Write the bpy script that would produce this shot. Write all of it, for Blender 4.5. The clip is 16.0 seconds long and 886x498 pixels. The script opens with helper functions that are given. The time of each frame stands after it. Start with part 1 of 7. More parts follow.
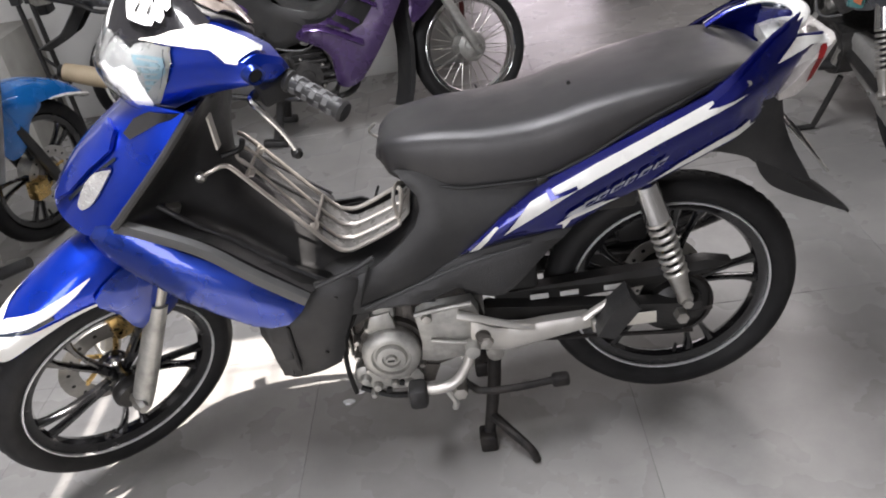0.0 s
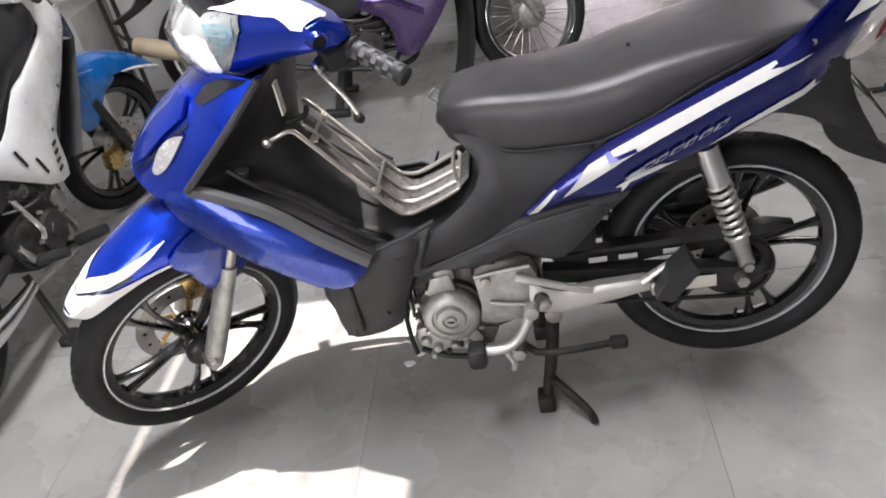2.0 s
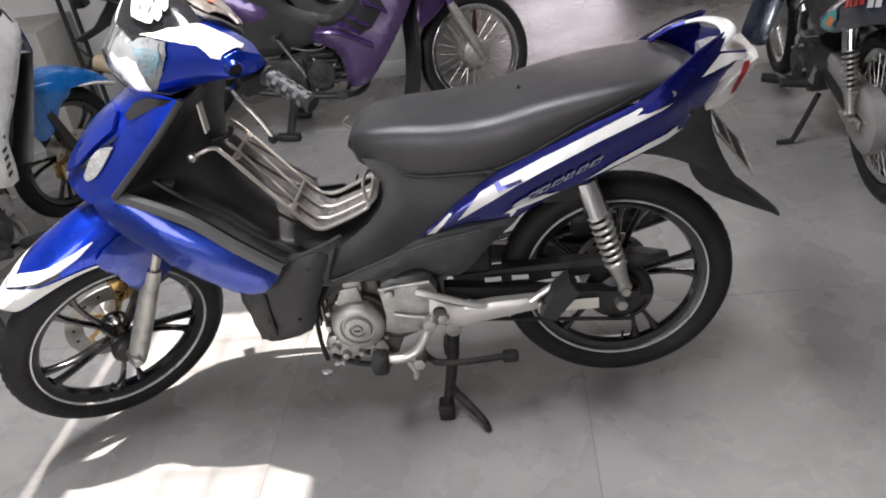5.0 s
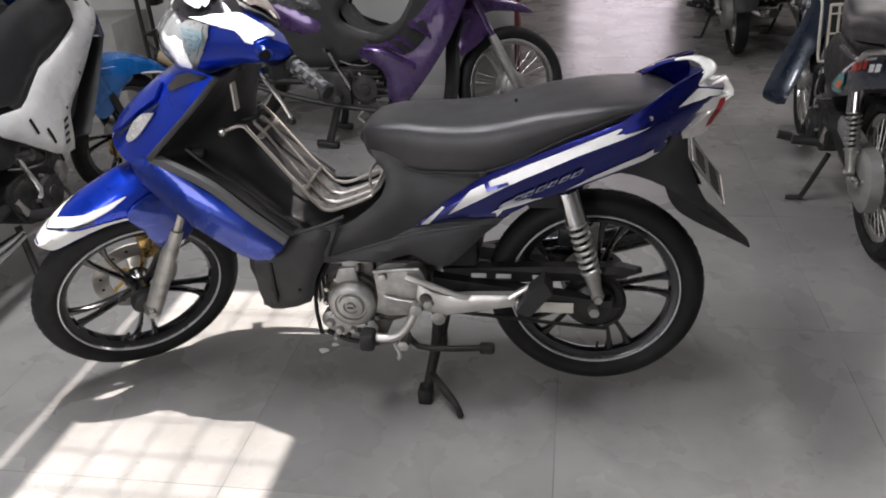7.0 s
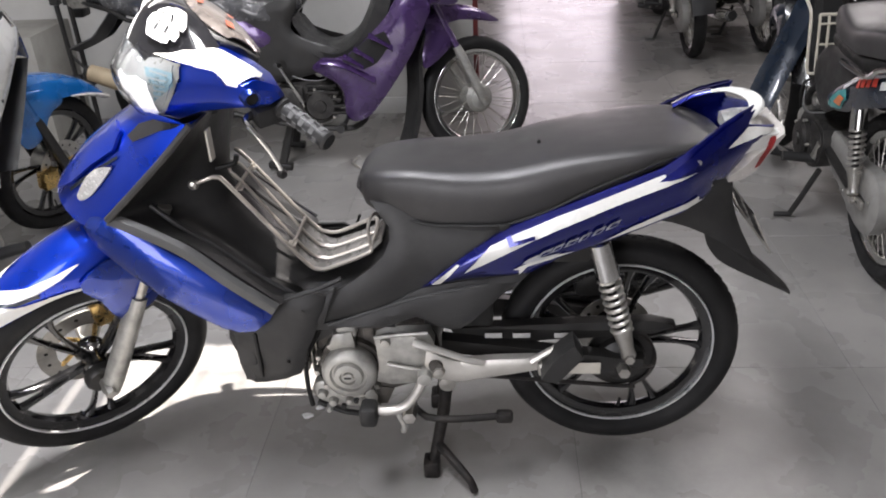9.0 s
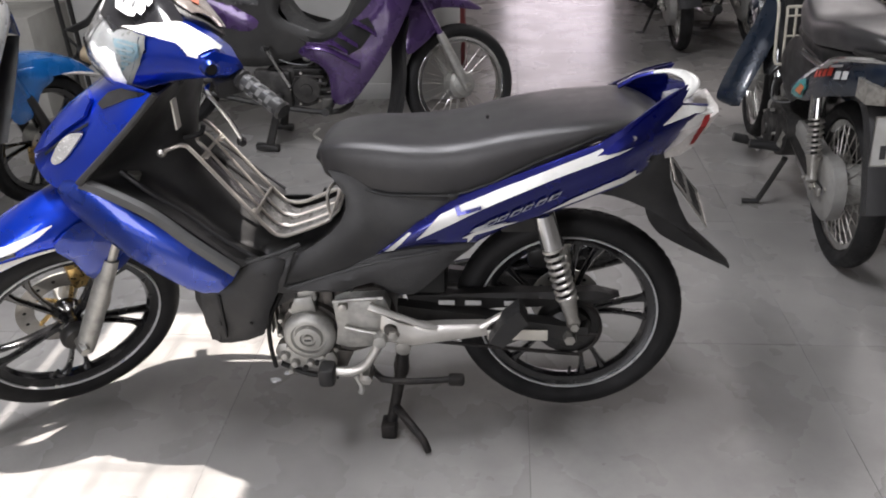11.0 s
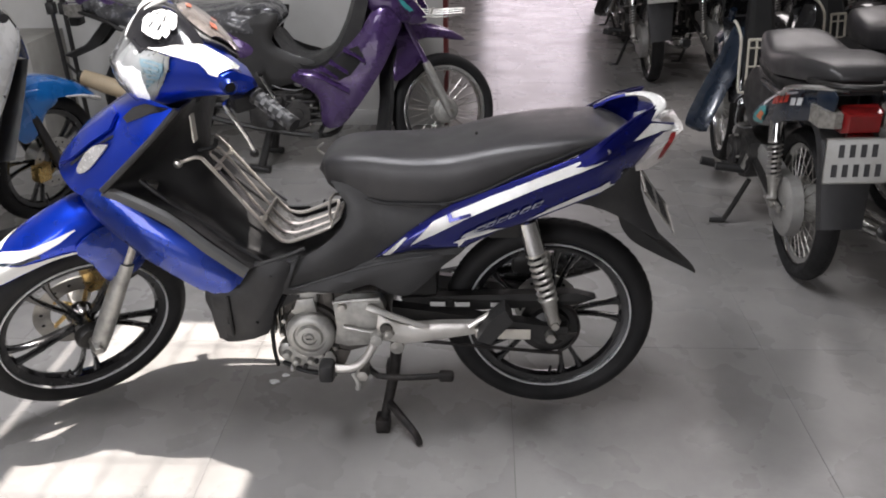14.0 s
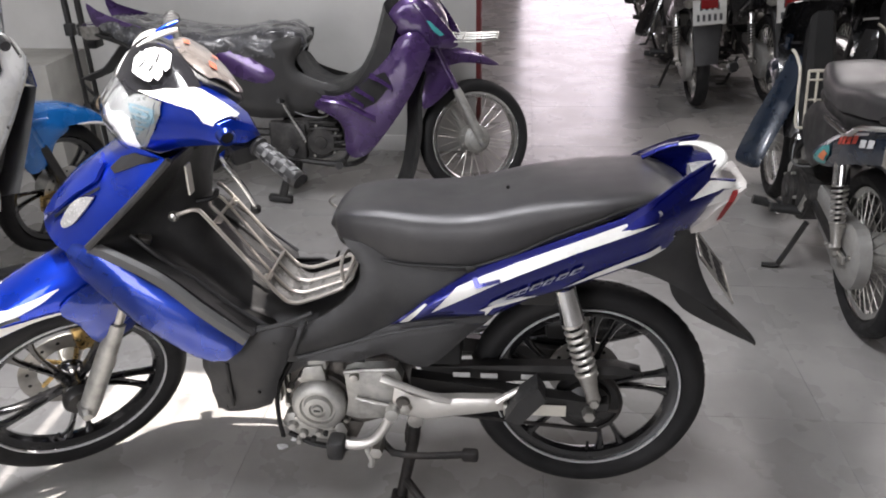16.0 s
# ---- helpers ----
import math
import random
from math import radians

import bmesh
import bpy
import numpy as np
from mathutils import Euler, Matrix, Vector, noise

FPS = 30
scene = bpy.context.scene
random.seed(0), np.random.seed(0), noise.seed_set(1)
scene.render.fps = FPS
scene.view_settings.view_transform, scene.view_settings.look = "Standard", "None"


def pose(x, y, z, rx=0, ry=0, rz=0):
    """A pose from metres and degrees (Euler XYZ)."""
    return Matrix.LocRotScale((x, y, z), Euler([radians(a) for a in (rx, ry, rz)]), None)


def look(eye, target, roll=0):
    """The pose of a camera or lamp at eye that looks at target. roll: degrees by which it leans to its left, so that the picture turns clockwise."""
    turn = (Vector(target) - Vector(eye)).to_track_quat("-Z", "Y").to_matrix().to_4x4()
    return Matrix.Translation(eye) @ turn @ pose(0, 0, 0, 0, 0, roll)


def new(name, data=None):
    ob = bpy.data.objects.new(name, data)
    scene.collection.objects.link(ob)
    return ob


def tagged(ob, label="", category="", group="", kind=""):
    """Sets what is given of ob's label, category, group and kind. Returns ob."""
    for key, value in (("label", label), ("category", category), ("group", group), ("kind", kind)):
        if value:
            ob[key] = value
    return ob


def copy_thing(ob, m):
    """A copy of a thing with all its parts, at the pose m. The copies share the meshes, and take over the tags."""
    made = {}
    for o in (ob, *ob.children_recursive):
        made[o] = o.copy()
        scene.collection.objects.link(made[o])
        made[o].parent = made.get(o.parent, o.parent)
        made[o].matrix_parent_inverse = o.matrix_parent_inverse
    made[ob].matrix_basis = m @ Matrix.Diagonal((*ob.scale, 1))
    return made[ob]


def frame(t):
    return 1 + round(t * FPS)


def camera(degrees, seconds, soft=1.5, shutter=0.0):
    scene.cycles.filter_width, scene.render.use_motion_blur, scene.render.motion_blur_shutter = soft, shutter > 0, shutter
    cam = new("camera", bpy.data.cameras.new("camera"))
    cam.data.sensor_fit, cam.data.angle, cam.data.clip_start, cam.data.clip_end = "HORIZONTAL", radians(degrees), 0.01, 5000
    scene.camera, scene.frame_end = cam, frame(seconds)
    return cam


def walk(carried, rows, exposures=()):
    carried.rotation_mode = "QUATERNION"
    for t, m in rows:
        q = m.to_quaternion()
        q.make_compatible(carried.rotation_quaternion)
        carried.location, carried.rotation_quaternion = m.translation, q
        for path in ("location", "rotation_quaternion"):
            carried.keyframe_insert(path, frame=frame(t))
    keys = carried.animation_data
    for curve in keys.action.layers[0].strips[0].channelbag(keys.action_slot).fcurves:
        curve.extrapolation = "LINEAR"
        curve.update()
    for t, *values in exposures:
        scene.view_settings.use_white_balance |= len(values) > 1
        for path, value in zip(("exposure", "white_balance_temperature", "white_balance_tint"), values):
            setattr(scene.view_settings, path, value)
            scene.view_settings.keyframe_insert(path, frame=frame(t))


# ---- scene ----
cam = camera(57.57, 16.0, soft=1.9)
# seconds, eye x y z, yaw to the left, pitch up, roll
ROWS = [
    (0.0, -0.3727, -1.5344, 1.4249, 4.64, -31.48, -10.13),
    (0.5, -0.3535, -1.4678, 1.4272, 8.40, -30.85, -11.78),
    (1.0, -0.3553, -1.4583, 1.4146, 9.47, -31.72, -11.93),
    (1.5, -0.3604, -1.5150, 1.4200, 9.97, -32.17, -12.22),
    (2.0, -0.3715, -1.5699, 1.4256, 10.00, -32.59, -12.94),
    (2.5, -0.3839, -1.6036, 1.4154, 10.20, -32.78, -12.80),
    (3.0, -0.3828, -1.6025, 1.4079, 9.73, -33.17, -12.96),
    (3.5, -0.3842, -1.6076, 1.4183, 9.28, -33.05, -12.81),
    (4.0, -0.3719, -1.6329, 1.4221, 8.40, -32.47, -11.79),
    (4.5, -0.3056, -1.6680, 1.4382, 7.23, -30.94, -10.61),
    (4.7, -0.2638, -1.6864, 1.4617, 6.87, -30.95, -9.77),
    (6.8, -0.0599, -1.9359, 1.4402, 10.27, -27.51, -3.51),
    (7.0, -0.0589, -1.9257, 1.4373, 10.31, -27.61, -3.41),
    (7.5, -0.0657, -1.9147, 1.4384, 10.37, -27.76, -3.13),
    (8.0, -0.1193, -1.8588, 1.4382, 10.33, -28.08, -2.67),
    (8.5, -0.2063, -1.7357, 1.4513, 8.37, -28.07, -2.62),
    (9.0, -0.2854, -1.6521, 1.4612, 4.51, -28.36, -2.74),
    (9.5, -0.3286, -1.6223, 1.4622, 3.59, -28.62, -2.79),
    (9.7, -0.3361, -1.6115, 1.4609, 3.12, -28.80, -2.65),
    (11.8, -0.0754, -1.8998, 1.4524, 6.41, -28.58, -1.59),
    (12.0, -0.0791, -1.9285, 1.4538, 6.58, -28.32, -1.59),
    (12.5, -0.1527, -1.9867, 1.4666, 6.69, -27.77, -1.48),
    (13.0, -0.2272, -2.0252, 1.4731, 5.47, -27.14, -1.18),
    (13.5, -0.2396, -2.0216, 1.4721, 2.55, -26.95, -0.54),
    (14.0, -0.1858, -1.9451, 1.4799, 3.04, -26.60, -0.85),
    (14.5, -0.1173, -1.8701, 1.4817, 4.05, -26.04, -0.96),
    (15.0, -0.0801, -1.8282, 1.4784, 5.12, -25.55, -0.91),
    (15.5, -0.1164, -1.7585, 1.4780, 5.74, -25.78, -0.87),
    (16.0, -0.1840, -1.6814, 1.4872, 5.58, -25.79, -1.05),
]


def eye_pose(x, y, z, yaw, pitch, roll):
    ya, pi = radians(yaw), radians(pitch)
    way = Vector((-math.sin(ya) * math.cos(pi), math.cos(ya) * math.cos(pi), math.sin(pi)))
    return look((x, y, z), Vector((x, y, z)) + way, roll)


EXPOSURES = [(0.0, 0.68), (1.0, 0.9), (1.5, 0.86), (2.0, 0.82), (2.5, 0.35), (3.0, 0.27), (4.0, 0.39), (4.7, 0.63), (6.8, 0.31), (7.5, 0.15), (8.0, 0.29), (8.5, 0.45), (9.0, 0.75), (9.5, 0.87), (11.8, 0.39), (13.0, 0.41), (14.0, 0.43), (14.5, 0.63), (15.0, 0.67), (16.0, 0.79)]
walk(cam, [(t, eye_pose(*p)) for t, *p in ROWS], [(t, stops, 6500, 14) for t, stops in EXPOSURES])
from mathutils.bvhtree import BVHTree

# ---- world, sun, large lights, exposure ----
world = bpy.data.worlds.new("sky")
scene.world = world
world.use_nodes = True
wn, wl = world.node_tree.nodes, world.node_tree.links
sky = wn.new("ShaderNodeTexSky")
sky.sky_type, sky.sun_disc, sky.sun_elevation, sky.sun_rotation = "NISHITA", False, radians(84), radians(40)
wl.new(sky.outputs["Color"], wn["Background"].inputs["Color"])
wn["Background"].inputs["Strength"].default_value = 0.10


def lamp(name, kind, m, energy, colour, **values):
    data = bpy.data.lights.new(name, kind)
    data.energy, data.color = energy, colour
    if kind == "AREA":
        data.shape, data.size, data.size_y = "RECTANGLE", values["size"], values["size_y"]
    if kind == "SUN":
        data.angle = values["angle"]
    ob = new(name, data)
    ob.matrix_world = m
    return ob


# sun nearly overhead, coming down through the roof light
lamp("sun", "SUN", look((0.05, 0.06, 1.0), (0, 0, 0)), 8.6, (1.0, 0.95, 0.88), angle=radians(0.6))
# daylight of the shop front, behind the camera
lamp("shopfront_daylight", "AREA", look((-2.1, -4.6, 1.9), (-1.5, 0, 0.6)), 60, (1.0, 0.98, 0.985), size=2.0, size_y=2.1)
# daylight of the doorway at the far end
lamp("doorway_daylight", "AREA", look((0.65, 9.35, 1.35), (0.65, 0, 0.8)), 23, (1.0, 0.81, 0.82), size=1.62, size_y=2.5)
# daylight of the roof light
lamp("roof_daylight", "AREA", look((-1.1, -0.3, 3.36), (-1.1, -0.3, 0)), 104, (0.96, 0.98, 1.0), size=0.62, size_y=1.9)

# added fill light over the parked row, no known fixture behind it
lamp("ceiling_light_panel", "AREA", pose(2.3, 4.2, 3.27), 58, (1.0, 0.95, 0.93), size=1.2, size_y=3.0)
# ---- materials ----
def material(name, colour, rough=0.5, metal=0.0, coat=0.0, vary=0.15, scale=8.0, bump=0.0, bump_scale=200.0, rough_vary=0.1,
             transmission=0.0, emission=0.0, world=False, grime=None, grime_amount=0.0, grime_scale=12.0, random_piece=0.0, spec=0.5):
    m = bpy.data.materials.new(name)
    m.use_nodes = True
    n, l = m.node_tree.nodes, m.node_tree.links
    b = n["Principled BSDF"]
    co = n.new("ShaderNodeTexCoord")
    where = n.new("ShaderNodeNewGeometry").outputs["Position"] if world else co.outputs["Object"]
    noise_a = n.new("ShaderNodeTexNoise")
    noise_a.inputs["Scale"].default_value, noise_a.inputs["Detail"].default_value = scale, 6
    l.new(where, noise_a.inputs["Vector"])
    ramp = n.new("ShaderNodeMapRange")
    ramp.inputs["From Min"].default_value, ramp.inputs["From Max"].default_value = 0.3, 0.7
    ramp.inputs["To Min"].default_value, ramp.inputs["To Max"].default_value = 1 - vary, 1 + vary
    l.new(noise_a.outputs["Fac"], ramp.inputs["Value"])
    mul = n.new("ShaderNodeMix")
    mul.data_type, mul.blend_type = "RGBA", "MULTIPLY"
    mul.inputs["Factor"].default_value = 1.0
    mul.inputs["A"].default_value = (*colour, 1)
    l.new(ramp.outputs["Result"], mul.inputs["B"])
    out = mul.outputs["Result"]
    if random_piece:
        info = n.new("ShaderNodeObjectInfo")
        rr = n.new("ShaderNodeMapRange")
        rr.inputs["To Min"].default_value, rr.inputs["To Max"].default_value = 1 - random_piece, 1 + random_piece
        l.new(info.outputs["Random"], rr.inputs["Value"])
        m2 = n.new("ShaderNodeMix")
        m2.data_type, m2.blend_type = "RGBA", "MULTIPLY"
        m2.inputs["Factor"].default_value = 1.0
        l.new(out, m2.inputs["A"])
        l.new(rr.outputs["Result"], m2.inputs["B"])
        out = m2.outputs["Result"]
    if grime:
        ng = n.new("ShaderNodeTexNoise")
        ng.inputs["Scale"].default_value, ng.inputs["Detail"].default_value, ng.inputs["Roughness"].default_value = grime_scale, 8, 0.7
        l.new(where, ng.inputs["Vector"])
        rg = n.new("ShaderNodeMapRange")
        rg.inputs["From Min"].default_value, rg.inputs["From Max"].default_value = 0.45, 0.75
        rg.inputs["To Max"].default_value = grime_amount
        l.new(ng.outputs["Fac"], rg.inputs["Value"])
        m3 = n.new("ShaderNodeMix")
        m3.data_type = "RGBA"
        l.new(rg.outputs["Result"], m3.inputs["Factor"])
        l.new(out, m3.inputs["A"])
        m3.inputs["B"].default_value = (*grime, 1)
        out = m3.outputs["Result"]
    l.new(out, b.inputs["Base Color"])
    rv = n.new("ShaderNodeMapRange")
    rv.inputs["From Min"].default_value, rv.inputs["From Max"].default_value = 0.3, 0.7
    rv.inputs["To Min"].default_value, rv.inputs["To Max"].default_value = max(0.02, rough - rough_vary), min(1, rough + rough_vary)
    nr = n.new("ShaderNodeTexNoise")
    nr.inputs["Scale"].default_value, nr.inputs["Detail"].default_value = scale * 3.1, 5
    l.new(where, nr.inputs["Vector"])
    l.new(nr.outputs["Fac"], rv.inputs["Value"])
    l.new(rv.outputs["Result"], b.inputs["Roughness"])
    b.inputs["Metallic"].default_value = metal
    b.inputs["Specular IOR Level"].default_value = spec
    b.inputs["Coat Weight"].default_value, b.inputs["Coat Roughness"].default_value = coat, 0.035
    b.inputs["Transmission Weight"].default_value = transmission
    if emission:
        l.new(out, b.inputs["Emission Color"])
        b.inputs["Emission Strength"].default_value = emission
    if bump:
        nb = n.new("ShaderNodeTexNoise")
        nb.inputs["Scale"].default_value, nb.inputs["Detail"].default_value = bump_scale, 3
        l.new(where, nb.inputs["Vector"])
        bp = n.new("ShaderNodeBump")
        bp.inputs["Strength"].default_value, bp.inputs["Distance"].default_value = bump, 0.002
        l.new(nb.outputs["Fac"], bp.inputs["Height"])
        l.new(bp.outputs["Normal"], b.inputs["Normal"])
    return m


BLUE = material("blue_metallic_paint", (0.001, 0.042, 0.56), 0.30, 0.85, 1.0, 0.1, 5, rough_vary=0.05, grime=(0.01, 0.02, 0.3), grime_amount=0.06)
# darker copy of the blue paint, side shade put into the colour
BLUE_SHADED = material("deep_blue_metallic_paint", (0.003, 0.007, 0.155), 0.24, 0.7, 1.0, 0.1, 5, rough_vary=0.05, grime=(0.02, 0.025, 0.10), grime_amount=0.10)
# same blue paint; floor reflection on wings and flanks is put into the tone
BLUE_SIDE = material("worn_blue_paint", (0.003, 0.030, 0.28), 0.28, 0.75, 1.0, 0.12, 5, grime=(0.04, 0.05, 0.18), grime_amount=0.10)
WHITE = material("white_paint", (0.70, 0.695, 0.665), 0.28, 0, 0.8, 0.04, 6, grime=(0.50, 0.48, 0.44), grime_amount=0.10)
BLACK_PLASTIC = material("black_textured_plastic", (0.023, 0.0228, 0.0232), 0.40, 0, 0, 0.25, 6, 0.35, 500, 0.10, grime=(0.065, 0.063, 0.060), grime_amount=0.4, grime_scale=9, spec=0.38)
GREY_PLASTIC = material("grey_textured_plastic", (0.026, 0.026, 0.027), 0.45, 0, 0, 0.15, 6, 0.4, 700, grime=(0.06, 0.06, 0.06), grime_amount=0.2)
DOTTED = material("dotted_black_plastic", (0.034, 0.034, 0.035), 0.42, 0, 0, 0.2, 8, 0.9, 330, 0.1, grime=(0.05, 0.05, 0.05), grime_amount=0.25, spec=0.4)
SILVER_TRIM = material("bright_silver_trim", (0.52, 0.54, 0.57), 0.3, 0.6, 0.3, 0.1, 6)
VINYL = material("black_vinyl", (0.032, 0.031, 0.032), 0.38, 0, 0.0, 0.15, 7, 0.3, 420, 0.06, grime=(0.070, 0.068, 0.066), grime_amount=0.3)
RUBBER = material("tyre_rubber", (0.017, 0.017, 0.0175), 0.6, 0, 0, 0.25, 10, 0.5, 260, 0.1, grime=(0.03, 0.028, 0.026), grime_amount=0.3, spec=0.2)
GLOSS_BLACK = material("gloss_black_paint", (0.008, 0.008, 0.009), 0.22, 0, 0.7, 0.2, 8, grime=(0.04, 0.036, 0.032), grime_amount=0.2)
SATIN_BLACK = material("satin_black_metal", (0.020, 0.0195, 0.019), 0.42, 0.2, 0, 0.25, 10, 0.3, 160, grime=(0.05, 0.044, 0.038), grime_amount=0.3)
CHROME = material("chrome", (0.78, 0.78, 0.77), 0.16, 1.0, 0, 0.06, 20, rough_vary=0.06, grime=(0.3, 0.27, 0.22), grime_amount=0.2, grime_scale=30)
STEEL = material("dull_steel", (0.50, 0.49, 0.46), 0.38, 0.9, 0, 0.15, 20, rough_vary=0.1, grime=(0.18, 0.13, 0.09), grime_amount=0.4, grime_scale=25)
CAST_ALU = material("cast_aluminium", (0.43, 0.425, 0.40), 0.45, 0.6, 0, 0.2, 18, 0.4, 240, 0.1, grime=(0.11, 0.105, 0.095), grime_amount=0.6, grime_scale=20)
CLEAN_ALU = material("brushed_aluminium", (0.66, 0.64, 0.60), 0.36, 0.75, 0, 0.08, 14, 0.2, 260, 0.06, grime=(0.30, 0.27, 0.23), grime_amount=0.25, grime_scale=9)
OILY_ALU = material("oily_dark_aluminium", (0.13, 0.12, 0.11), 0.5, 0.5, 0, 0.3, 18, 0.5, 200, 0.1, grime=(0.03, 0.026, 0.022), grime_amount=0.75, grime_scale=24)
RUST = material("rusty_dark_steel", (0.020, 0.018, 0.017), 0.6, 0.4, 0, 0.4, 30, 0.6, 140, grime=(0.055, 0.042, 0.034), grime_amount=0.4, grime_scale=30)
BRASS = material("gold_anodised_metal", (0.65, 0.45, 0.18), 0.3, 1.0, 0, 0.1, 20)
STRIPE = material("silver_rim_tape", (0.72, 0.73, 0.74), 0.35, 0.3, 0.2, 0.08, 12, grime=(0.3, 0.28, 0.25), grime_amount=0.4, grime_scale=20)
LENS = material("clear_lens", (0.97, 0.98, 0.99), 0.03, 0, 0, 0.01, 10, rough_vary=0.01, transmission=1.0)
# near-white base colour stands in for the glare in the headlamp bowl
REFLECTOR_GLARE = material("bright_reflector", (0.95, 0.95, 0.95), 0.25, 0.15, 0.5, 0.04, 30, 0.1, 60, 0.06)
LAMP_GREY = material("silver_lamp_housing", (0.24, 0.25, 0.25), 0.35, 0.5, 0, 0.1, 20, 0.2, 80)
RED_LENS = material("red_lens", (0.22, 0.012, 0.012), 0.15, 0, 0.8, 0.15, 20, transmission=0.2)
SMOKE = material("smoked_screen", (0.012, 0.012, 0.014), 0.12, 0, 0.9, 0.1, 8)
STICKER = material("white_sticker", (0.86, 0.88, 0.88), 0.35, 0, 0.3, 0.04, 20)
PLATE_WHITE = material("white_enamel_plate", (0.50, 0.50, 0.48), 0.5, 0, 0.1, 0.08, 15, grime=(0.28, 0.26, 0.22), grime_amount=0.4)
PLATE_BAR = material("dark_grey_paint", (0.05, 0.05, 0.052), 0.5)
INK = material("black_ink", (0.014, 0.014, 0.014), 0.5, spec=0.3)
PURPLE = material("purple_metallic_paint", (0.068, 0.032, 0.130), 0.28, 0.5, 1.0, 0.1, 5, grime=(0.08, 0.06, 0.11), grime_amount=0.08)
NAVY = material("dark_navy_paint", (0.004, 0.013, 0.030), 0.3, 0.2, 0.9, 0.1, 5, grime=(0.05, 0.05, 0.06), grime_amount=0.2)
SKY_BLUE = material("bright_blue_paint", (0.004, 0.15, 0.50), 0.25, 0.2, 1.0, 0.1, 5)
TAN = material("cream_heat_wrap", (0.50, 0.40, 0.27), 0.65, 0, 0, 0.12, 14, 0.4, 90)
CREAM = material("cream_painted_wire", (0.55, 0.52, 0.44), 0.45, 0, 0.2, 0.1, 30, grime=(0.3, 0.2, 0.12), grime_amount=0.3, grime_scale=40)
RED_PAINT = material("red_paint", (0.55, 0.05, 0.03), 0.35, 0, 0.5)
TEAL_PAINT = material("teal_paint", (0.05, 0.35, 0.36), 0.35, 0, 0.5)
ORANGE_PAINT = material("orange_paint", (0.8, 0.22, 0.06), 0.35, 0, 0.5)
FILM = material("clear_plastic_wrap", (0.10, 0.10, 0.105), 0.22, 0, 0.6, 0.4, 18, 0.8, 40, 0.1, transmission=0.25)
WALL_PAINT = material("white_wall_paint", (0.54, 0.535, 0.515), 0.7, 0, 0, 0.06, 2.5, 0.25, 60, grime=(0.38, 0.37, 0.35), grime_amount=0.3, grime_scale=3)
CONCRETE = material("bare_concrete", (0.34, 0.33, 0.30), 0.8, 0, 0, 0.15, 4, 0.6, 60, grime=(0.2, 0.19, 0.18), grime_amount=0.4, grime_scale=6)
TILE = material("grey_cement_tile", (0.292, 0.283, 0.272), 0.28, 0, 0, 0.20, 1.3, 0.0, 90, 0.05, grime=(0.162, 0.154, 0.147), grime_amount=0.62, grime_scale=3.4, random_piece=0.07, world=True)
GROUT = material("grey_grout", (0.17, 0.165, 0.16), 0.85, vary=0.3, scale=5, world=True)
CEILING = material("ceiling_paint", (0.38, 0.38, 0.38), 0.8)
DARK_RED = material("dark_red_trim", (0.12, 0.02, 0.02), 0.5)


# ---- mesh helpers ----
class Geo:
    """Vertices and faces of one mesh."""

    def __init__(self):
        self.v, self.f = [], []

    def add(self, v, f):
        n = len(self.v)
        self.v += [tuple(p) for p in v]
        self.f += [[i + n for i in q] for q in f]
        return self

    def moved(self, m):
        self.v = [tuple(m @ Vector(p)) for p in self.v]
        return self

    def mirrored(self):
        g = Geo()
        g.v = [(x, -y, z) for x, y, z in self.v]
        g.f = [list(reversed(q)) for q in self.f]
        return g

    def bm(self):
        b = bmesh.new()
        vs = [b.verts.new(p) for p in self.v]
        for q in self.f:
            try:
                b.faces.new([vs[i] for i in q])
            except ValueError:
                pass
        return b


def spline(pts, n=6, closed=False):
    """Catmull-Rom through pts."""
    p = [np.array(q, float) for q in pts]
    out, k = [], len(p)
    for i in range(k if closed else k - 1):
        a, b, c, d = (p[(i - 1) % k], p[i], p[(i + 1) % k], p[(i + 2) % k]) if closed else (p[max(i - 1, 0)], p[i], p[i + 1], p[min(i + 2, k - 1)])
        for j in range(n):
            t = j / n
            out.append(0.5 * (2 * b + (c - a) * t + (2 * a - 5 * b + 4 * c - d) * t * t + (3 * b - a - 3 * c + d) * t**3))
    if not closed:
        out.append(p[-1])
    return [tuple(q) for q in out]


def tube(pts, r, sides=8, smooth=4, closed=False, flat=1.0):
    """A round rod along pts; r a number or one for each point."""
    rs = r if isinstance(r, (list, tuple)) else [r] * len(pts)
    q = spline([(*p, s) for p, s in zip(pts, rs)], smooth, closed) if smooth > 1 else [(*p, s) for p, s in zip(pts, rs)]
    c = [Vector(p[:3]) for p in q]
    k, v, f = len(c), [], []
    up = None
    for i in range(k):
        d = (c[(i + 1) % k] - c[i - 1]) if closed else (c[min(i + 1, k - 1)] - c[max(i - 1, 0)])
        d.normalize()
        if up is None:
            up = Vector((0, 0, 1)) if abs(d.z) < 0.8 else Vector((1, 0, 0))
        side = d.cross(up).normalized()
        up = side.cross(d).normalized()
        for j in range(sides):
            a = 2 * math.pi * j / sides
            v.append(c[i] + (side * math.cos(a) + up * math.sin(a) * flat) * q[i][3])
    for i in range(k if closed else k - 1):
        for j in range(sides):
            a, b = i * sides, ((i + 1) % k) * sides
            f.append([a + j, a + (j + 1) % sides, b + (j + 1) % sides, b + j])
    if not closed:
        f += [list(range(sides))[::-1], list(range((k - 1) * sides, k * sides))]
    return Geo().add(v, f)


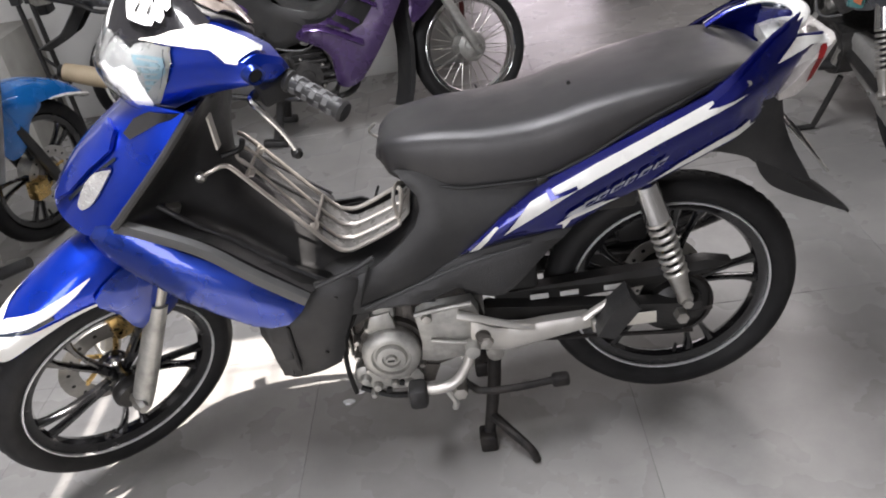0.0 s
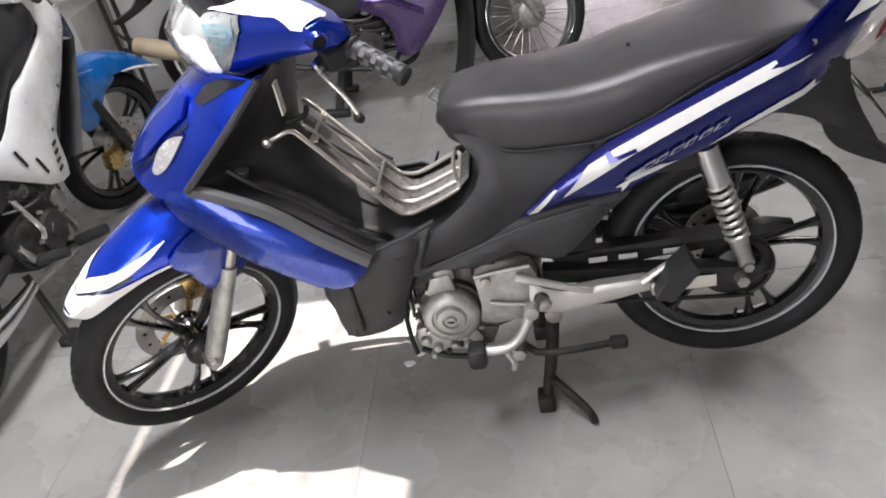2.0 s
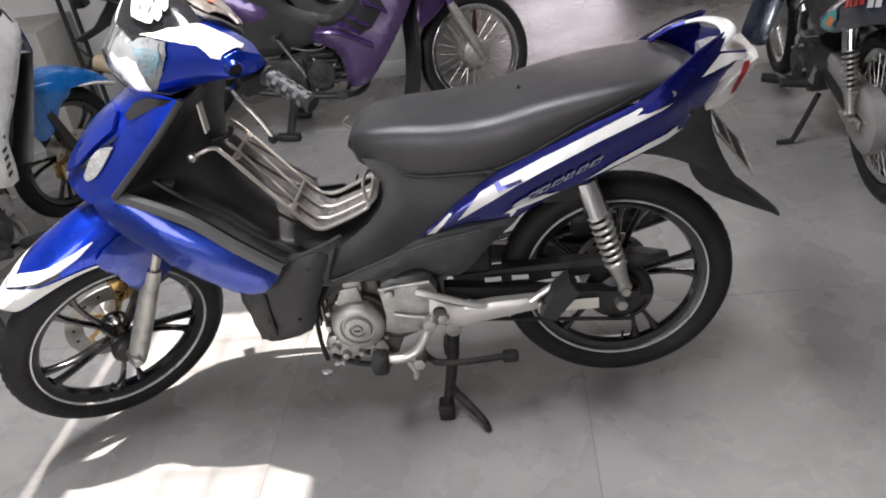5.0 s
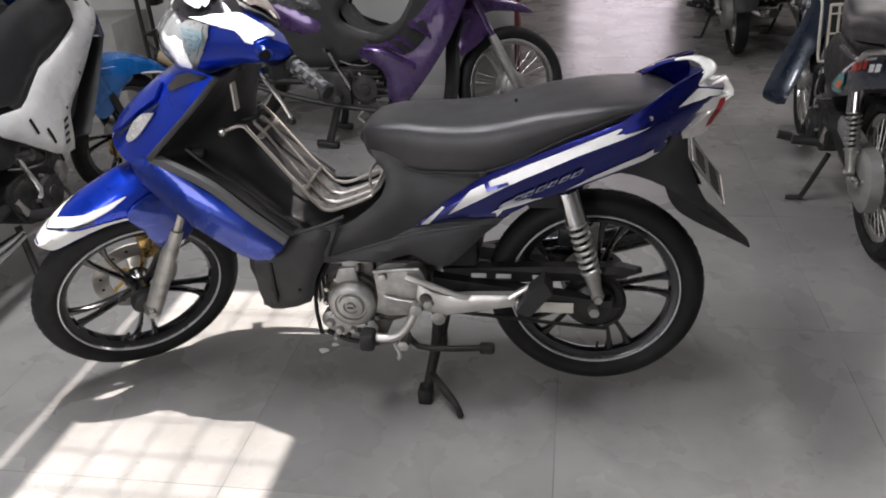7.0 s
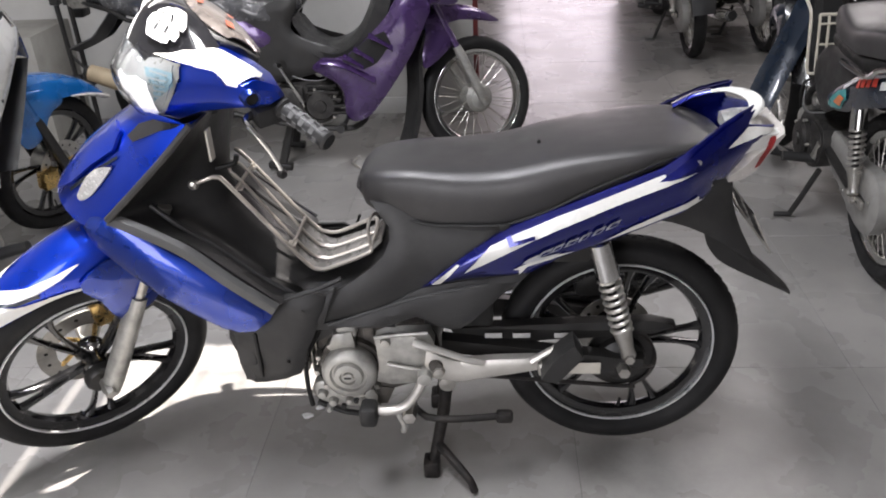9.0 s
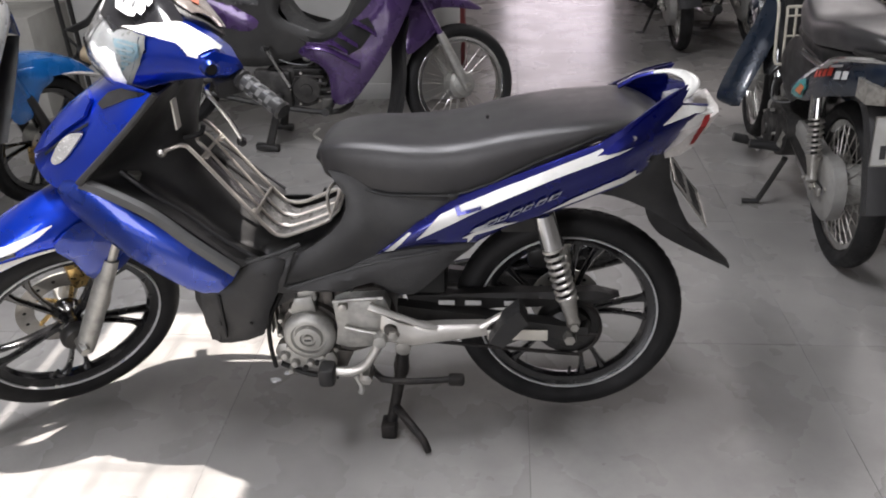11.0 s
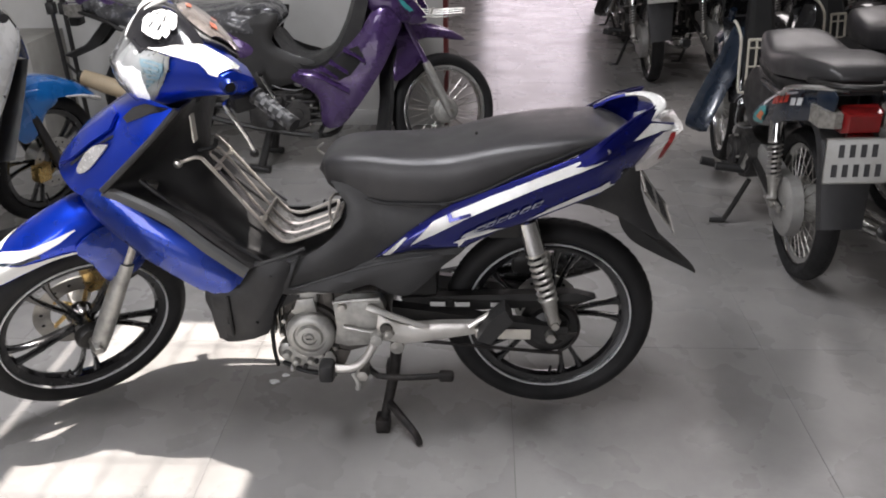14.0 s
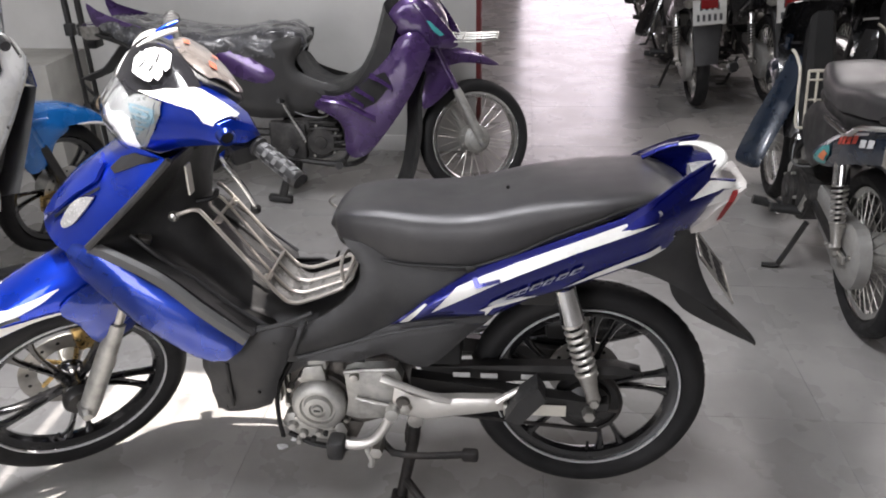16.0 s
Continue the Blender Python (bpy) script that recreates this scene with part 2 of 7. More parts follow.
def lathe(profile, centre=(0, 0, 0), n=32, closed=False, squash=1.0):
    """(radius, y) pairs turned round the y axis through centre."""
    v, f, k = [], [], len(profile)
    for i in range(n):
        a = 2 * math.pi * i / n
        v += [(centre[0] + r * math.cos(a), centre[1] + y, centre[2] + r * squash * math.sin(a)) for r, y in profile]
    for i in range(n):
        for j in range(k if closed else k - 1):
            a, b = i * k, ((i + 1) % n) * k
            f.append([a + j, a + (j + 1) % k, b + (j + 1) % k, b + j])
    if not closed:
        if profile[0][0] > 1e-4:
            f.append([i * k for i in range(n)])
        if profile[-1][0] > 1e-4:
            f.append([i * k + k - 1 for i in range(n)][::-1])
    return Geo().add(v, f)


def box(x0, x1, y0, y1, z0, z1, bevel=0.004):
    b = bmesh.new()
    bmesh.ops.create_cube(b, size=1)
    for q in b.verts:
        q.co = Vector(((x0 + x1) / 2 + q.co.x * (x1 - x0), (y0 + y1) / 2 + q.co.y * (y1 - y0), (z0 + z1) / 2 + q.co.z * (z1 - z0)))
    if bevel:
        bmesh.ops.bevel(b, geom=b.edges[:], offset=bevel, segments=2, affect="EDGES", profile=0.5)
    g = from_bm(b)
    return g


def from_bm(b):
    b.verts.index_update()
    g = Geo().add([q.co[:] for q in b.verts], [[q.index for q in fa.verts] for fa in b.faces])
    b.free()
    return g


def loft(sections, caps=True, ring=True):
    """Skin through sections of equal count."""
    k, v, f = len(sections[0]), [], []
    for s in sections:
        v += [tuple(p) for p in s]
    for i in range(len(sections) - 1):
        for j in range(k if ring else k - 1):
            a, b = i * k, (i + 1) * k
            f.append([a + j, a + (j + 1) % k, b + (j + 1) % k, b + j])
    if caps and ring:
        f += [list(range(k))[::-1], list(range((len(sections) - 1) * k, len(sections) * k))]
    return Geo().add(v, f)


def thick(g, d):
    """Give an open skin the thickness d, against its normals."""
    b = g.bm()
    bmesh.ops.recalc_face_normals(b, faces=b.faces[:])
    bmesh.ops.solidify(b, geom=b.faces[:], thickness=d)
    return from_bm(b)


def flat_poly(outline, step):
    """A filled outline in x and z at y 0, cut into cells of about step."""
    b = bmesh.new()
    b.faces.new([b.verts.new((x, 0, z)) for x, z in outline])
    for axis in (0, 2):
        lo, hi = min(q.co[axis] for q in b.verts), max(q.co[axis] for q in b.verts)
        for i in range(1, int((hi - lo) / step) + 1):
            co, no = [0, 0, 0], [0, 0, 0]
            co[axis], no[axis] = lo + i * step, 1
            bmesh.ops.bisect_plane(b, geom=b.verts[:] + b.edges[:] + b.faces[:], plane_co=co, plane_no=no)
    return b


def sheet(outline, depth, thickness=0.006, step=0.03, smooth=3, round_edge=0.012, edge_width=0.025):
    """A shaped panel: outline in x and z, y by depth(x, z), its rim rolled in by round_edge."""
    ol = spline(outline, smooth, True) if smooth > 1 else outline
    seg = np.array([(*ol[i], *ol[(i + 1) % len(ol)]) for i in range(len(ol))])

    def rim(x, z):
        a, d = seg[:, :2], seg[:, 2:] - seg[:, :2]
        t = np.clip((((x, z) - a) * d).sum(1) / np.maximum((d * d).sum(1), 1e-12), 0, 1)
        return np.min(np.hypot(*((a + t[:, None] * d) - (x, z)).T))

    b = flat_poly(ol, step)
    for q in b.verts:
        x, z = q.co.x, q.co.z
        e = max(0.0, 1 - rim(x, z) / edge_width)
        y = depth(x, z)
        q.co.y = y + (round_edge * e * e if y < 0 else -round_edge * e * e)
    bmesh.ops.recalc_face_normals(b, faces=b.faces[:])
    got = bmesh.ops.extrude_face_region(b, geom=b.faces[:])
    s = 1 if depth(*ol[0]) < 0 else -1
    for q in got["geom"]:
        if isinstance(q, bmesh.types.BMVert):
            q.co.y += s * thickness
    bmesh.ops.recalc_face_normals(b, faces=b.faces[:])
    return from_bm(b)


def decal(target, outline, way=(0, 1, 0), origin=(0, -1, 0), u=(1, 0, 0), v=(0, 0, 1), lift=0.002, step=0.02, smooth=1):
    """Paint as its own thin skin: outline in u and v, laid along way onto the mesh target."""
    tb = target.bm()
    bmesh.ops.recalc_face_normals(tb, faces=tb.faces[:])
    tree = BVHTree.FromBMesh(tb)
    tb.free()
    b = flat_poly(spline(outline, smooth, True) if smooth > 1 else outline, step)
    o, u, v, way = Vector(origin), Vector(u), Vector(v), Vector(way).normalized()
    lost = []
    for q in b.verts:
        start = o + u * q.co.x + v * q.co.z
        hit, no, _, _ = tree.ray_cast(start, way)
        if hit is None:
            lost.append(q)
        else:
            q.co = hit - way * lift + (no if no.dot(way) < 0 else -no) * lift * 0.5
    bmesh.ops.delete(b, geom=lost, context="VERTS")
    return from_bm(b)


def part(name, g, mat, parent=None, label="", m=None, sharp=38):
    """One mesh object; under parent where one is given."""
    b = g if isinstance(g, bmesh.types.BMesh) else g.bm()
    if m is not None:
        b.transform(m)
    bmesh.ops.recalc_face_normals(b, faces=b.faces[:])
    me = bpy.data.meshes.new(name)
    b.to_mesh(me)
    b.free()
    me.materials.append(mat)
    me.polygons.foreach_set("use_smooth", [True] * len(me.polygons))
    me.set_sharp_from_angle(angle=radians(sharp))
    ob = new(name, me)
    if parent is not None:
        ob.parent = parent
    if label:
        ob["label"] = label
    return ob


def again(ob, m, parent=None):
    """The same part once more, on the same mesh."""
    c = new(ob.name.split(".")[0], ob.data)
    c.parent = parent or ob.parent
    c.matrix_basis = m
    if "label" in ob:
        c["label"] = ob["label"]
    return c


def thing(name, label, category, group="", m=None, kind=""):
    e = new(name)
    e.empty_display_size = 0.05
    if m is not None:
        e.matrix_basis = m
    return tagged(e, label, category, group, kind)


def both(name, g, mat, parent, label="", m=None):
    """A part and its mirror twin across the middle plane."""
    return part(name, g, mat, parent, label, m), part(name, g.mirrored(), mat, parent, label, m)


# ---- parts that all motorbikes share ----
RAKE = Vector((math.sin(radians(26)), 0, math.cos(radians(26))))


def steering(foot, degrees):
    """Turn about the steering axis that passes through foot."""
    return Matrix.Translation(foot) @ Matrix.Rotation(radians(degrees), 4, RAKE) @ Matrix.Translation(-Vector(foot))


def wheel(parent, m, radius=0.285, width=0.078, style="cast", rim_r=0.222, disc=0, stripe=True, spoke_mat=None, rim_mat=None):
    """A wheel about the y axis at the origin, laid by m. Returns the wheel part."""
    h, R = width / 2, radius
    crown = R - rim_r
    prof = [(rim_r + 0.007, -0.026), (rim_r + crown * 0.28, -h * 0.90), (rim_r + crown * 0.55, -h), (rim_r + crown * 0.80, -h * 0.82)]
    prof += [(rim_r + crown * 0.955, -h * 0.42), (R, 0)]
    prof += [(r, -y) for r, y in prof[-2::-1]]
    tyre = part("tyre", lathe(prof, n=64, closed=True), RUBBER, parent, "black rubber tyre with dusty sidewall")
    # tread blocks stand 2 mm proud of the crown
    block = Geo()
    count = 56
    for i in range(count):
        for side in (-1, 1):
            a = 2 * math.pi * (i + 0.25 * side) / count
            vs = []
            for dy, da in ((0.004, -0.030), (0.62, -0.008), (0.62, 0.030), (0.10, 0.012)):
                yy = side * h * dy
                rr = R + 0.0015 - (0.045 * crown if dy > 0.3 else 0) - (0.10 * crown if dy > 0.5 else 0)
                vs.append((rr * math.cos(a + da), yy, rr * math.sin(a + da)))
            low = [(x * (1 - 0.015), y, z * (1 - 0.015)) for x, y, z in vs]
            block.add(vs + low, [[0, 1, 2, 3], [0, 4, 5, 1], [1, 5, 6, 2], [2, 6, 7, 3], [3, 7, 4, 0]])
    part("tread", block, RUBBER, tyre)
    rm = rim_mat or (GLOSS_BLACK if style == "cast" else CHROME)
    rim = part("rim", lathe([(rim_r, -0.024), (rim_r + 0.004, -0.021), (rim_r - 0.004, -0.016), (rim_r - 0.02, -0.014), (rim_r - 0.026, 0),
                             (rim_r - 0.02, 0.014), (rim_r - 0.004, 0.016), (rim_r + 0.004, 0.021), (rim_r, 0.024), (rim_r + 0.008, 0)], n=64, closed=True), rm, parent)
    if stripe:
        for s in (-1, 1):
            part("rim_stripe", lathe([(rim_r + 0.0005, s * 0.0250), (rim_r + 0.002, s * 0.0280), (rim_r + 0.0045, s * 0.0280), (rim_r + 0.006, s * 0.0225), (rim_r + 0.0005, s * 0.0215)], n=64, closed=True), STRIPE, rim, "thin silver rim stripe")
    hub_r = 0.038 if style == "cast" else 0.055
    hub = part("hub", lathe([(0.012, -0.062), (0.026, -0.060), (hub_r, -0.045), (hub_r, -0.03), (hub_r * 0.8, -0.02), (hub_r * 0.8, 0.02), (hub_r, 0.03), (hub_r, 0.045), (0.026, 0.06), (0.012, 0.062)], n=24),
               GLOSS_BLACK if style == "cast" else CAST_ALU, parent)
    tyre.matrix_basis = rim.matrix_basis = hub.matrix_basis = m
    if style == "cast":
        def arm(a0, a1):
            secs = []
            for k in range(7):
                t = k / 6
                r = 0.03 + (rim_r - 0.02 - 0.03) * t
                a = a0 + (a1 - a0) * t + 0.05 * math.sin(math.pi * t)
                w, d = 0.0090 - 0.0035 * math.sin(math.pi * t) + (0.004 if k == 6 else 0), 0.012 - 0.002 * t
                c, tang = Vector((math.cos(a), 0, math.sin(a))) * r, Vector((-math.sin(a), 0, math.cos(a)))
                secs.append([c + tang * w * cu + Vector((0, 1, 0)) * d * cv for cu, cv in ((-1, -0.5), (-0.5, -1), (0.5, -1), (1, -0.5), (1, 0.5), (0.5, 1), (-0.5, 1), (-1, 0.5))])
            return loft(secs)
        pair = [part("spoke", arm(s * 0.06, s * 0.145), GLOSS_BLACK, rim, "") for s in (-1, 1)]
        for i in range(1, 5):
            for p in pair:
                again(p, Matrix.Rotation(-2 * math.pi * i / 5, 4, "Y"))
    else:
        a = tube([(0, -0.03, hub_r), (0.03, -0.012, rim_r - 0.02)], 0.0019, 5, 1)
        wires = [part("spoke", a, spoke_mat or STEEL, rim), part("spoke", a.mirrored().moved(Matrix.Rotation(0.17, 4, "Y")), spoke_mat or STEEL, rim)]
        wires.append(part("spoke", tube([(0, -0.03, hub_r), (-0.03, -0.012, rim_r - 0.02)], 0.0019, 5, 1), spoke_mat or STEEL, rim))
        for i in range(1, 12):
            for p in wires:
                again(p, Matrix.Rotation(2 * math.pi * i / 12, 4, "Y"))
    if disc:
        dr = abs(disc)
        s = 0.055 if disc > 0 else -0.055
        g = lathe([(dr * 0.62, s - 0.002), (dr, s - 0.002), (dr, s + 0.002), (dr * 0.62, s + 0.002)], n=40, closed=True)
        part("brake_disc", g, STEEL, hub, "drilled steel brake disc")
        for i in range(5):
            t = 2 * math.pi * i / 5
            part("disc_arm", tube([(0.03 * math.cos(t), s, 0.03 * math.sin(t)), (dr * 0.66 * math.cos(t + 0.3), s, dr * 0.66 * math.sin(t + 0.3))], 0.006, 6, 1), BRASS, hub)
        hole = lathe([(0.0, s - 0.0026), (0.005, s - 0.0026), (0.005, s + 0.0026), (0.0, s + 0.0026)], (dr * 0.82, 0, 0), n=8)
        first = part("disc_hole", hole, INK, hub)
        for i in range(1, 15):
            again(first, Matrix.Rotation(2 * math.pi * i / 15, 4, "Y"))
    part("valve", tube([(0.0, -0.004, -(rim_r - 0.022)), (0.004, -0.012, -(rim_r - 0.05))], 0.004, 6, 1), INK, rim)
    return rim


def coil(a, b, r, wire, turns, sides=6):
    a, b = Vector(a), Vector(b)
    d = (b - a)
    n = d.normalized()
    s = n.cross(Vector((0, 1, 0))).normalized()
    t = n.cross(s)
    pts = []
    for i in range(turns * 10 + 1):
        q = 2 * math.pi * i / 10
        pts.append(a + d * (i / (turns * 10)) + (s * math.cos(q) + t * math.sin(q)) * r)
    return tube([p[:] for p in pts], wire, sides, 1)


def shock(parent, top, bottom, body=CHROME, spring=CLEAN_ALU):
    top, bottom = Vector(top), Vector(bottom)
    d = bottom - top
    at = lambda t: (top + d * t)[:]
    part("shock_sleeve", tube([at(0.0), at(0.02), at(0.30), at(0.32)], [0.016, 0.024, 0.027, 0.020], 16, 1), body, parent, "chrome shock absorber sleeve")
    part("shock_spring", coil(at(0.30), at(0.78), 0.022, 0.0052, 8), spring, parent, "coiled steel shock spring")
    part("shock_rod", tube([at(0.28), at(0.9)], 0.011, 10, 1), SATIN_BLACK, parent)
    part("shock_foot", tube([at(0.74), at(0.78), at(0.94), at(1.0)], [0.025, 0.022, 0.016, 0.018], 12, 1), STEEL, parent)
    part("shock_bolt", lathe([(0.0, -0.022), (0.011, -0.022), (0.013, -0.014), (0.013, 0.014)], bottom, 6), STEEL, parent)


def chain_loop(parent, front, rear, r0, r1, y):
    pts = []
    for c, r, a0, a1 in ((front, r0, 90, 270), (rear, r1, 270, 450)):
        for i in range(9):
            a = radians(a0 + (a1 - a0) * i / 8)
            pts.append((c[0] + r * math.cos(a), y, c[1] + r * math.sin(a)))
    part("chain", tube(pts, 0.006, 6, 3, True, 0.8), RUST, parent, "oily drive chain")


def section(x, w, zb, zt):
    """Seat section: flat crown, rounded shoulders, straight skirts."""
    out = []
    half = [(0.98, 0.0), (1.02, 0.25), (1.04, 0.50), (1.02, 0.72), (0.97, 0.845), (0.90, 0.915), (0.76, 0.955), (0.46, 0.985), (0.20, 1.0)]
    for a, b in half:
        out.append((x, -w * a, zb + (zt - zb) * b))
    for a, b in reversed(half):
        out.append((x, w * a, zb + (zt - zb) * b))
    return out


def plate_bars(parent, m, w, h):
    """A number plate whose characters are plain bars."""
    p = part("number_plate", box(-w / 2, w / 2, -0.0015, 0.0015, -h / 2, h / 2, 0.001), PLATE_WHITE, parent, "white number plate with dark bars", m)
    for row, n, z in ((0, 4, h * 0.22), (1, 5, -h * 0.22)):
        for i in range(n):
            x = (i - (n - 1) / 2) * w * 0.17
            part("bar", box(x - w * 0.042, x + w * 0.042, -0.0035, -0.0015, z - h * 0.14, z + h * 0.14, 0), PLATE_BAR, p, "", m)
    part("plate_edge", tube([(-w / 2, -0.001, -h / 2), (w / 2, -0.001, -h / 2), (w / 2, -0.001, h / 2), (-w / 2, -0.001, h / 2)], 0.003, 6, 1, True), STEEL, p, "", m)
    return p


# ---- the room ----
X0, X1, Y0, Y1, TOP = -4.2, 5.6, -4.8, 9.6, 3.3
SIDE, TJ = 0.822, 0.0018
TX, TY = -0.092, 0.30


def slab(name, dims, mat, label, category="wall"):
    return tagged(part(name, box(*dims, 0.003), mat), label, category, kind="structure")


slab("wall_west", (X0 - 0.2, X0, Y0, Y1, 0, TOP), WALL_PAINT, "plain white painted wall of the shop")
slab("wall_east", (X1, X1 + 0.2, Y0, Y1, 0, TOP), WALL_PAINT, "plain white painted wall of the shop")
slab("wall_south_beam", (X0, X1, Y0 - 0.2, Y0, 2.95, TOP), WALL_PAINT, "white beam over the open shop front")
slab("wall_south_pier", (X0, X0 + 0.9, Y0 - 0.2, Y0, 0, 2.95), WALL_PAINT, "white pier beside the open shop front")
# unseen infill, added to block daylight from the right half of the room
slab("wall_south_corner", (-1.0, X1, Y0 - 0.2, Y0, 0, 2.95), WALL_PAINT, "unseen white wall added to keep daylight off the right side")
slab("wall_north", (X0, -0.17, Y1, Y1 + 0.2, 0, TOP), WALL_PAINT, "white end wall beside the doorway")
slab("wall_north_right", (1.48, X1, Y1, Y1 + 0.2, 0, TOP), WALL_PAINT, "white end wall beside the doorway")
slab("wall_north_lintel", (-0.17, 1.48, Y1, Y1 + 0.2, 2.65, TOP), WALL_PAINT, "white wall over the doorway")
slab("wall_partition", (X0, -0.41, 2.66, 2.80, 0, TOP), WALL_PAINT, "white painted partition wall behind the bikes")
slab("trim_partition", (-0.41, -0.385, 2.645, 2.815, 0, TOP), DARK_RED, "dark red edge strip of the partition", "trim")
slab("baseboard", (-1.9, -0.41, 2.645, 2.66, 0.0, 0.09), WALL_PAINT, "white baseboard of the partition", "baseboard")
slab("ledge", (X0, -2.60, 2.25, 2.66, 0, 0.57), CONCRETE, "low bare concrete ledge along the wall", "ledge")

# roof with its long roof light: one bay and a narrow slot, crossed by slender bars
hx0, hx1, hy0, hy1 = -1.27, -0.622, -1.35, 0.62
sx0, sx1 = -1.388, -1.370
ceiling = Geo()
for dims in ((X0, sx0, Y0, Y1), (sx1, hx0, Y0, Y1), (hx1, X1, Y0, Y1), (sx0, sx1, Y0, hy0), (sx0, sx1, hy1, Y1), (hx0, hx1, Y0, hy0), (hx0, hx1, hy1, Y1)):
    g = box(dims[0], dims[1], dims[2], dims[3], TOP, TOP + 0.12, 0)
    ceiling.add(g.v, g.f)
tagged(part("ceiling", ceiling, CEILING), "plain white ceiling with a roof light", "ceiling", kind="structure")
grid = thing("roof_light_grille", "slender steel bars across the roof light", "grille", kind="structure")
for i in range(1, 5):
    x = hx0 + (hx1 - hx0) * i / 5
    part("bar", box(x - 0.003, x + 0.003, hy0, hy1, TOP + 0.12, TOP + 0.135, 0), STEEL, grid)
for i in range(1, 14):
    y = hy0 + (hy1 - hy0) * i / 14
    part("bar", box(hx0, hx1, y - 0.003, y + 0.003, TOP + 0.135, TOP + 0.15, 0), STEEL, grid)

# outside the shop front and the doorway
tagged(part("ground", box(-60, 60, -60, 60, -0.30, -0.02, 0), CONCRETE), "pale concrete ground outside", "ground", kind="structure")
# floor bed and tiles
floor = slab("floor", (X0, X1, Y0, Y1 + 0.2, -0.10, -0.001), GROUT, "grey cement-look floor tiles with thin joints", "floor")
b = bmesh.new()
bmesh.ops.create_cube(b, size=1)
for q in b.verts:
    q.co = Vector((q.co.x * (SIDE - TJ), q.co.y * (SIDE - TJ), (q.co.z - 0.5) * 0.006))
bmesh.ops.bevel(b, geom=[e for e in b.edges if all(v.co.z > -0.003 for v in e.verts)], offset=0.0005, segments=1, affect="EDGES")
tile = part("tile", b, TILE, floor, sharp=20)
nx0, nx1 = math.floor((X0 - TX) / SIDE), math.ceil((X1 - TX) / SIDE)
ny0, ny1 = math.floor((Y0 - TY) / SIDE), math.ceil((Y1 - TY) / SIDE)
first = True
for i in range(nx0 + 1, nx1 - 1):
    for j in range(ny0 + 1, ny1 - 1):
        m = Matrix.Translation((TX + (i + 0.5) * SIDE, TY + (j + 0.5) * SIDE, 0))
        if first:
            tile.matrix_basis, first = m, False
        else:
            again(tile, m)
# ---- the blue and white motorbike ----
def spline_rows(rows, n=3):
    """Smooth both within rows and across them."""
    a = [spline(r, n) for r in rows]
    return [list(r) for r in zip(*[spline(list(c), n) for c in zip(*a)])]


GRIP_GREY = material("grey_rubber", (0.13, 0.13, 0.13), 0.5, 0, 0, 0.15, 30)
FROST = material("frosted_clear_lens", (0.36, 0.36, 0.36), 0.22, 0, 0.7, 0.15, 40, 0.8, 120, transmission=0.2)
SMOKE_LENS = material("smoky_lens", (0.20, 0.175, 0.16), 0.15, 0, 0.8, 0.3, 40, transmission=0.35)
DIAL_RED = material("faded_orange_print", (0.42, 0.11, 0.06), 0.3, 0, 0.6, 0.3, 60)
LAMP_BLUE = material("pale_blue_facet", (0.15, 0.25, 0.30), 0.3, 0.5, 0.3, 0.1, 30)
TRIM_GREY = material("pale_grey_plastic", (0.085, 0.085, 0.085), 0.42, 0, 0, 0.15, 8, 0.3, 500, grime=(0.05, 0.05, 0.05), grime_amount=0.3)
TAIL_CLEAR = material("clouded_clear_lens", (0.60, 0.57, 0.54), 0.2, 0, 0.8, 0.12, 40, 0.4, 120, transmission=0.15)
PAPER = material("aged_paper", (0.60, 0.57, 0.50), 0.7, 0, 0, 0.08, 30)
PALE_SLOT = material("pale_slot", (0.5, 0.5, 0.49), 0.6)
RACK_PLATE = material("pale_satin_plate", (0.26, 0.25, 0.235), 0.30, 0.3, 0, 0.12, 14, 0.1, 160, grime=(0.14, 0.12, 0.10), grime_amount=0.35, grime_scale=22)
WIRE = material("aged_chrome_wire", (0.62, 0.58, 0.53), 0.36, 0.75, 0, 0.08, 12, rough_vary=0.06, grime=(0.35, 0.28, 0.20), grime_amount=0.25, grime_scale=14)

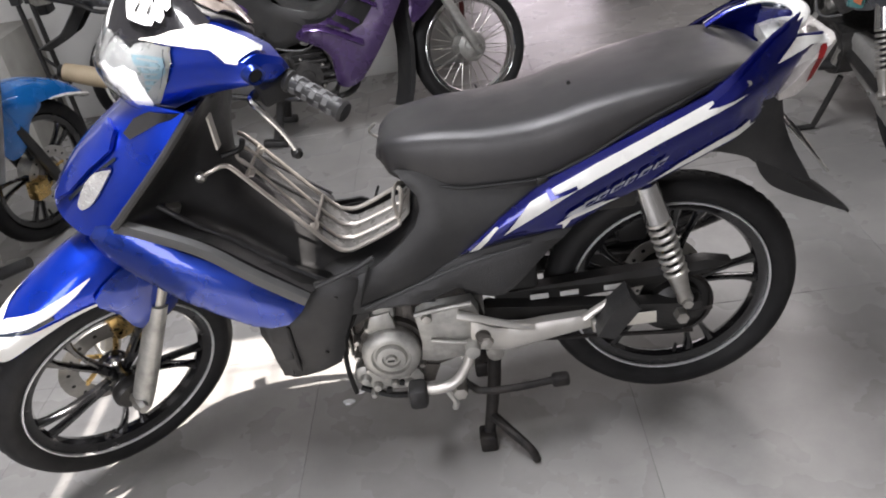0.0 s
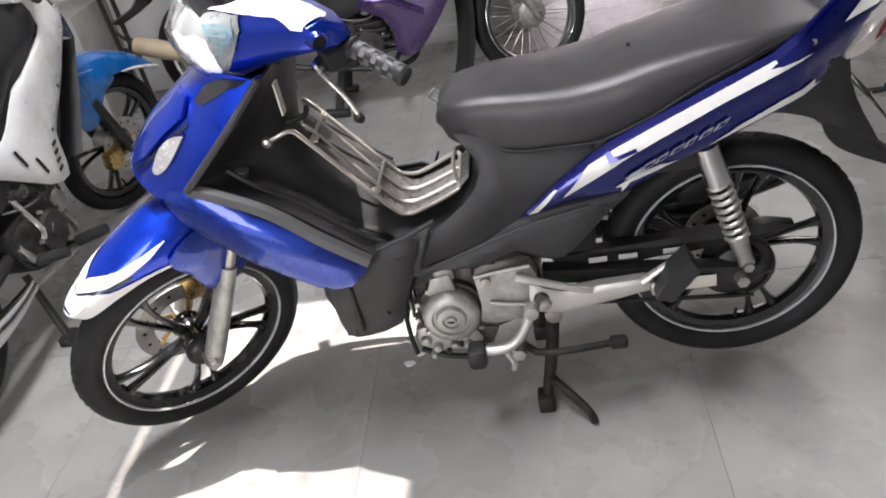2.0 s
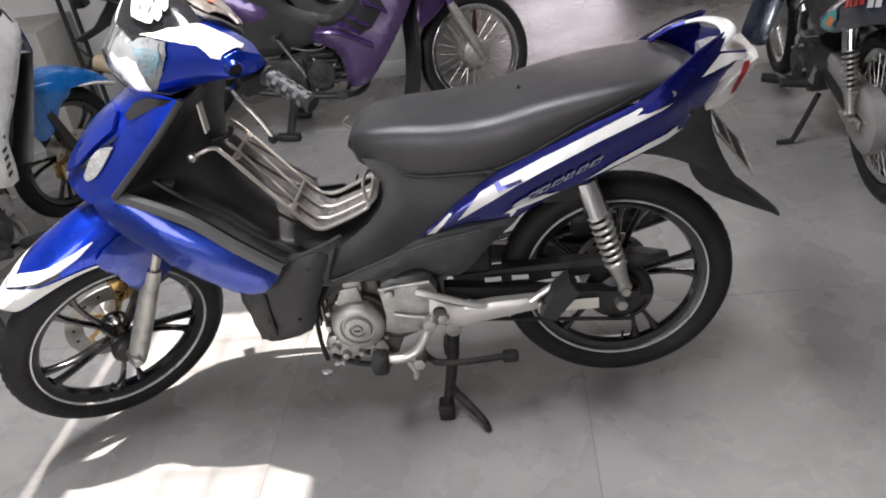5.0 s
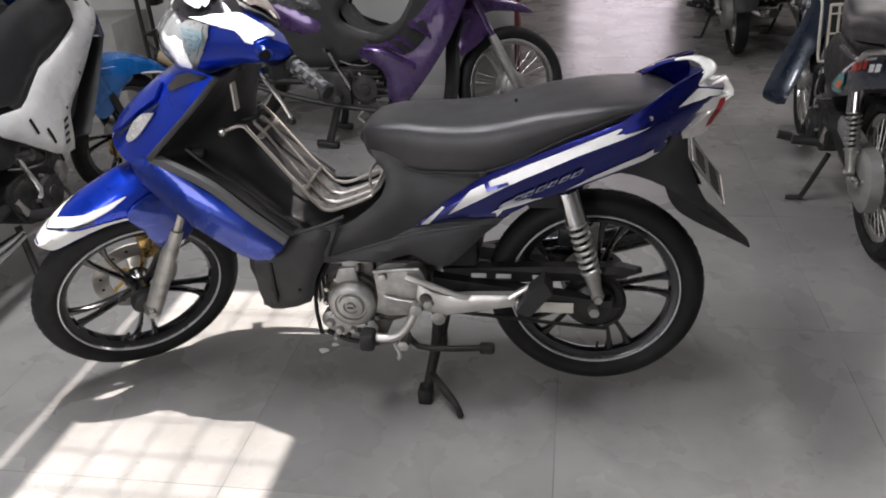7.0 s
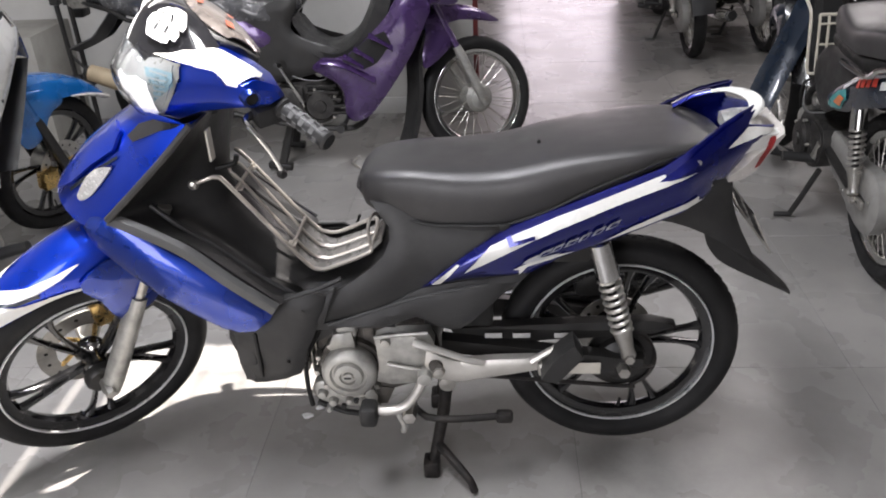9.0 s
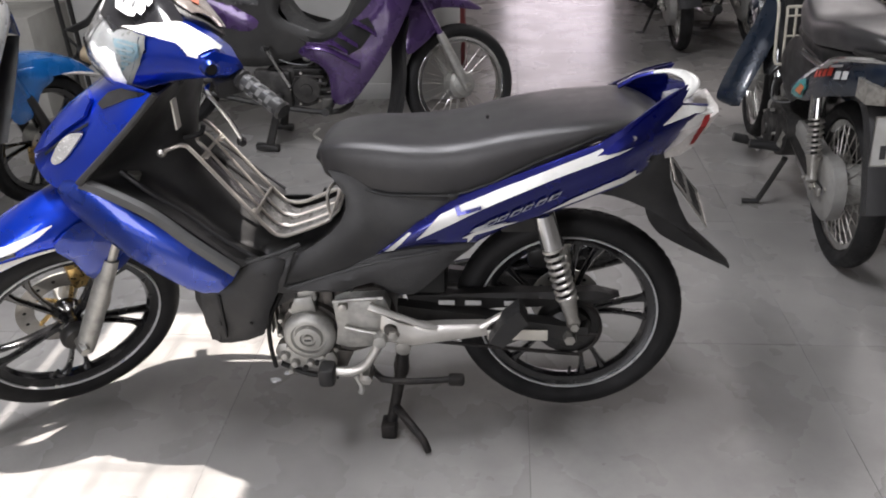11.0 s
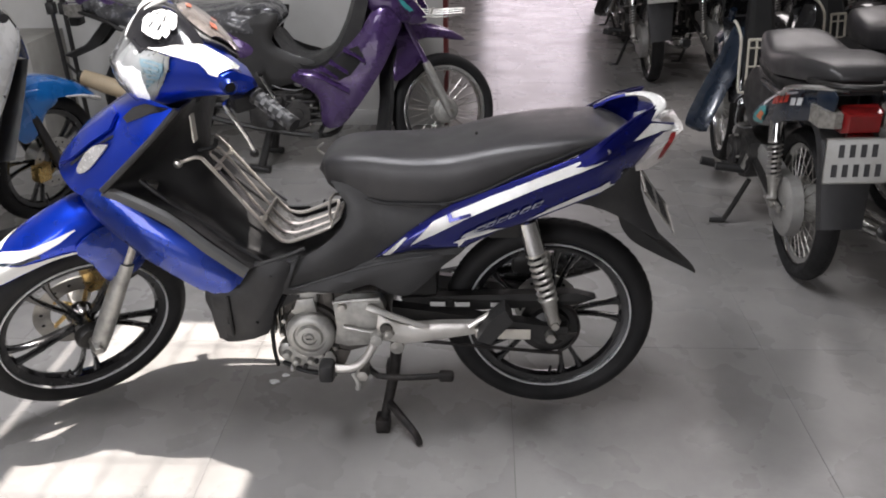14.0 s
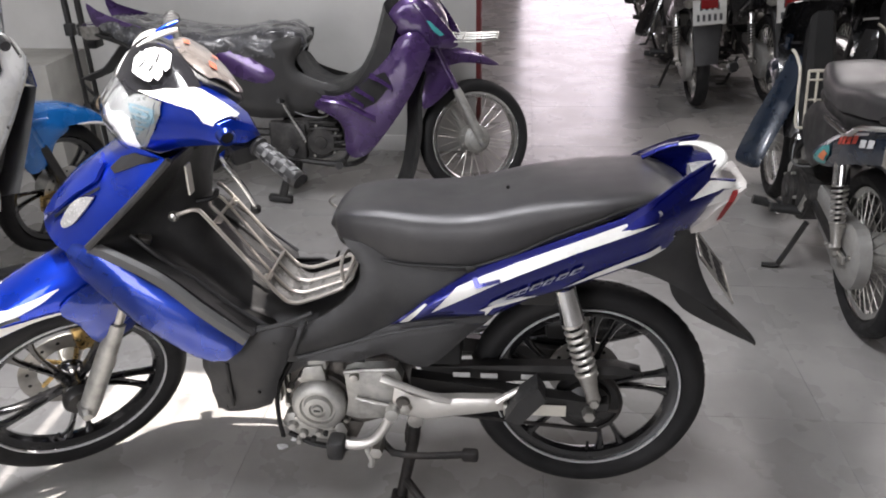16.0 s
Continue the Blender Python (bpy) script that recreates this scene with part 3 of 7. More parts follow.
def main_bike():
    bike = thing("motorbike", "blue and white underbone motorbike on its centre stand", "motorbike")
    foot = (-1.208, 0, 0.283)
    T = steering(foot, 42)
    axle = Vector((-1.315, 0, 0.318))
    wheel(bike, T @ Matrix.Translation(axle) @ Matrix.Rotation(0.5, 4, "Y"), 0.287, 0.074, "cast", disc=0.12)
    wheel(bike, Matrix.Translation((0, 0, 0.308)) @ Matrix.Rotation(-0.07, 4, "Y"), 0.288, 0.084, "cast", disc=0.092)

    # fork
    up = Vector((0.438, 0, 0.899))
    for y in (-0.088, 0.088):
        a = axle + Vector((0.016, y, 0.0))
        leg = [a - up * 0.03 + Vector((0.0, 0, 0)), a + up * 0.02, a + up * 0.16, a + up * 0.27]
        part("fork_slider", tube([q[:] for q in leg], [0.022, 0.025, 0.024, 0.021], 14, 2), CAST_ALU, bike, "worn aluminium fork slider", T)
        part("fork_tube", tube([(a + up * 0.25)[:], (a + up * 0.52)[:]], 0.015, 12, 1), STEEL, bike, "", T)
    part("front_axle", lathe([(0.0, -0.125), (0.012, -0.125), (0.014, -0.11), (0.014, 0.11), (0.012, 0.12)], axle, 6), STEEL, bike, "", T)
    part("speedometer_drive", lathe([(0.0, -0.075), (0.035, -0.075), (0.042, -0.066), (0.042, -0.05), (0.0, -0.05)], axle, 20), SATIN_BLACK, bike, "", T)
    part("brake_caliper", box(-1.28, -1.22, 0.04, 0.10, 0.37, 0.45, 0.012), BRASS, bike, "gold brake caliper", T)
    part("brake_hose", tube([(-1.22, 0.075, 0.42), (-1.17, 0.085, 0.5), (-1.13, 0.08, 0.62), (-1.08, 0.06, 0.75)], 0.005, 6), INK, bike, "", T)

    # front mudguard
    secs = []
    ridge = spline([(-1.512, 0.598), (-1.495, 0.612), (-1.432, 0.655), (-1.352, 0.692), (-1.27, 0.727), (-1.18, 0.735), (-1.08, 0.66), (-1.02, 0.575)], 4)
    wide = spline([(0.020,), (0.040,), (0.056,), (0.068,), (0.076,), (0.084,), (0.084,), (0.075,)], 4)
    drop = spline([(0.018,), (0.036,), (0.052,), (0.066,), (0.10,), (0.12,), (0.10,), (0.06,)], 4)
    for (x, z), (w,), (d,) in zip(ridge, wide, drop):
        ang = math.atan2(z - 0.30, x + 1.24)
        inx, inz = -math.cos(ang), -math.sin(ang)
        prof = [(-1.0, 1.0), (-0.985, 0.74), (-0.91, 0.46), (-0.72, 0.20), (-0.38, 0.05), (0, 0.0)]
        prof += [(-a, b) for a, b in prof[-2::-1]]
        secs.append([(x + inx * d * b, w * a, z + inz * d * b) for a, b in prof])
    skin = loft(secs, False, False)
    fender = part("front_mudguard", thick(skin, 0.004), BLUE, bike, "blue front mudguard with white tip", T)
    hub_at = Vector((-1.24, 0, 0.30))

    def lifted(rows, d):
        """A run of the mudguard skin, d further out."""
        g = loft(rows, False, False)
        out = []
        for q in g.v:
            c = hub_at + (Vector(q) - hub_at) * (1 + d / 0.42)
            out.append((c.x, c.y * (1 + d / 0.07), c.z))
        g.v = out
        return g
    prof_u = np.linspace(-1, 1, 11)

    def strip(t0, t1, u0, u1, n=14, m=8):
        """A painted strip of the mudguard between u0(t) and u1(t)."""
        rows = []
        for t in np.linspace(t0, t1, n):
            k = t * (len(secs) - 1)
            i = min(int(k), len(secs) - 2)
            row = np.array(secs[i]) * (1 - k + i) + np.array(secs[i + 1]) * (k - i)
            us = np.linspace(u0(t), u1(t), m)
            rows.append([tuple(np.interp(u, prof_u, row[:, c]) for c in range(3)) for u in us])
        return lifted(rows, 0.003)
    table = lambda ts, us: lambda t: float(np.interp(t, ts, us))
    part("white_tip", strip(0.0, 0.198, lambda t: -0.985, lambda t: 0.985), WHITE, fender, "white painted tip", T)
    part("tip_chip", strip(0.055, 0.095, lambda t: -0.30, lambda t: 0.30, 6, 6), BLUE_SIDE, fender, "", T)
    for s in (-1, 1):
        # from the tip backwards: white hem, dark line, then the broad white band round the blue field
        a = table([0.198, 0.24, 0.30, 0.385, 0.45, 0.60], [0.06, 0.34, 0.70, 0.84, 0.90, 0.965])
        part("white_edge", strip(0.198, 0.60, lambda t, s=s: s * a(t), lambda t, s=s: s * 0.99), WHITE, fender, "white painted hem", T)
        b = table([0.206, 0.242, 0.304, 0.388, 0.492, 0.567], [0.02, 0.25, 0.52, 0.63, 0.585, 0.50])
        c = table([0.206, 0.272, 0.288, 0.333, 0.375, 0.475, 0.567], [0.0, 0.0, 0.10, 0.29, 0.40, 0.48, 0.49])
        part("white_band", strip(0.206, 0.565, lambda t, s=s: s * c(t), lambda t, s=s: s * b(t), 20), WHITE, fender, "white painted band", T)
        part("dark_line", strip(0.200, 0.385, lambda t, s=s: s * (b(t) + 0.004), lambda t, s=s: s * min(a(t), b(t) + 0.12), 12, 4), NAVY, fender, "dark blue line", T)
    # flanks that reach down over the fork legs
    for s in (-1, 1):
        flank = sheet([(-1.285, 0.655), (-1.19, 0.70), (-1.11, 0.66), (-1.125, 0.56), (-1.165, 0.515), (-1.232, 0.514), (-1.258, 0.585)],
                      lambda x, z, s=s: s * (0.096 + 0.010 * (0.7 - z)), 0.005, 0.03)
        part("mudguard_flank", flank, BLUE_SIDE, fender, "", T)

    # handlebar cowl, lamp, screen
    def ring8(rows):
        out = []
        for y, pts in rows:
            soft = spline([(x, y, z) for x, z in pts], 3, True)
            k = 0.75 * max(0.0, min(1.0, (abs(y) - 0.09) / 0.06))
            n = len(pts)
            hard = [tuple((1 - j / 3) * a + j / 3 * b for a, b in zip((pts[i][0], y, pts[i][1]), (pts[(i + 1) % n][0], y, pts[(i + 1) % n][1]))) for i in range(n) for j in range(3)]
            out.append([tuple((1 - k) * a + k * b for a, b in zip(p, q)) for p, q in zip(soft, hard)])
        return out
    half = [
        (0.00, [(-1.020, 0.988), (-1.048, 1.035), (-1.035, 1.082), (-1.000, 1.126), (-0.935, 1.144), (-0.880, 1.112), (-0.865, 1.050), (-0.935, 0.985)]),
        (0.06, [(-1.018, 0.992), (-1.044, 1.038), (-1.032, 1.084), (-0.998, 1.130), (-0.934, 1.146), (-0.876, 1.114), (-0.862, 1.050), (-0.934, 0.990)]),
        (0.105, [(-1.002, 1.000), (-1.018, 1.042), (-1.010, 1.094), (-0.985, 1.136), (-0.930, 1.150), (-0.866, 1.116), (-0.852, 1.052), (-0.925, 1.002)]),
        (0.15, [(-0.972, 1.034), (-0.984, 1.066), (-0.980, 1.104), (-0.966, 1.140), (-0.920, 1.150), (-0.852, 1.110), (-0.838, 1.056), (-0.908, 1.020)]),
        (0.20, [(-0.942, 1.060), (-0.952, 1.082), (-0.952, 1.110), (-0.942, 1.138), (-0.905, 1.146), (-0.842, 1.106), (-0.828, 1.066), (-0.885, 1.042)]),
        (0.245, [(-0.915, 1.080), (-0.922, 1.092), (-0.924, 1.110), (-0.918, 1.128), (-0.890, 1.132), (-0.848, 1.104), (-0.838, 1.078), (-0.872, 1.066)]),
        (0.258, [(-0.900, 1.088), (-0.905, 1.096), (-0.906, 1.106), (-0.902, 1.114), (-0.886, 1.116), (-0.858, 1.100), (-0.852, 1.086), (-0.872, 1.080)]),
    ]
    def lowered(y, pts):
        bulge = 0.014 * max(0.0, 1 - (abs(y) / 0.13) ** 2)
        pts = [(x - bulge * max(0.0, min(1.0, (-0.97 - x) / 0.04)), z) for x, z in pts]
        c = float(np.interp(abs(y), [0, 0.06, 0.105, 0.15, 0.26], [0.016, 0.016, 0.010, 0.004, 0])) + float(np.interp(y, [0, 0.08, 0.26], [0, 0.040, 0.055]))
        return [(x, z - c * max(0, min(1, (z - 1.04) / 0.08))) for x, z in pts]
    rows = [(y, lowered(y, p)) for y, p in [(-y, p) for y, p in reversed(half[1:])] + half]
    cowl_g = loft(ring8(rows))
    cowl = part("handlebar_cowl", cowl_g, BLUE, bike, "blue handlebar cowl", T, sharp=26)
    for s in (-1, 1):
        w = decal(cowl_g, [(-1.009, 0.047 * s), (-0.986, 0.072 * s), (-0.952, 0.118 * s), (-0.910, 0.143 * s), (-0.891, 0.185 * s), (-0.868, 0.224 * s), (-0.881, 0.243 * s), (-0.924, 0.240 * s), (-0.936, 0.221 * s), (-0.946, 0.192 * s), (-0.967, 0.154 * s), (-0.992, 0.099 * s)], way=(0, 0, -1), origin=(0, 0, 1.5), u=(1, 0, 0), v=(0, 1, 0), lift=0.004, step=0.008)
        part("white_patch", w, WHITE, cowl, "white painted patch", T)
    part("lamp_rim", tube([(-1.028, -0.03, 1.098), (-1.028, 0.01, 1.090), (-1.024, 0.036, 1.086), (-1.016, 0.081, 1.085), (-1.001, 0.099, 1.096), (-0.979, 0.111, 1.111), (-0.957, 0.117, 1.119)], 0.005, 8, 3), STRIPE, cowl, "silver rim between screen and headlamp", T)
    part("key_ring", lathe([(0.012, -0.262), (0.016, -0.264), (0.018, -0.258), (0.018, -0.22), (0.012, -0.22)], (-0.908, 0, 1.104), 20, True), BLUE_SIDE, cowl, "", T)
    part("lamp_knob", lathe([(0.0, -0.2600), (0.0115, -0.2600), (0.012, -0.225), (0.0, -0.225)], (-0.908, 0, 1.104), 16), INK, cowl, "dark round socket", T)
    # headlamp: silver housing under a clear bulging lens, the bowl's glare painted white
    fore = dict(way=(1, 0, 0), origin=(-2, 0, 0), u=(0, 1, 0), v=(0, 0, 1))
    rim_l = [(-0.131, 1.106), (-0.122, 1.127), (-0.08, 1.120), (-0.038, 1.113), (0, 1.110)]
    rim_b = [(0.122, 1.066), (0.106, 1.030), (0.088, 1.004), (0.03, 0.988), (-0.03, 0.988), (-0.088, 1.004), (-0.106, 1.030), (-0.122, 1.066)]
    lamp_ol = rim_l + [(-y, z) for y, z in reversed(rim_l[:-1])] + rim_b
    lamp_part = part("headlamp", decal(cowl_g, lamp_ol, lift=0.003, step=0.012, **fore), LAMP_GREY, cowl, "headlamp with silver housing", T)
    part("lamp_bowl", decal(cowl_g, [(-0.02, 1.066), (-0.047, 1.080), (-0.075, 1.080), (-0.090, 1.055), (-0.094, 1.025), (-0.084, 1.006), (-0.04, 0.993), (0.03, 0.993), (0.055, 1.012), (0.055, 1.040), (0.02, 1.062)], lift=0.006, step=0.012, **fore), REFLECTOR_GLARE, lamp_part, "reflector bowl with its glare painted white", T)
    for s in (-1, 1):
        part("lamp_facet", decal(cowl_g, [(s * 0.056, 1.100), (s * 0.090, 1.108), (s * 0.121, 1.112), (s * 0.126, 1.090), (s * 0.092, 1.046), (s * 0.092, 1.075), (s * 0.076, 1.086)], lift=0.006, step=0.012, **fore), LAMP_BLUE, lamp_part, "pale blue lamp facet", T)
        for k in range(5):
            z = 1.106 - 0.010 * k
            part("lens_flute", decal(cowl_g, [(s * (0.074 + 0.004 * k), z - 0.004), (s * 0.116, z + 0.002), (s * 0.116, z - 0.001), (s * (0.074 + 0.004 * k), z - 0.007)], lift=0.009, step=0.012, **fore), LAMP_GREY, lamp_part, "", T)
    part("lamp_lens", thick(decal(cowl_g, lamp_ol, lift=0.013, step=0.012, **fore), 0.002), LENS, lamp_part, "clear curved headlamp lens", T).visible_shadow = False
    # dark screen with a torn white sticker
    scr = loft([spline([(-1.026, y * 0.62, 1.108 - 1.4 * y * y), (-0.975, y * 0.9, 1.150 - 1.3 * y * y), (-0.930, y, 1.160 - 1.2 * y * y), (-0.900, y * 0.85, 1.152 - 1.2 * y * y)], 4) for y in (-0.130, -0.10, -0.065, -0.03, 0, 0.03, 0.06, 0.085, 0.10)], False, False)
    screen = part("dark_screen", thick(scr, 0.004), SMOKE, cowl, "glossy black screen with torn sticker", T)
    st = decal(scr, [(-1.002, -0.010), (-0.996, 0.002), (-0.986, 0.018), (-0.972, 0.020), (-0.968, 0.012), (-0.962, 0.017), (-0.945, 0.010), (-0.940, -0.002), (-0.934, -0.004), (-0.926, -0.030), (-0.934, -0.050), (-0.944, -0.070), (-0.954, -0.074), (-0.955, -0.062), (-0.962, -0.078), (-0.973, -0.082), (-0.976, -0.068), (-0.984, -0.070), (-0.991, -0.057), (-0.998, -0.032)], way=(0, 0, -1), origin=(0, 0, 1.5), u=(1, 0, 0), v=(0, 1, 0), lift=0.0075, step=0.02)
    sticker = part("sticker", st, STICKER, screen, "torn white sticker", T)
    for tear in ([(-0.990, -0.020), (-0.972, -0.014), (-0.971, -0.018), (-0.988, -0.024)], [(-0.965, 0.002), (-0.952, -0.004), (-0.954, -0.008), (-0.966, -0.002)], [(-0.962, -0.040), (-0.950, -0.022), (-0.947, -0.024), (-0.959, -0.043)], [(-0.980, -0.048), (-0.966, -0.040), (-0.965, -0.044), (-0.978, -0.052)]):
        part("sticker_tear", decal(scr, tear, way=(0, 0, -1), origin=(0, 0, 1.5), u=(1, 0, 0), v=(0, 1, 0), lift=0.0095), SMOKE, sticker, "", T)
    lip = part("screen_lip", tube([(-0.968, 0.070, 1.145), (-0.945, 0.070, 1.153), (-0.910, 0.070, 1.162), (-0.880, 0.070, 1.165)], [0.003, 0.006, 0.008, 0.007], 8, 4, flat=0.8), WHITE, cowl, "white screen lip with blue edge", T)
    part("lip_edge", tube([(-0.925, 0.074, 1.168), (-0.895, 0.074, 1.175), (-0.876, 0.074, 1.178)], [0.002, 0.004, 0.003], 8, 2), BLUE, lip, "", T)
    # instrument cluster behind the screen, under a smoky dome
    pod = []
    for y, k in ((-0.105, 0.25), (-0.095, 0.62), (-0.06, 0.92), (0, 1.0), (0.06, 0.92), (0.095, 0.62), (0.105, 0.25)):
        pod.append(spline([(-0.858 + k * x, y, 1.112 + 0.9 * k * z) for x, z in ((-0.055, 0.036), (-0.01, 0.016), (0.045, -0.045), (0.060, -0.085), (0.025, -0.085), (-0.05, -0.03))], 3, True))
    cluster = part("meter_pod", loft(pod), GREY_PLASTIC, cowl, "meter cluster under a smoky clear dome", T)
    dome = []
    for y, k in ((-0.092, 0.45), (-0.07, 0.80), (-0.035, 0.96), (0, 1.0), (0.035, 0.96), (0.07, 0.80), (0.092, 0.45)):
        dome.append(spline([(-0.853 + k * x, y, 1.116 + 0.86 * k * z) for x, z in ((-0.050, 0.044), (-0.015, 0.036), (0.036, -0.016), (0.062, -0.072))], 4))
    dome_g = loft(dome, False, False)
    part("meter_dome", thick(dome_g, 0.003), SMOKE_LENS, cluster, "smoky clear dome", T)
    over = dict(way=(0, 0, -1), origin=(0, 0, 1.5), u=(1, 0, 0), v=(0, 1, 0), lift=0.003)
    part("dial_mark", decal(dome_g, [(-0.865, -0.068), (-0.852, -0.072), (-0.845, -0.045), (-0.858, -0.042)], **over), DIAL_RED, cluster, "orange dial mark", T)
    part("dial_mark", decal(dome_g, [(-0.838, -0.006), (-0.828, -0.008), (-0.822, 0.010), (-0.834, 0.012)], **over), DIAL_RED, cluster, "orange dial mark", T)
    part("dial_mark", decal(dome_g, [(-0.882, 0.024), (-0.873, 0.020), (-0.867, 0.042), (-0.879, 0.045)], **over), DIAL_RED, cluster, "orange dial mark", T)

    # bars, grips, levers
    part("handlebar", tube([(-0.84, 0.24, 1.06), (-0.87, 0.1, 1.06), (-0.87, -0.1, 1.06), (-0.84, -0.24, 1.06)], 0.011, 10), SATIN_BLACK, bike, "", T)
    for s in (-1, 1):
        p0, p1 = Vector((-0.850, s * 0.252, 1.062)), Vector((-0.812, s * 0.365, 1.036))
        pts = [p0 + (p1 - p0) * t for t in (0, 0.06, 0.10, 0.9, 0.95, 1.0)]
        grip = part("grip", tube([q[:] for q in pts], [0.019, 0.021, 0.0165, 0.0175, 0.020, 0.017], 14, 1), BLACK_PLASTIC, bike, "checkered black and grey rubber grip", T)
        n = (p1 - p0).normalized()
        e1 = n.cross(Vector((0, 0, 1))).normalized()
        e2 = n.cross(e1)
        for k in range(7):
            for j in range(8):
                if (k + j) % 2:
                    continue
                c = p0 + (p1 - p0) * (0.18 + 0.105 * k)
                vs = []
                for t, q in ((-0.04, -0.36), (0.04, -0.36), (0.04, 0.36), (-0.04, 0.36)):
                    a = j * math.pi / 4 + q
                    vs.append(c + (p1 - p0) * t + (e1 * math.cos(a) + e2 * math.sin(a)) * 0.0187)
                part("grip_pad", Geo().add(vs + [c + (q - c) * 0.9 for q in vs], [[0, 1, 2, 3], [0, 4, 5, 1], [1, 5, 6, 2], [2, 6, 7, 3], [3, 7, 4, 0]]), GRIP_GREY, grip, "", T)
        part("lever", tube([(-0.880, s * 0.215, 1.040), (-0.918, s * 0.238, 1.048), (-0.915, s * 0.262, 1.036), (-0.897, s * 0.280, 0.995), (-0.884, s * 0.287, 0.955), (-0.882, s * 0.288, 0.945)], [0.007, 0.007, 0.0055, 0.005, 0.0045, 0.0045], 8, 3, flat=1.2), CHROME, bike, "chrome brake lever with ball tip", T)
        part("lever_ball", lathe([(0.0, -0.011), (0.008, -0.008), (0.011, 0), (0.008, 0.008), (0.0, 0.011)], (-0.881, s * 0.289, 0.937), 12), SATIN_BLACK, bike, "", T)
        part("lever_perch", box(-0.90, -0.845, s * 0.235 - 0.018, s * 0.235 + 0.018, 1.025, 1.065, 0.006), BLACK_PLASTIC, bike, "", T)

    # nose shield
    curves = [
        [(-0.882, -0.203, 0.952), (-0.955, -0.208, 0.874), (-1.030, -0.208, 0.805), (-1.105, -0.206, 0.735)],
        [(-0.930, -0.194, 0.970), (-1.018, -0.196, 0.892), (-1.098, -0.194, 0.817), (-1.160, -0.190, 0.740)],
        [(-0.970, -0.165, 0.972), (-1.064, -0.166, 0.911), (-1.146, -0.162, 0.841), (-1.210, -0.150, 0.766)],
        [(-0.995, -0.10, 0.978), (-1.088, -0.102, 0.919), (-1.178, -0.098, 0.854), (-1.246, -0.085, 0.782)],
        [(-1.005, 0.0, 0.982), (-1.100, 0.0, 0.923), (-1.190, 0.0, 0.863), (-1.264, 0.0, 0.790)],
    ]
    curves = [spline(c, 4) for c in curves]
    across = spline_rows([list(c) for c in zip(*(curves + [[(x, -y, z) for x, y, z in c] for c in reversed(curves[:-1])]))])
    nose_g = loft(across, False, False)
    nose = part("nose_shield", thick(nose_g, 0.005), BLUE, bike, "glossy blue front leg shield")
    for s in (-1, 1):
        ol = [(-1.059, 0.867), (-1.089, 0.862), (-1.119, 0.842), (-1.143, 0.811), (-1.149, 0.799), (-1.140, 0.792), (-1.114, 0.805), (-1.087, 0.831), (-1.063, 0.857)]
        lens = decal(nose_g, ol, way=(0, -s, 0), origin=(0, s, 0), lift=0.006, step=0.012, smooth=2)
        seat_g = decal(nose_g, [(x * 1.0 + (x + 1.11) * 0.08, z + (z - 0.822) * 0.08) for x, z in ol], way=(0, -s, 0), origin=(0, s, 0), lift=0.003, step=0.012, smooth=2)
        nb = part("indicator", seat_g, BLUE_SHADED, nose)
        part("indicator_lens", thick(lens, 0.005), FROST, nb, "ribbed clear indicator lens")
    # proud front blade, lower cheek and smoked corner on each side of the nose
    for s in (-1, 1):
        ray = dict(way=(0, -s, 0), origin=(0, s, 0), step=0.014)
        part("nose_blade", thick(decal(nose_g, [(-1.222, 0.792), (-1.19, 0.835), (-1.13, 0.886), (-1.06, 0.936), (-1.028, 0.935), (-1.045, 0.902), (-1.10, 0.868), (-1.16, 0.825)], lift=0.009, **ray), 0.008), BLUE, nose, "")
        part("nose_corner", decal(nose_g, [(-1.012, 0.929), (-0.985, 0.952), (-0.95, 0.964), (-0.893, 0.956), (-0.912, 0.948), (-0.938, 0.943), (-1.0, 0.919)], lift=0.004, **ray), SMOKE, nose, "smoked grey corner panel")
        part("nose_groove", decal(nose_g, [(-1.175, 0.808), (-1.10, 0.858), (-1.04, 0.890), (-1.04, 0.884), (-1.10, 0.851), (-1.172, 0.802)], lift=0.003, **ray), NAVY, nose)
    # blue side wings
    wing_ol = [(-1.148, 0.735), (-1.13, 0.756), (-1.105, 0.763), (-1.079, 0.758), (-1.031, 0.725), (-0.931, 0.662), (-0.836, 0.602), (-0.783, 0.555), (-0.766, 0.537), (-0.780, 0.516), (-0.815, 0.488), (-0.85, 0.486), (-0.884, 0.497), (-0.936, 0.534), (-1.009, 0.586), (-1.079, 0.645), (-1.13, 0.690)]
    fold = lambda x, z: 0.857 * (z - 0.705) + 0.515 * (x + 1.10)
    wing_y = lambda x, z: -(0.214 + 0.020 * math.sin(math.pi * min(1, max(0, (x + 1.15) / 0.4)))) + 0.10 * max(0, -1.0 - x) - 0.010 + 0.26 * math.sqrt(fold(x, z) ** 2 + 0.0004) + 0.08 * fold(x, z)
    wg = sheet(wing_ol, wing_y, 0.006, 0.014, 1, 0.004, 0.010)
    both("side_wing", wg, BLUE_SIDE, bike, "blue side wing of the leg shield")
    edge = [(-0.876, -0.205, 0.953), (-0.945, -0.21, 0.884), (-1.02, -0.213, 0.815), (-1.085, -0.214, 0.757), (-1.03, -0.222, 0.738), (-0.935, -0.228, 0.688), (-0.85, -0.232, 0.616), (-0.763, -0.230, 0.545)]
    both("shield_edge", tube(edge[:4], 0.008, 8, 4), BLACK_PLASTIC, bike)
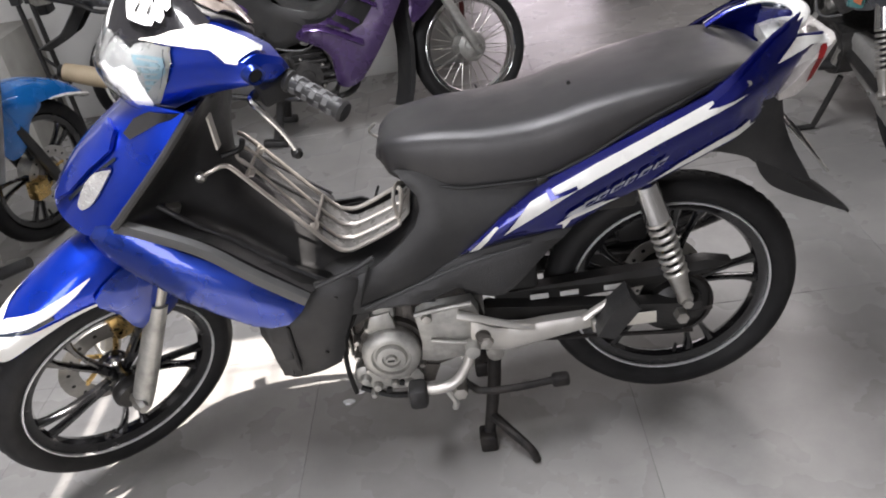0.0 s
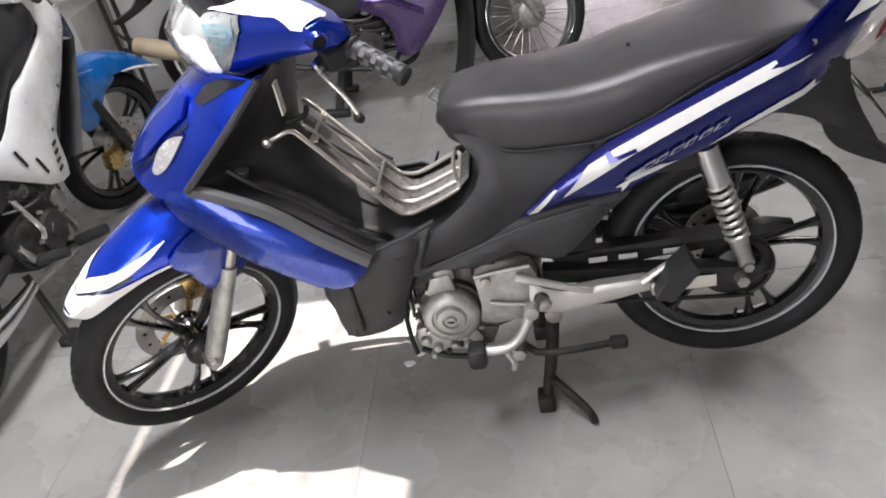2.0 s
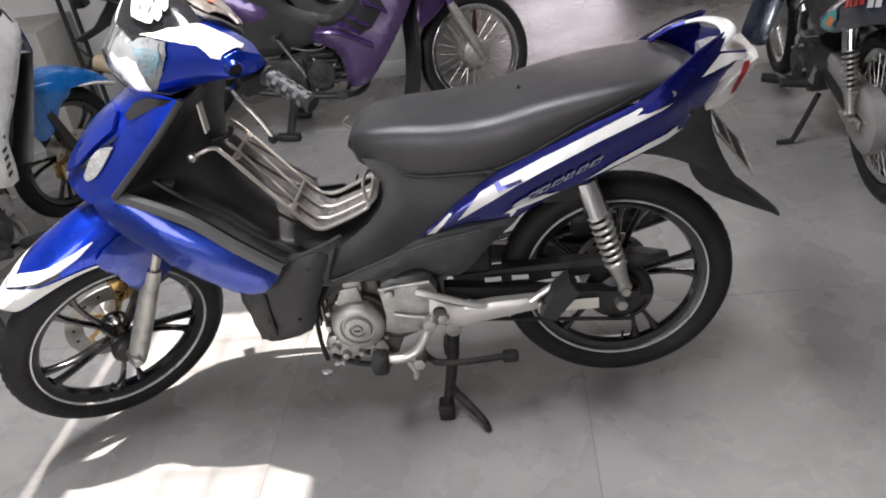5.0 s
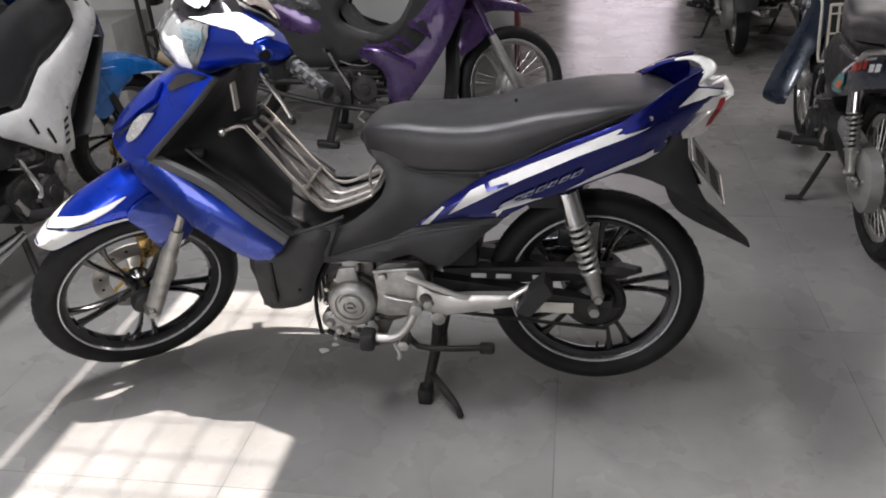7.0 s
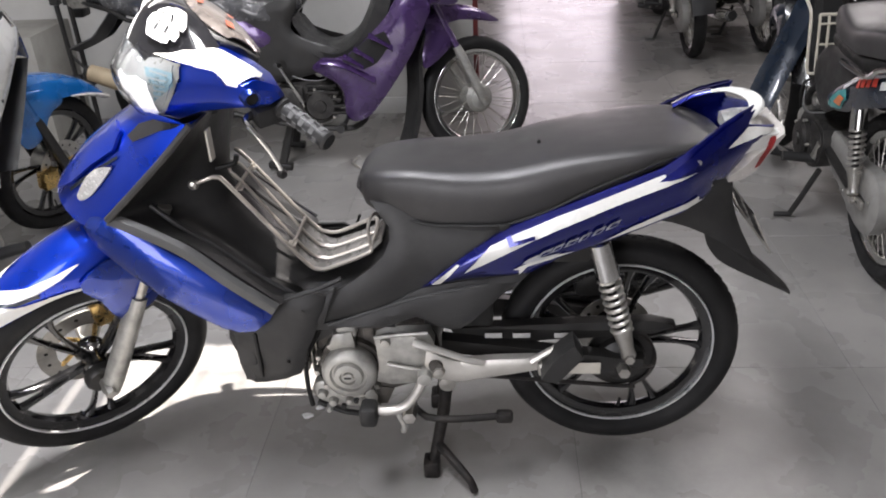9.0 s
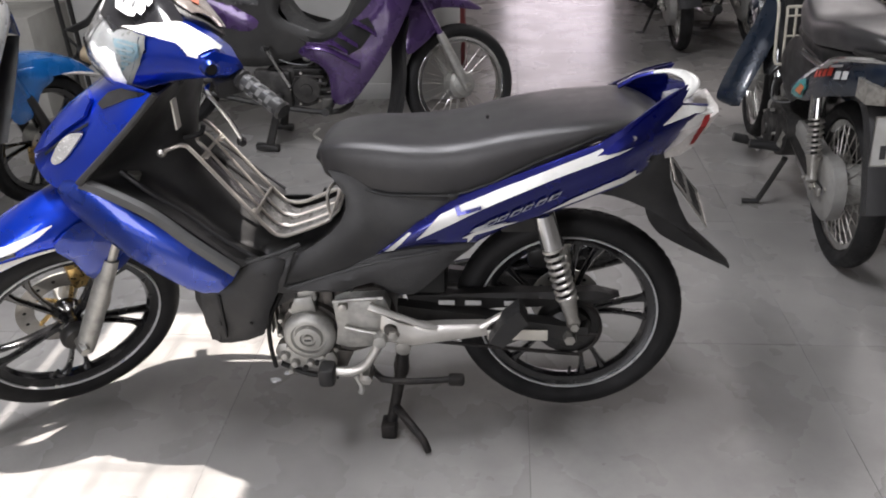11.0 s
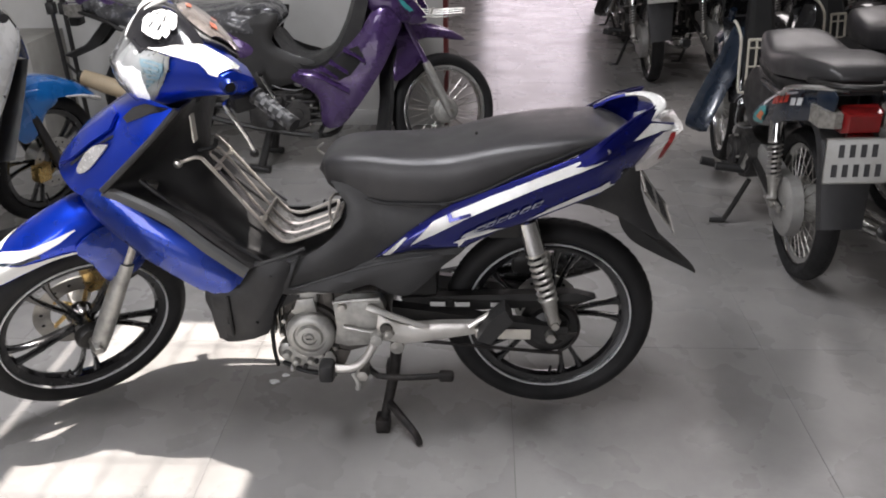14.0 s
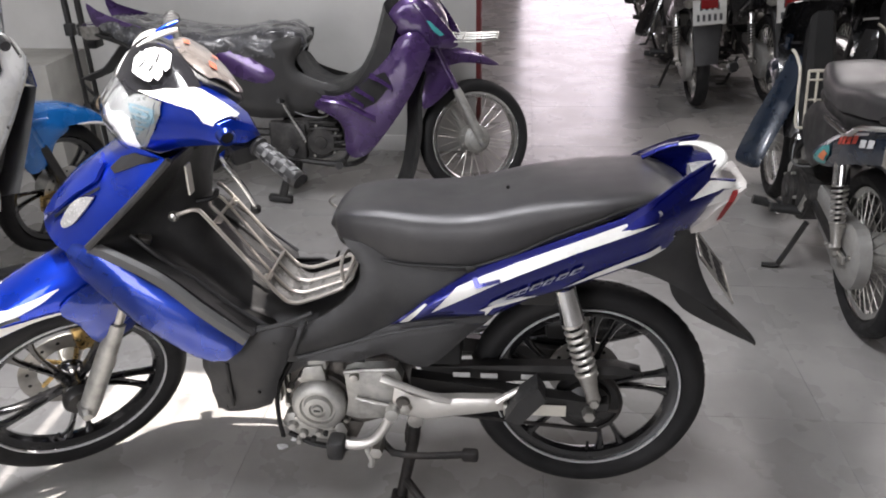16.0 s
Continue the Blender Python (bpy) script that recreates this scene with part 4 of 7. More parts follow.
    gs = loft(spline_rows([[(x - 0.008, y + 0.003, z - 0.012), (x + 0.003, y + 0.003, z + 0.003), (x + 0.008, y + 0.014, z + 0.009)] for x, y, z in spline(edge[3:], 4)], 2), False, False)
    both("grey_trim", thick(gs, 0.004), TRIM_GREY, bike, "grey trim along the leg shield")

    # inner shield and tunnel
    e = [(-0.875, 0.954), (-0.942, 0.886), (-1.010, 0.820), (-1.070, 0.762), (-1.000, 0.722), (-0.930, 0.690), (-0.845, 0.618), (-0.758, 0.545)]
    mcurve = [(-0.870, 0.955), (-0.905, 0.895), (-0.950, 0.825), (-0.975, 0.745), (-0.925, 0.675), (-0.870, 0.620), (-0.800, 0.555), (-0.715, 0.510)]
    ccurve = [(-0.850, 0.970), (-0.870, 0.900), (-0.890, 0.820), (-0.890, 0.740), (-0.840, 0.660), (-0.780, 0.605), (-0.710, 0.555), (-0.630, 0.525)]
    cols = []
    for y, c in ((-0.206, e), (-0.150, [(0.55 * a + 0.45 * b, 0.55 * p + 0.45 * q) for (a, p), (b, q) in zip(e, mcurve)]), (-0.095, mcurve), (-0.060, [(0.3 * a + 0.7 * b, 0.3 * p + 0.7 * q) for (a, p), (b, q) in zip(mcurve, ccurve)]), (0, ccurve)):
        cols.append(spline([(a, y, b) for a, b in c], 4))
    cols += [[(x, -y, z) for x, y, z in c] for c in reversed(cols[:-1])]
    inner_g = loft(spline_rows([list(r) for r in zip(*cols)], 3), False, False)
    inner = part("inner_shield", thick(inner_g, 0.005), BLACK_PLASTIC, bike, "black textured inner leg shield")
    for s in (-1, 1):
        # flat black skin paints the shade of a recess, no hollow is cut
        part("shield_recess", decal(inner_g, [(-0.840, s * 0.182), (-0.815, s * 0.130), (-0.770, s * 0.105), (-0.730, s * 0.100), (-0.735, s * 0.160), (-0.775, s * 0.192)], way=(0, 0, -1), origin=(0, 0, 1.5), u=(1, 0, 0), v=(0, 1, 0), lift=0.004, step=0.015), INK, inner, "black patch painted as recess shade")
    ridge_pts = [(0.5 * a + 0.5 * b + 0.004, 0.5 * p + 0.5 * q + 0.006) for (a, p), (b, q) in zip(e, mcurve)][3:]
    both("shield_ridge", tube([(x, -0.150, z) for x, z in ridge_pts], 0.006, 8, 4), GREY_PLASTIC, bike)
    part("head_cover", loft([[(x + dx, y, z) for x, z in ((-0.99, 0.90), (-0.86, 0.94), (-0.84, 1.0), (-0.96, 1.0))] for y, dx in ((-0.09, 0), (-0.05, -0.01), (0.05, -0.01), (0.09, 0))]), BLACK_PLASTIC, bike, "", None)
    part("paper_tag", box(-0.868, -0.864, -0.16, -0.135, 0.86, 0.925, 0.0), PAPER, bike, "faded pink and white paper tag")
    part("inner_hook", tube([(-0.90, -0.05, 0.80), (-0.86, -0.05, 0.81), (-0.85, -0.05, 0.83)], 0.006, 8), INK, bike)
    part("tunnel", loft([[(x, -w, zb), (x, -w, zt - 0.03), (x, -w * 0.6, zt), (x, w * 0.6, zt), (x, w, zt - 0.03), (x, w, zb)] for x, w, zb, zt in ((-0.98, 0.10, 0.50, 0.62), (-0.86, 0.12, 0.40, 0.585), (-0.76, 0.125, 0.36, 0.545), (-0.66, 0.12, 0.42, 0.535), (-0.60, 0.11, 0.44, 0.56), (-0.54, 0.10, 0.44, 0.63), (-0.50, 0.10, 0.44, 0.70))]), BLACK_PLASTIC, bike, "black centre tunnel")
    # small catch, low in the shield, beside the painted recess shade
    part("tunnel_catch", tube([(-0.86, -0.128, 0.53), (-0.83, -0.130, 0.545), (-0.80, -0.130, 0.535), (-0.81, -0.13, 0.525)], 0.005, 6), STEEL, bike)

    # black side covers and the finned lower covers
    cover_y = lambda x, z: -(0.150 + 0.030 * min(1, max(0, (-0.45 - x) / 0.25)) - 0.03 * max(0, z - 0.62) / 0.1)
    cov = sheet([(-0.262, 0.706), (-0.35, 0.715), (-0.45, 0.718), (-0.556, 0.745), (-0.520, 0.690), (-0.532, 0.632), (-0.60, 0.576), (-0.665, 0.546), (-0.775, 0.530), (-0.72, 0.455), (-0.60, 0.46), (-0.47, 0.47), (-0.35, 0.50), (-0.26, 0.56), (-0.20, 0.60), (-0.25, 0.66)], cover_y, 0.006, 0.03, 2)
    both("side_cover", cov, BLACK_PLASTIC, bike, "black textured side cover")
    fin = sheet([(-0.675, 0.478), (-0.60, 0.462), (-0.535, 0.460), (-0.47, 0.480), (-0.42, 0.452), (-0.373, 0.447), (-0.325, 0.487), (-0.275, 0.540), (-0.224, 0.586), (-0.30, 0.578), (-0.448, 0.556), (-0.52, 0.520), (-0.60, 0.492)], lambda x, z: cover_y(x, z) - 0.016, 0.012, 0.025, 2)
    both("lower_cover", fin, DOTTED, bike, "black dotted lower side cover")
    both("cover_crease", tube([(-0.66, -0.198, 0.486), (-0.57, -0.192, 0.515), (-0.45, -0.180, 0.548), (-0.31, -0.170, 0.572)], 0.0035, 6, 3), GREY_PLASTIC, bike)
    belly = sheet([(-0.892, 0.470), (-0.885, 0.400), (-0.876, 0.318), (-0.83, 0.306), (-0.745, 0.334), (-0.722, 0.40), (-0.690, 0.468), (-0.665, 0.545), (-0.71, 0.552), (-0.775, 0.545), (-0.80, 0.49)], lambda x, z: -(0.188 - 0.10 * max(0, 0.42 - z)), 0.008, 0.025, 2)
    bl = both("belly_cowl", belly, BLACK_PLASTIC, bike, "black belly cowl")
    for b_ob, s in zip(bl, (-1, 1)):
        for x, z in ((-0.765, 0.378), (-0.715, 0.515)):
            part("screw", lathe([(0.0, s * 0.004), (0.0045, s * 0.003), (0.0045, -s * 0.004)], (x, s * 0.187, z), 8), SATIN_BLACK, b_ob)
        part("belly_slot", box(-0.835, -0.826, s * 0.189 - 0.004, s * 0.189 + 0.004, 0.34, 0.46, 0.003), INK, b_ob)
        part("belly_face", box(-0.879, -0.838, s * 0.181 - 0.006, s * 0.181 + 0.006, 0.37, 0.48, 0.004), GREY_PLASTIC, b_ob)
    both("cover_seam", tube([(-0.672, -0.186, 0.484), (-0.655, -0.187, 0.53), (-0.637, -0.176, 0.572)], 0.0035, 6, 2), INK, bike)
    # added grey strip, its paler colour stands in for the lit edge
    part("cover_edge", tube([(-0.79, -0.184, 0.532), (-0.73, -0.184, 0.553), (-0.67, -0.180, 0.572), (-0.625, -0.172, 0.590)], 0.005, 6, 3), GREY_PLASTIC, bike)
    part("belly_front", loft([[(x, y, z) for x, z in ((-0.885, 0.47), (-0.872, 0.325), (-0.85, 0.325), (-0.86, 0.47))] for y in (-0.18, -0.06, 0.06, 0.18)]), BLACK_PLASTIC, bike)

    # seat
    zt = spline([(-0.592, 0.765), (-0.583, 0.783), (-0.550, 0.803), (-0.47, 0.813), (-0.36, 0.811), (-0.26, 0.820), (-0.16, 0.843), (-0.05, 0.859), (0.05, 0.867), (0.125, 0.866), (0.170, 0.852), (0.190, 0.838)], 4)
    def lerp(table, x):
        return float(np.interp(x, [a for a, _ in table], [b for _, b in table]))
    zbs = [(-0.592, 0.757), (-0.57, 0.730), (-0.51, 0.698), (-0.42, 0.684), (-0.27, 0.690), (-0.177, 0.728), (-0.086, 0.776), (0.04, 0.830), (0.112, 0.845), (0.20, 0.825)]
    ws = [(-0.585, 0.060), (-0.570, 0.085), (-0.53, 0.105), (-0.45, 0.122), (-0.33, 0.138), (-0.2, 0.146), (0.0, 0.146), (0.08, 0.135), (0.14, 0.112), (0.18, 0.08), (0.198, 0.05)]
    seat_g = loft([section(x, lerp(ws, x), lerp(zbs, x) - 0.005, z) for x, z in zt])
    seat = part("seat", seat_g, VINYL, bike, "long black vinyl seat", sharp=70)
    seam = []
    for x in np.linspace(-0.56, 0.10, 20):
        seam.append((x, -lerp(ws, x) * 1.035, lerp(zbs, x) + 0.010))
    part("seat_piping", tube(seam, 0.0035, 6, 2), INK, seat)
    for x, y, z in ((-0.20, -0.060, 0.852),):
        part("seat_stud", lathe([(0, -0.004), (0.004, -0.003), (0.004, 0.004)], (x, y, z), 8), INK, seat)
    part("seat_lug", tube([(-0.585, -0.03, 0.815), (-0.60, -0.03, 0.80), (-0.585, -0.03, 0.785)], 0.003, 6), STEEL, seat)
    part("seat_latch", box(-0.285, -0.262, -0.158, -0.146, 0.69, 0.706, 0.003), INK, bike)

    # tail
    tail_y = lambda x, z: -(0.158 + 0.013 * math.exp(-((z - 0.655 - 0.42 * (x + 0.27)) / 0.030) ** 2) + 0.006 * math.sin(6 * (x + 0.45)) - 0.46 * max(0, x - 0.09) - 0.55 * max(0, z - (0.70 + 0.42 * (x + 0.27)) - 0.06))
    tail_ol = [(-0.452, 0.558), (-0.366, 0.631), (-0.272, 0.696), (-0.170, 0.740), (-0.054, 0.788), (0.037, 0.824), (0.10, 0.866), (0.163, 0.904), (0.221, 0.928), (0.208, 0.902), (0.214, 0.890), (0.270, 0.882), (0.262, 0.868), (0.231, 0.847), (0.200, 0.801), (0.178, 0.782), (0.152, 0.783), (0.147, 0.761), (0.133, 0.747), (0.045, 0.708), (-0.045, 0.670), (-0.15, 0.632), (-0.224, 0.590), (-0.353, 0.579)]
    tg = sheet(tail_ol, tail_y, 0.007, 0.012, 1, 0.008, 0.018)
    tails = both("tail_panel", tg, BLUE_SHADED, bike, "blue tail panel with white stripes")
    stripes = {
        "upper_stripe": [(-0.432, 0.569), (-0.412, 0.571), (-0.367, 0.620), (-0.374, 0.620)],
        "white_stripe": [(-0.360, 0.601), (-0.303, 0.664), (-0.254, 0.690), (-0.170, 0.728), (-0.053, 0.777), (0.043, 0.817), (0.051, 0.805), (0.106, 0.821), (0.050, 0.796), (-0.052, 0.755), (-0.169, 0.702), (-0.217, 0.679), (-0.278, 0.645)],
        "lower_stripe": [(-0.287, 0.583), (-0.247, 0.586), (-0.226, 0.613), (-0.129, 0.646), (-0.168, 0.641), (-0.227, 0.621), (-0.254, 0.606)],
        "rear_stripe": [(-0.080, 0.664), (-0.015, 0.702), (0.060, 0.738), (0.122, 0.764), (0.147, 0.777), (0.157, 0.765), (0.151, 0.750), (0.139, 0.744), (0.139, 0.754), (0.073, 0.729), (-0.015, 0.692)],
    }
    for t_ob, s in zip(tails, (-1, 1)):
        tgt = tg if s < 0 else tg.mirrored()
        ray = dict(way=(0, -s, 0), origin=(0, s, 0))
        for n, ol in stripes.items():
            part(n, decal(tgt, ol, lift=0.0025, step=0.022, **ray), WHITE, t_ob, "white painted stripe")
        part("blue_notch", decal(tgt, [(-0.272, 0.690), (-0.263, 0.666), (-0.210, 0.684), (-0.212, 0.691), (-0.255, 0.677), (-0.262, 0.694)], lift=0.0045, **ray), BLUE_SHADED, t_ob)
        # raised emblem as plain slanted bars
        for i, wide_bar in enumerate((0.024, 0.020, 0.022, 0.018, 0.020, 0.022)):
            x0, z0 = -0.206 + i * 0.0275, 0.633 + i * 0.0128
            k = wide_bar
            part("emblem_bar", decal(tgt, [(x0, z0), (x0 + k, z0 + 0.46 * k), (x0 + k + 0.010, z0 + 0.46 * k + 0.017), (x0 + 0.010, z0 + 0.017)], lift=0.0035, **ray), SILVER_TRIM, t_ob, "chrome emblem bar")
            part("emblem_core", decal(tgt, [(x0 + 0.0065, z0 + 0.0060), (x0 + k - 0.001, z0 + 0.46 * k + 0.0025), (x0 + k + 0.0035, z0 + 0.46 * k + 0.0110), (x0 + 0.0110, z0 + 0.0140)], lift=0.0050, **ray), BLUE_SHADED, t_ob)
        part("emblem_swoosh", decal(tgt, [(-0.238, 0.620), (-0.226, 0.632), (-0.200, 0.645), (-0.206, 0.633), (-0.155, 0.648), (-0.185, 0.633)], lift=0.0035, **ray), SILVER_TRIM, t_ob)
        part("tail_spear", decal(tgt, [(0.031, 0.805), (0.043, 0.814), (0.103, 0.860), (0.163, 0.901), (0.218, 0.925), (0.204, 0.899), (0.171, 0.880), (0.128, 0.852), (0.062, 0.812)], lift=0.009, **ray), BLUE_SHADED, t_ob)
        part("tail_white", decal(tgt, [(0.166, 0.856), (0.190, 0.876), (0.208, 0.890), (0.267, 0.880), (0.258, 0.870), (0.235, 0.872), (0.190, 0.861)], lift=0.004, **ray), WHITE, t_ob)
        part("panel_bolt", lathe([(0, -0.006), (0.006, -0.005), (0.006, 0.004)], (0.105, s * 0.163, 0.842), 10), CHROME, t_ob)
    part("tail_top", loft([[(x, -w, z - 0.03), (x, -w * 0.97, z - 0.006), (x, -w * 0.8, z), (x, 0, z - dip), (x, w * 0.8, z), (x, w * 0.97, z - 0.006), (x, w, z - 0.03)] for x, w, z, dip in ((0.205, 0.104, 0.860, 0.02), (0.228, 0.098, 0.868, 0.02), (0.25, 0.092, 0.871, 0.02), (0.283, 0.076, 0.872, 0.015))]), WHITE, bike, "white tail cap")
    lampg = loft([[(x, -w, z0), (x - 0.004, -w * 1.05, (z0 + z1) / 2), (x, -w * 0.8, z1), (x, w * 0.8, z1), (x - 0.004, w * 1.05, (z0 + z1) / 2), (x, w, z0)] for x, w, z0, z1 in ((0.185, 0.105, 0.772, 0.80), (0.215, 0.104, 0.778, 0.835), (0.240, 0.096, 0.792, 0.868), (0.262, 0.090, 0.824, 0.866), (0.294, 0.078, 0.862, 0.874))])
    tl = part("tail_lamp", lampg, TAIL_CLEAR, bike, "clear tail lamp with red insert")
    for s in (-1, 1):
        part("red_insert", decal(lampg, [(0.232, 0.801), (0.244, 0.806), (0.264, 0.840), (0.284, 0.878), (0.278, 0.884), (0.256, 0.848), (0.240, 0.822)], way=(0, -s, 0), origin=(0, s, 0), lift=0.003), RED_LENS, tl, "red lamp insert")
    # grab rail
    rail = [(0.100, 0.088, 0.872), (0.140, 0.082, 0.896), (0.176, 0.070, 0.910), (0.205, 0.050, 0.919), (0.228, 0.020, 0.922), (0.240, -0.015, 0.920), (0.238, -0.046, 0.914), (0.222, -0.068, 0.904), (0.206, -0.082, 0.890), (0.196, -0.092, 0.872)]
    rr = part("grab_rail", tube(rail[2:], [0.008, 0.012, 0.016, 0.017, 0.015, 0.011, 0.008, 0.007], 12, 4, flat=0.42), WHITE, bike, "white grab rail with blue arms")
    part("rail_arm", tube(rail[:3], [0.012, 0.012, 0.011], 10, 4, flat=0.5), BLUE_SHADED, rr, "blue rail arm")
    # rear mudguard and plate
    mg = [(0.02, 0.735, 0.085), (0.10, 0.735, 0.088), (0.165, 0.722, 0.080), (0.195, 0.65, 0.072), (0.232, 0.600, 0.060), (0.270, 0.562, 0.052), (0.310, 0.526, 0.044), (0.350, 0.490, 0.036), (0.385, 0.457, 0.024)]
    secs = []
    for i, (x, z, w) in enumerate(spline(mg, 4)):
        d = 0.045 if x < 0.22 else max(0.006, 0.045 - 0.25 * (x - 0.22))
        secs.append([(x - d * 0.55, -w, z - d), (x - d * 0.15, -w, z - d * 0.2), (x, -w * 0.6, z), (x, w * 0.6, z), (x - d * 0.15, w, z - d * 0.2), (x - d * 0.55, w, z - d)])
    part("rear_mudguard", thick(loft(secs, False, False), 0.004), BLACK_PLASTIC, bike, "black plastic rear mudguard")
    under = sheet([(-0.12, 0.650), (0.0, 0.690), (0.10, 0.745), (0.165, 0.780), (0.195, 0.79), (0.205, 0.72), (0.232, 0.65), (0.268, 0.580), (0.236, 0.592), (0.191, 0.624), (0.12, 0.660), (0.052, 0.678), (-0.002, 0.666)], lambda x, z: -0.098, 0.006, 0.03, 2)
    both("tail_under_cover", under, BLACK_PLASTIC, bike)
    plate_bars(bike, Matrix.Translation((0.262, 0.0, 0.655)) @ Matrix.Rotation(radians(85), 4, "Z") @ Matrix.Rotation(radians(-37), 4, "X"), 0.185, 0.135)

    # rear suspension, swingarm, chain
    for s in (-1, 1):
        shock(bike, (-0.075, s * 0.128, 0.655), (0.008, s * 0.128, 0.354))
        part("swingarm", loft([[(x, s * 0.085, z - h), (x, s * 0.115, z - h * 0.8), (x, s * 0.115, z + h * 0.8), (x, s * 0.085, z + h)] for x, z, h in ((-0.42, 0.372, 0.022), (-0.20, 0.345, 0.020), (-0.02, 0.318, 0.024), (0.045, 0.312, 0.026))]), SATIN_BLACK, bike, "black swingarm")
        part("axle_nut", lathe([(0.0, -0.14), (0.014, -0.139), (0.016, -0.125), (0.016, -0.10)] if s < 0 else [(0.016, 0.10), (0.016, 0.125), (0.014, 0.139), (0, 0.14)], (0, 0, 0.310), 6), STEEL, bike)
    guard = sheet([(-0.40, 0.400), (-0.18, 0.412), (0.064, 0.420), (0.118, 0.406), (0.07, 0.386), (-0.1, 0.372), (-0.38, 0.362)], lambda x, z: -0.098, 0.03, 0.04, 1)
    cg = part("chain_guard", guard, SATIN_BLACK, bike, "black chain guard with oval slots")
    for x in (-0.30, -0.235, -0.14):
        part("guard_slot", box(x - 0.02, x + 0.02, -0.1005, -0.098, 0.384, 0.397, 0.001), PALE_SLOT, cg)
    part("swingarm_label", box(-0.140, -0.053, -0.1225, -0.1195, 0.298, 0.328, 0.001), PAPER, bike, "faded cream label")
    chain_loop(bike, (-0.42, 0.300), (0.0, 0.305), 0.036, 0.080, -0.072)
    part("sprocket", lathe([(0.03, -0.066), (0.082, -0.066), (0.082, -0.060), (0.03, -0.060)], (0, 0, 0.308), 36, True), SATIN_BLACK, bike, "oily rear sprocket")
    part("sprocket_hub", lathe([(0.0, -0.10), (0.034, -0.098), (0.055, -0.085), (0.058, -0.066), (0, -0.066)], (0, 0, 0.308), 24), SATIN_BLACK, bike)
    part("chain_adjuster", tube([(0.02, -0.112, 0.31), (0.07, -0.112, 0.312)], 0.004, 6, 1), RUST, bike)
    part("rear_caliper", box(-0.10, -0.03, 0.05, 0.10, 0.40, 0.46, 0.012), SATIN_BLACK, bike)
    part("rear_brake_hose", tube([(-0.065, 0.085, 0.455), (-0.02, 0.07, 0.49), (-0.05, 0.055, 0.56), (-0.12, 0.05, 0.62)], 0.005, 6), INK, bike, "rear brake hose")
    part("hose_union", lathe([(0, -0.008), (0.010, -0.006), (0.010, 0.006), (0, 0.008)], (-0.066, 0.082, 0.458), 10), STEEL, bike)
    part("muffler", tube([(-0.45, 0.16, 0.30), (-0.25, 0.165, 0.32), (0.0, 0.17, 0.36), (0.18, 0.172, 0.405)], [0.022, 0.042, 0.046, 0.04], 16, 3), GLOSS_BLACK, bike, "black muffler")
    part("exhaust_pipe", tube([(-0.70, 0.03, 0.30), (-0.74, 0.09, 0.24), (-0.66, 0.14, 0.20), (-0.45, 0.16, 0.29)], 0.016, 10), STEEL, bike)
    part("under_frame", tube([(-0.565, 0.0, 0.558), (-0.45, 0.0, 0.47), (-0.40, 0.0, 0.38)], 0.028, 10), SATIN_BLACK, bike)
    part("rear_inner_guard", loft([[(x, -0.07, z), (x, 0.07, z), (x + 0.02, 0.07, z + 0.02), (x + 0.02, -0.07, z + 0.02)] for x, z in ((-0.36, 0.42), (-0.31, 0.50), (-0.24, 0.57), (-0.18, 0.605))]), BLACK_PLASTIC, bike)
    part("battery_box", box(-0.46, -0.30, -0.11, 0.11, 0.42, 0.56, 0.01), INK, bike)
    part("frame_bracket", box(-0.17, -0.09, -0.13, -0.09, 0.60, 0.68, 0.006), SATIN_BLACK, bike)

    # engine
    eng = part("crankcase", loft([[(x, y, z) for x, z in spline([(-0.700, 0.40), (-0.62, 0.435), (-0.53, 0.425), (-0.45, 0.43), (-0.425, 0.36), (-0.44, 0.29), (-0.52, 0.25), (-0.62, 0.225), (-0.70, 0.24), (-0.715, 0.33)], 2, True)] for y in (-0.105, -0.09, 0.09, 0.105)]), OILY_ALU, bike, "oily dark crankcase")
    c = (-0.638, 0, 0.318)
    part("cover_flange", lathe([(0.0, -0.118), (0.076, -0.118), (0.078, -0.124), (0.078, -0.10), (0, -0.10)], c, 32), OILY_ALU, eng, "oily cover flange")
    part("clutch_cover", lathe([(0.062, -0.115), (0.067, -0.140), (0.064, -0.152), (0.054, -0.160), (0.044, -0.161), (0.041, -0.154), (0.036, -0.154), (0.032, -0.164), (0.020, -0.166), (0.018, -0.160), (0.013, -0.160), (0.011, -0.167), (0, -0.167)], c, 36), CAST_ALU, eng, "round engine cover")
    part("cover_slot", box(c[0] - 0.008, c[0] + 0.008, -0.1690, -0.1665, c[2] - 0.002, c[2] + 0.002, 0), INK, eng)
    for i in range(7):
        a = 2 * math.pi * (i + 0.4) / 11 + 1.9
        part("case_bolt", lathe([(0, -0.136), (0.006, -0.135), (0.009, -0.128), (0.010, -0.11)], (c[0] + 0.080 * math.cos(a), 0, c[2] + 0.077 * math.sin(a)), 8), STEEL, eng)
    part("sprocket_case", sheet([(-0.571, 0.412), (-0.545, 0.424), (-0.447, 0.430), (-0.434, 0.40), (-0.448, 0.335), (-0.47, 0.290), (-0.54, 0.284), (-0.574, 0.292), (-0.566, 0.34)], lambda x, z: -0.150, 0.035, 0.025, 1, 0.006, 0.010), CAST_ALU, eng, "dirty sprocket case")
    part("case_ridge", tube([(-0.570, -0.150, 0.420), (-0.52, -0.152, 0.429), (-0.447, -0.150, 0.433)], 0.006, 8, 2), CAST_ALU, eng)
    part("case_boss", lathe([(0, -0.160), (0.010, -0.159), (0.013, -0.148)], (-0.546, 0, 0.408), 10), STEEL, eng)
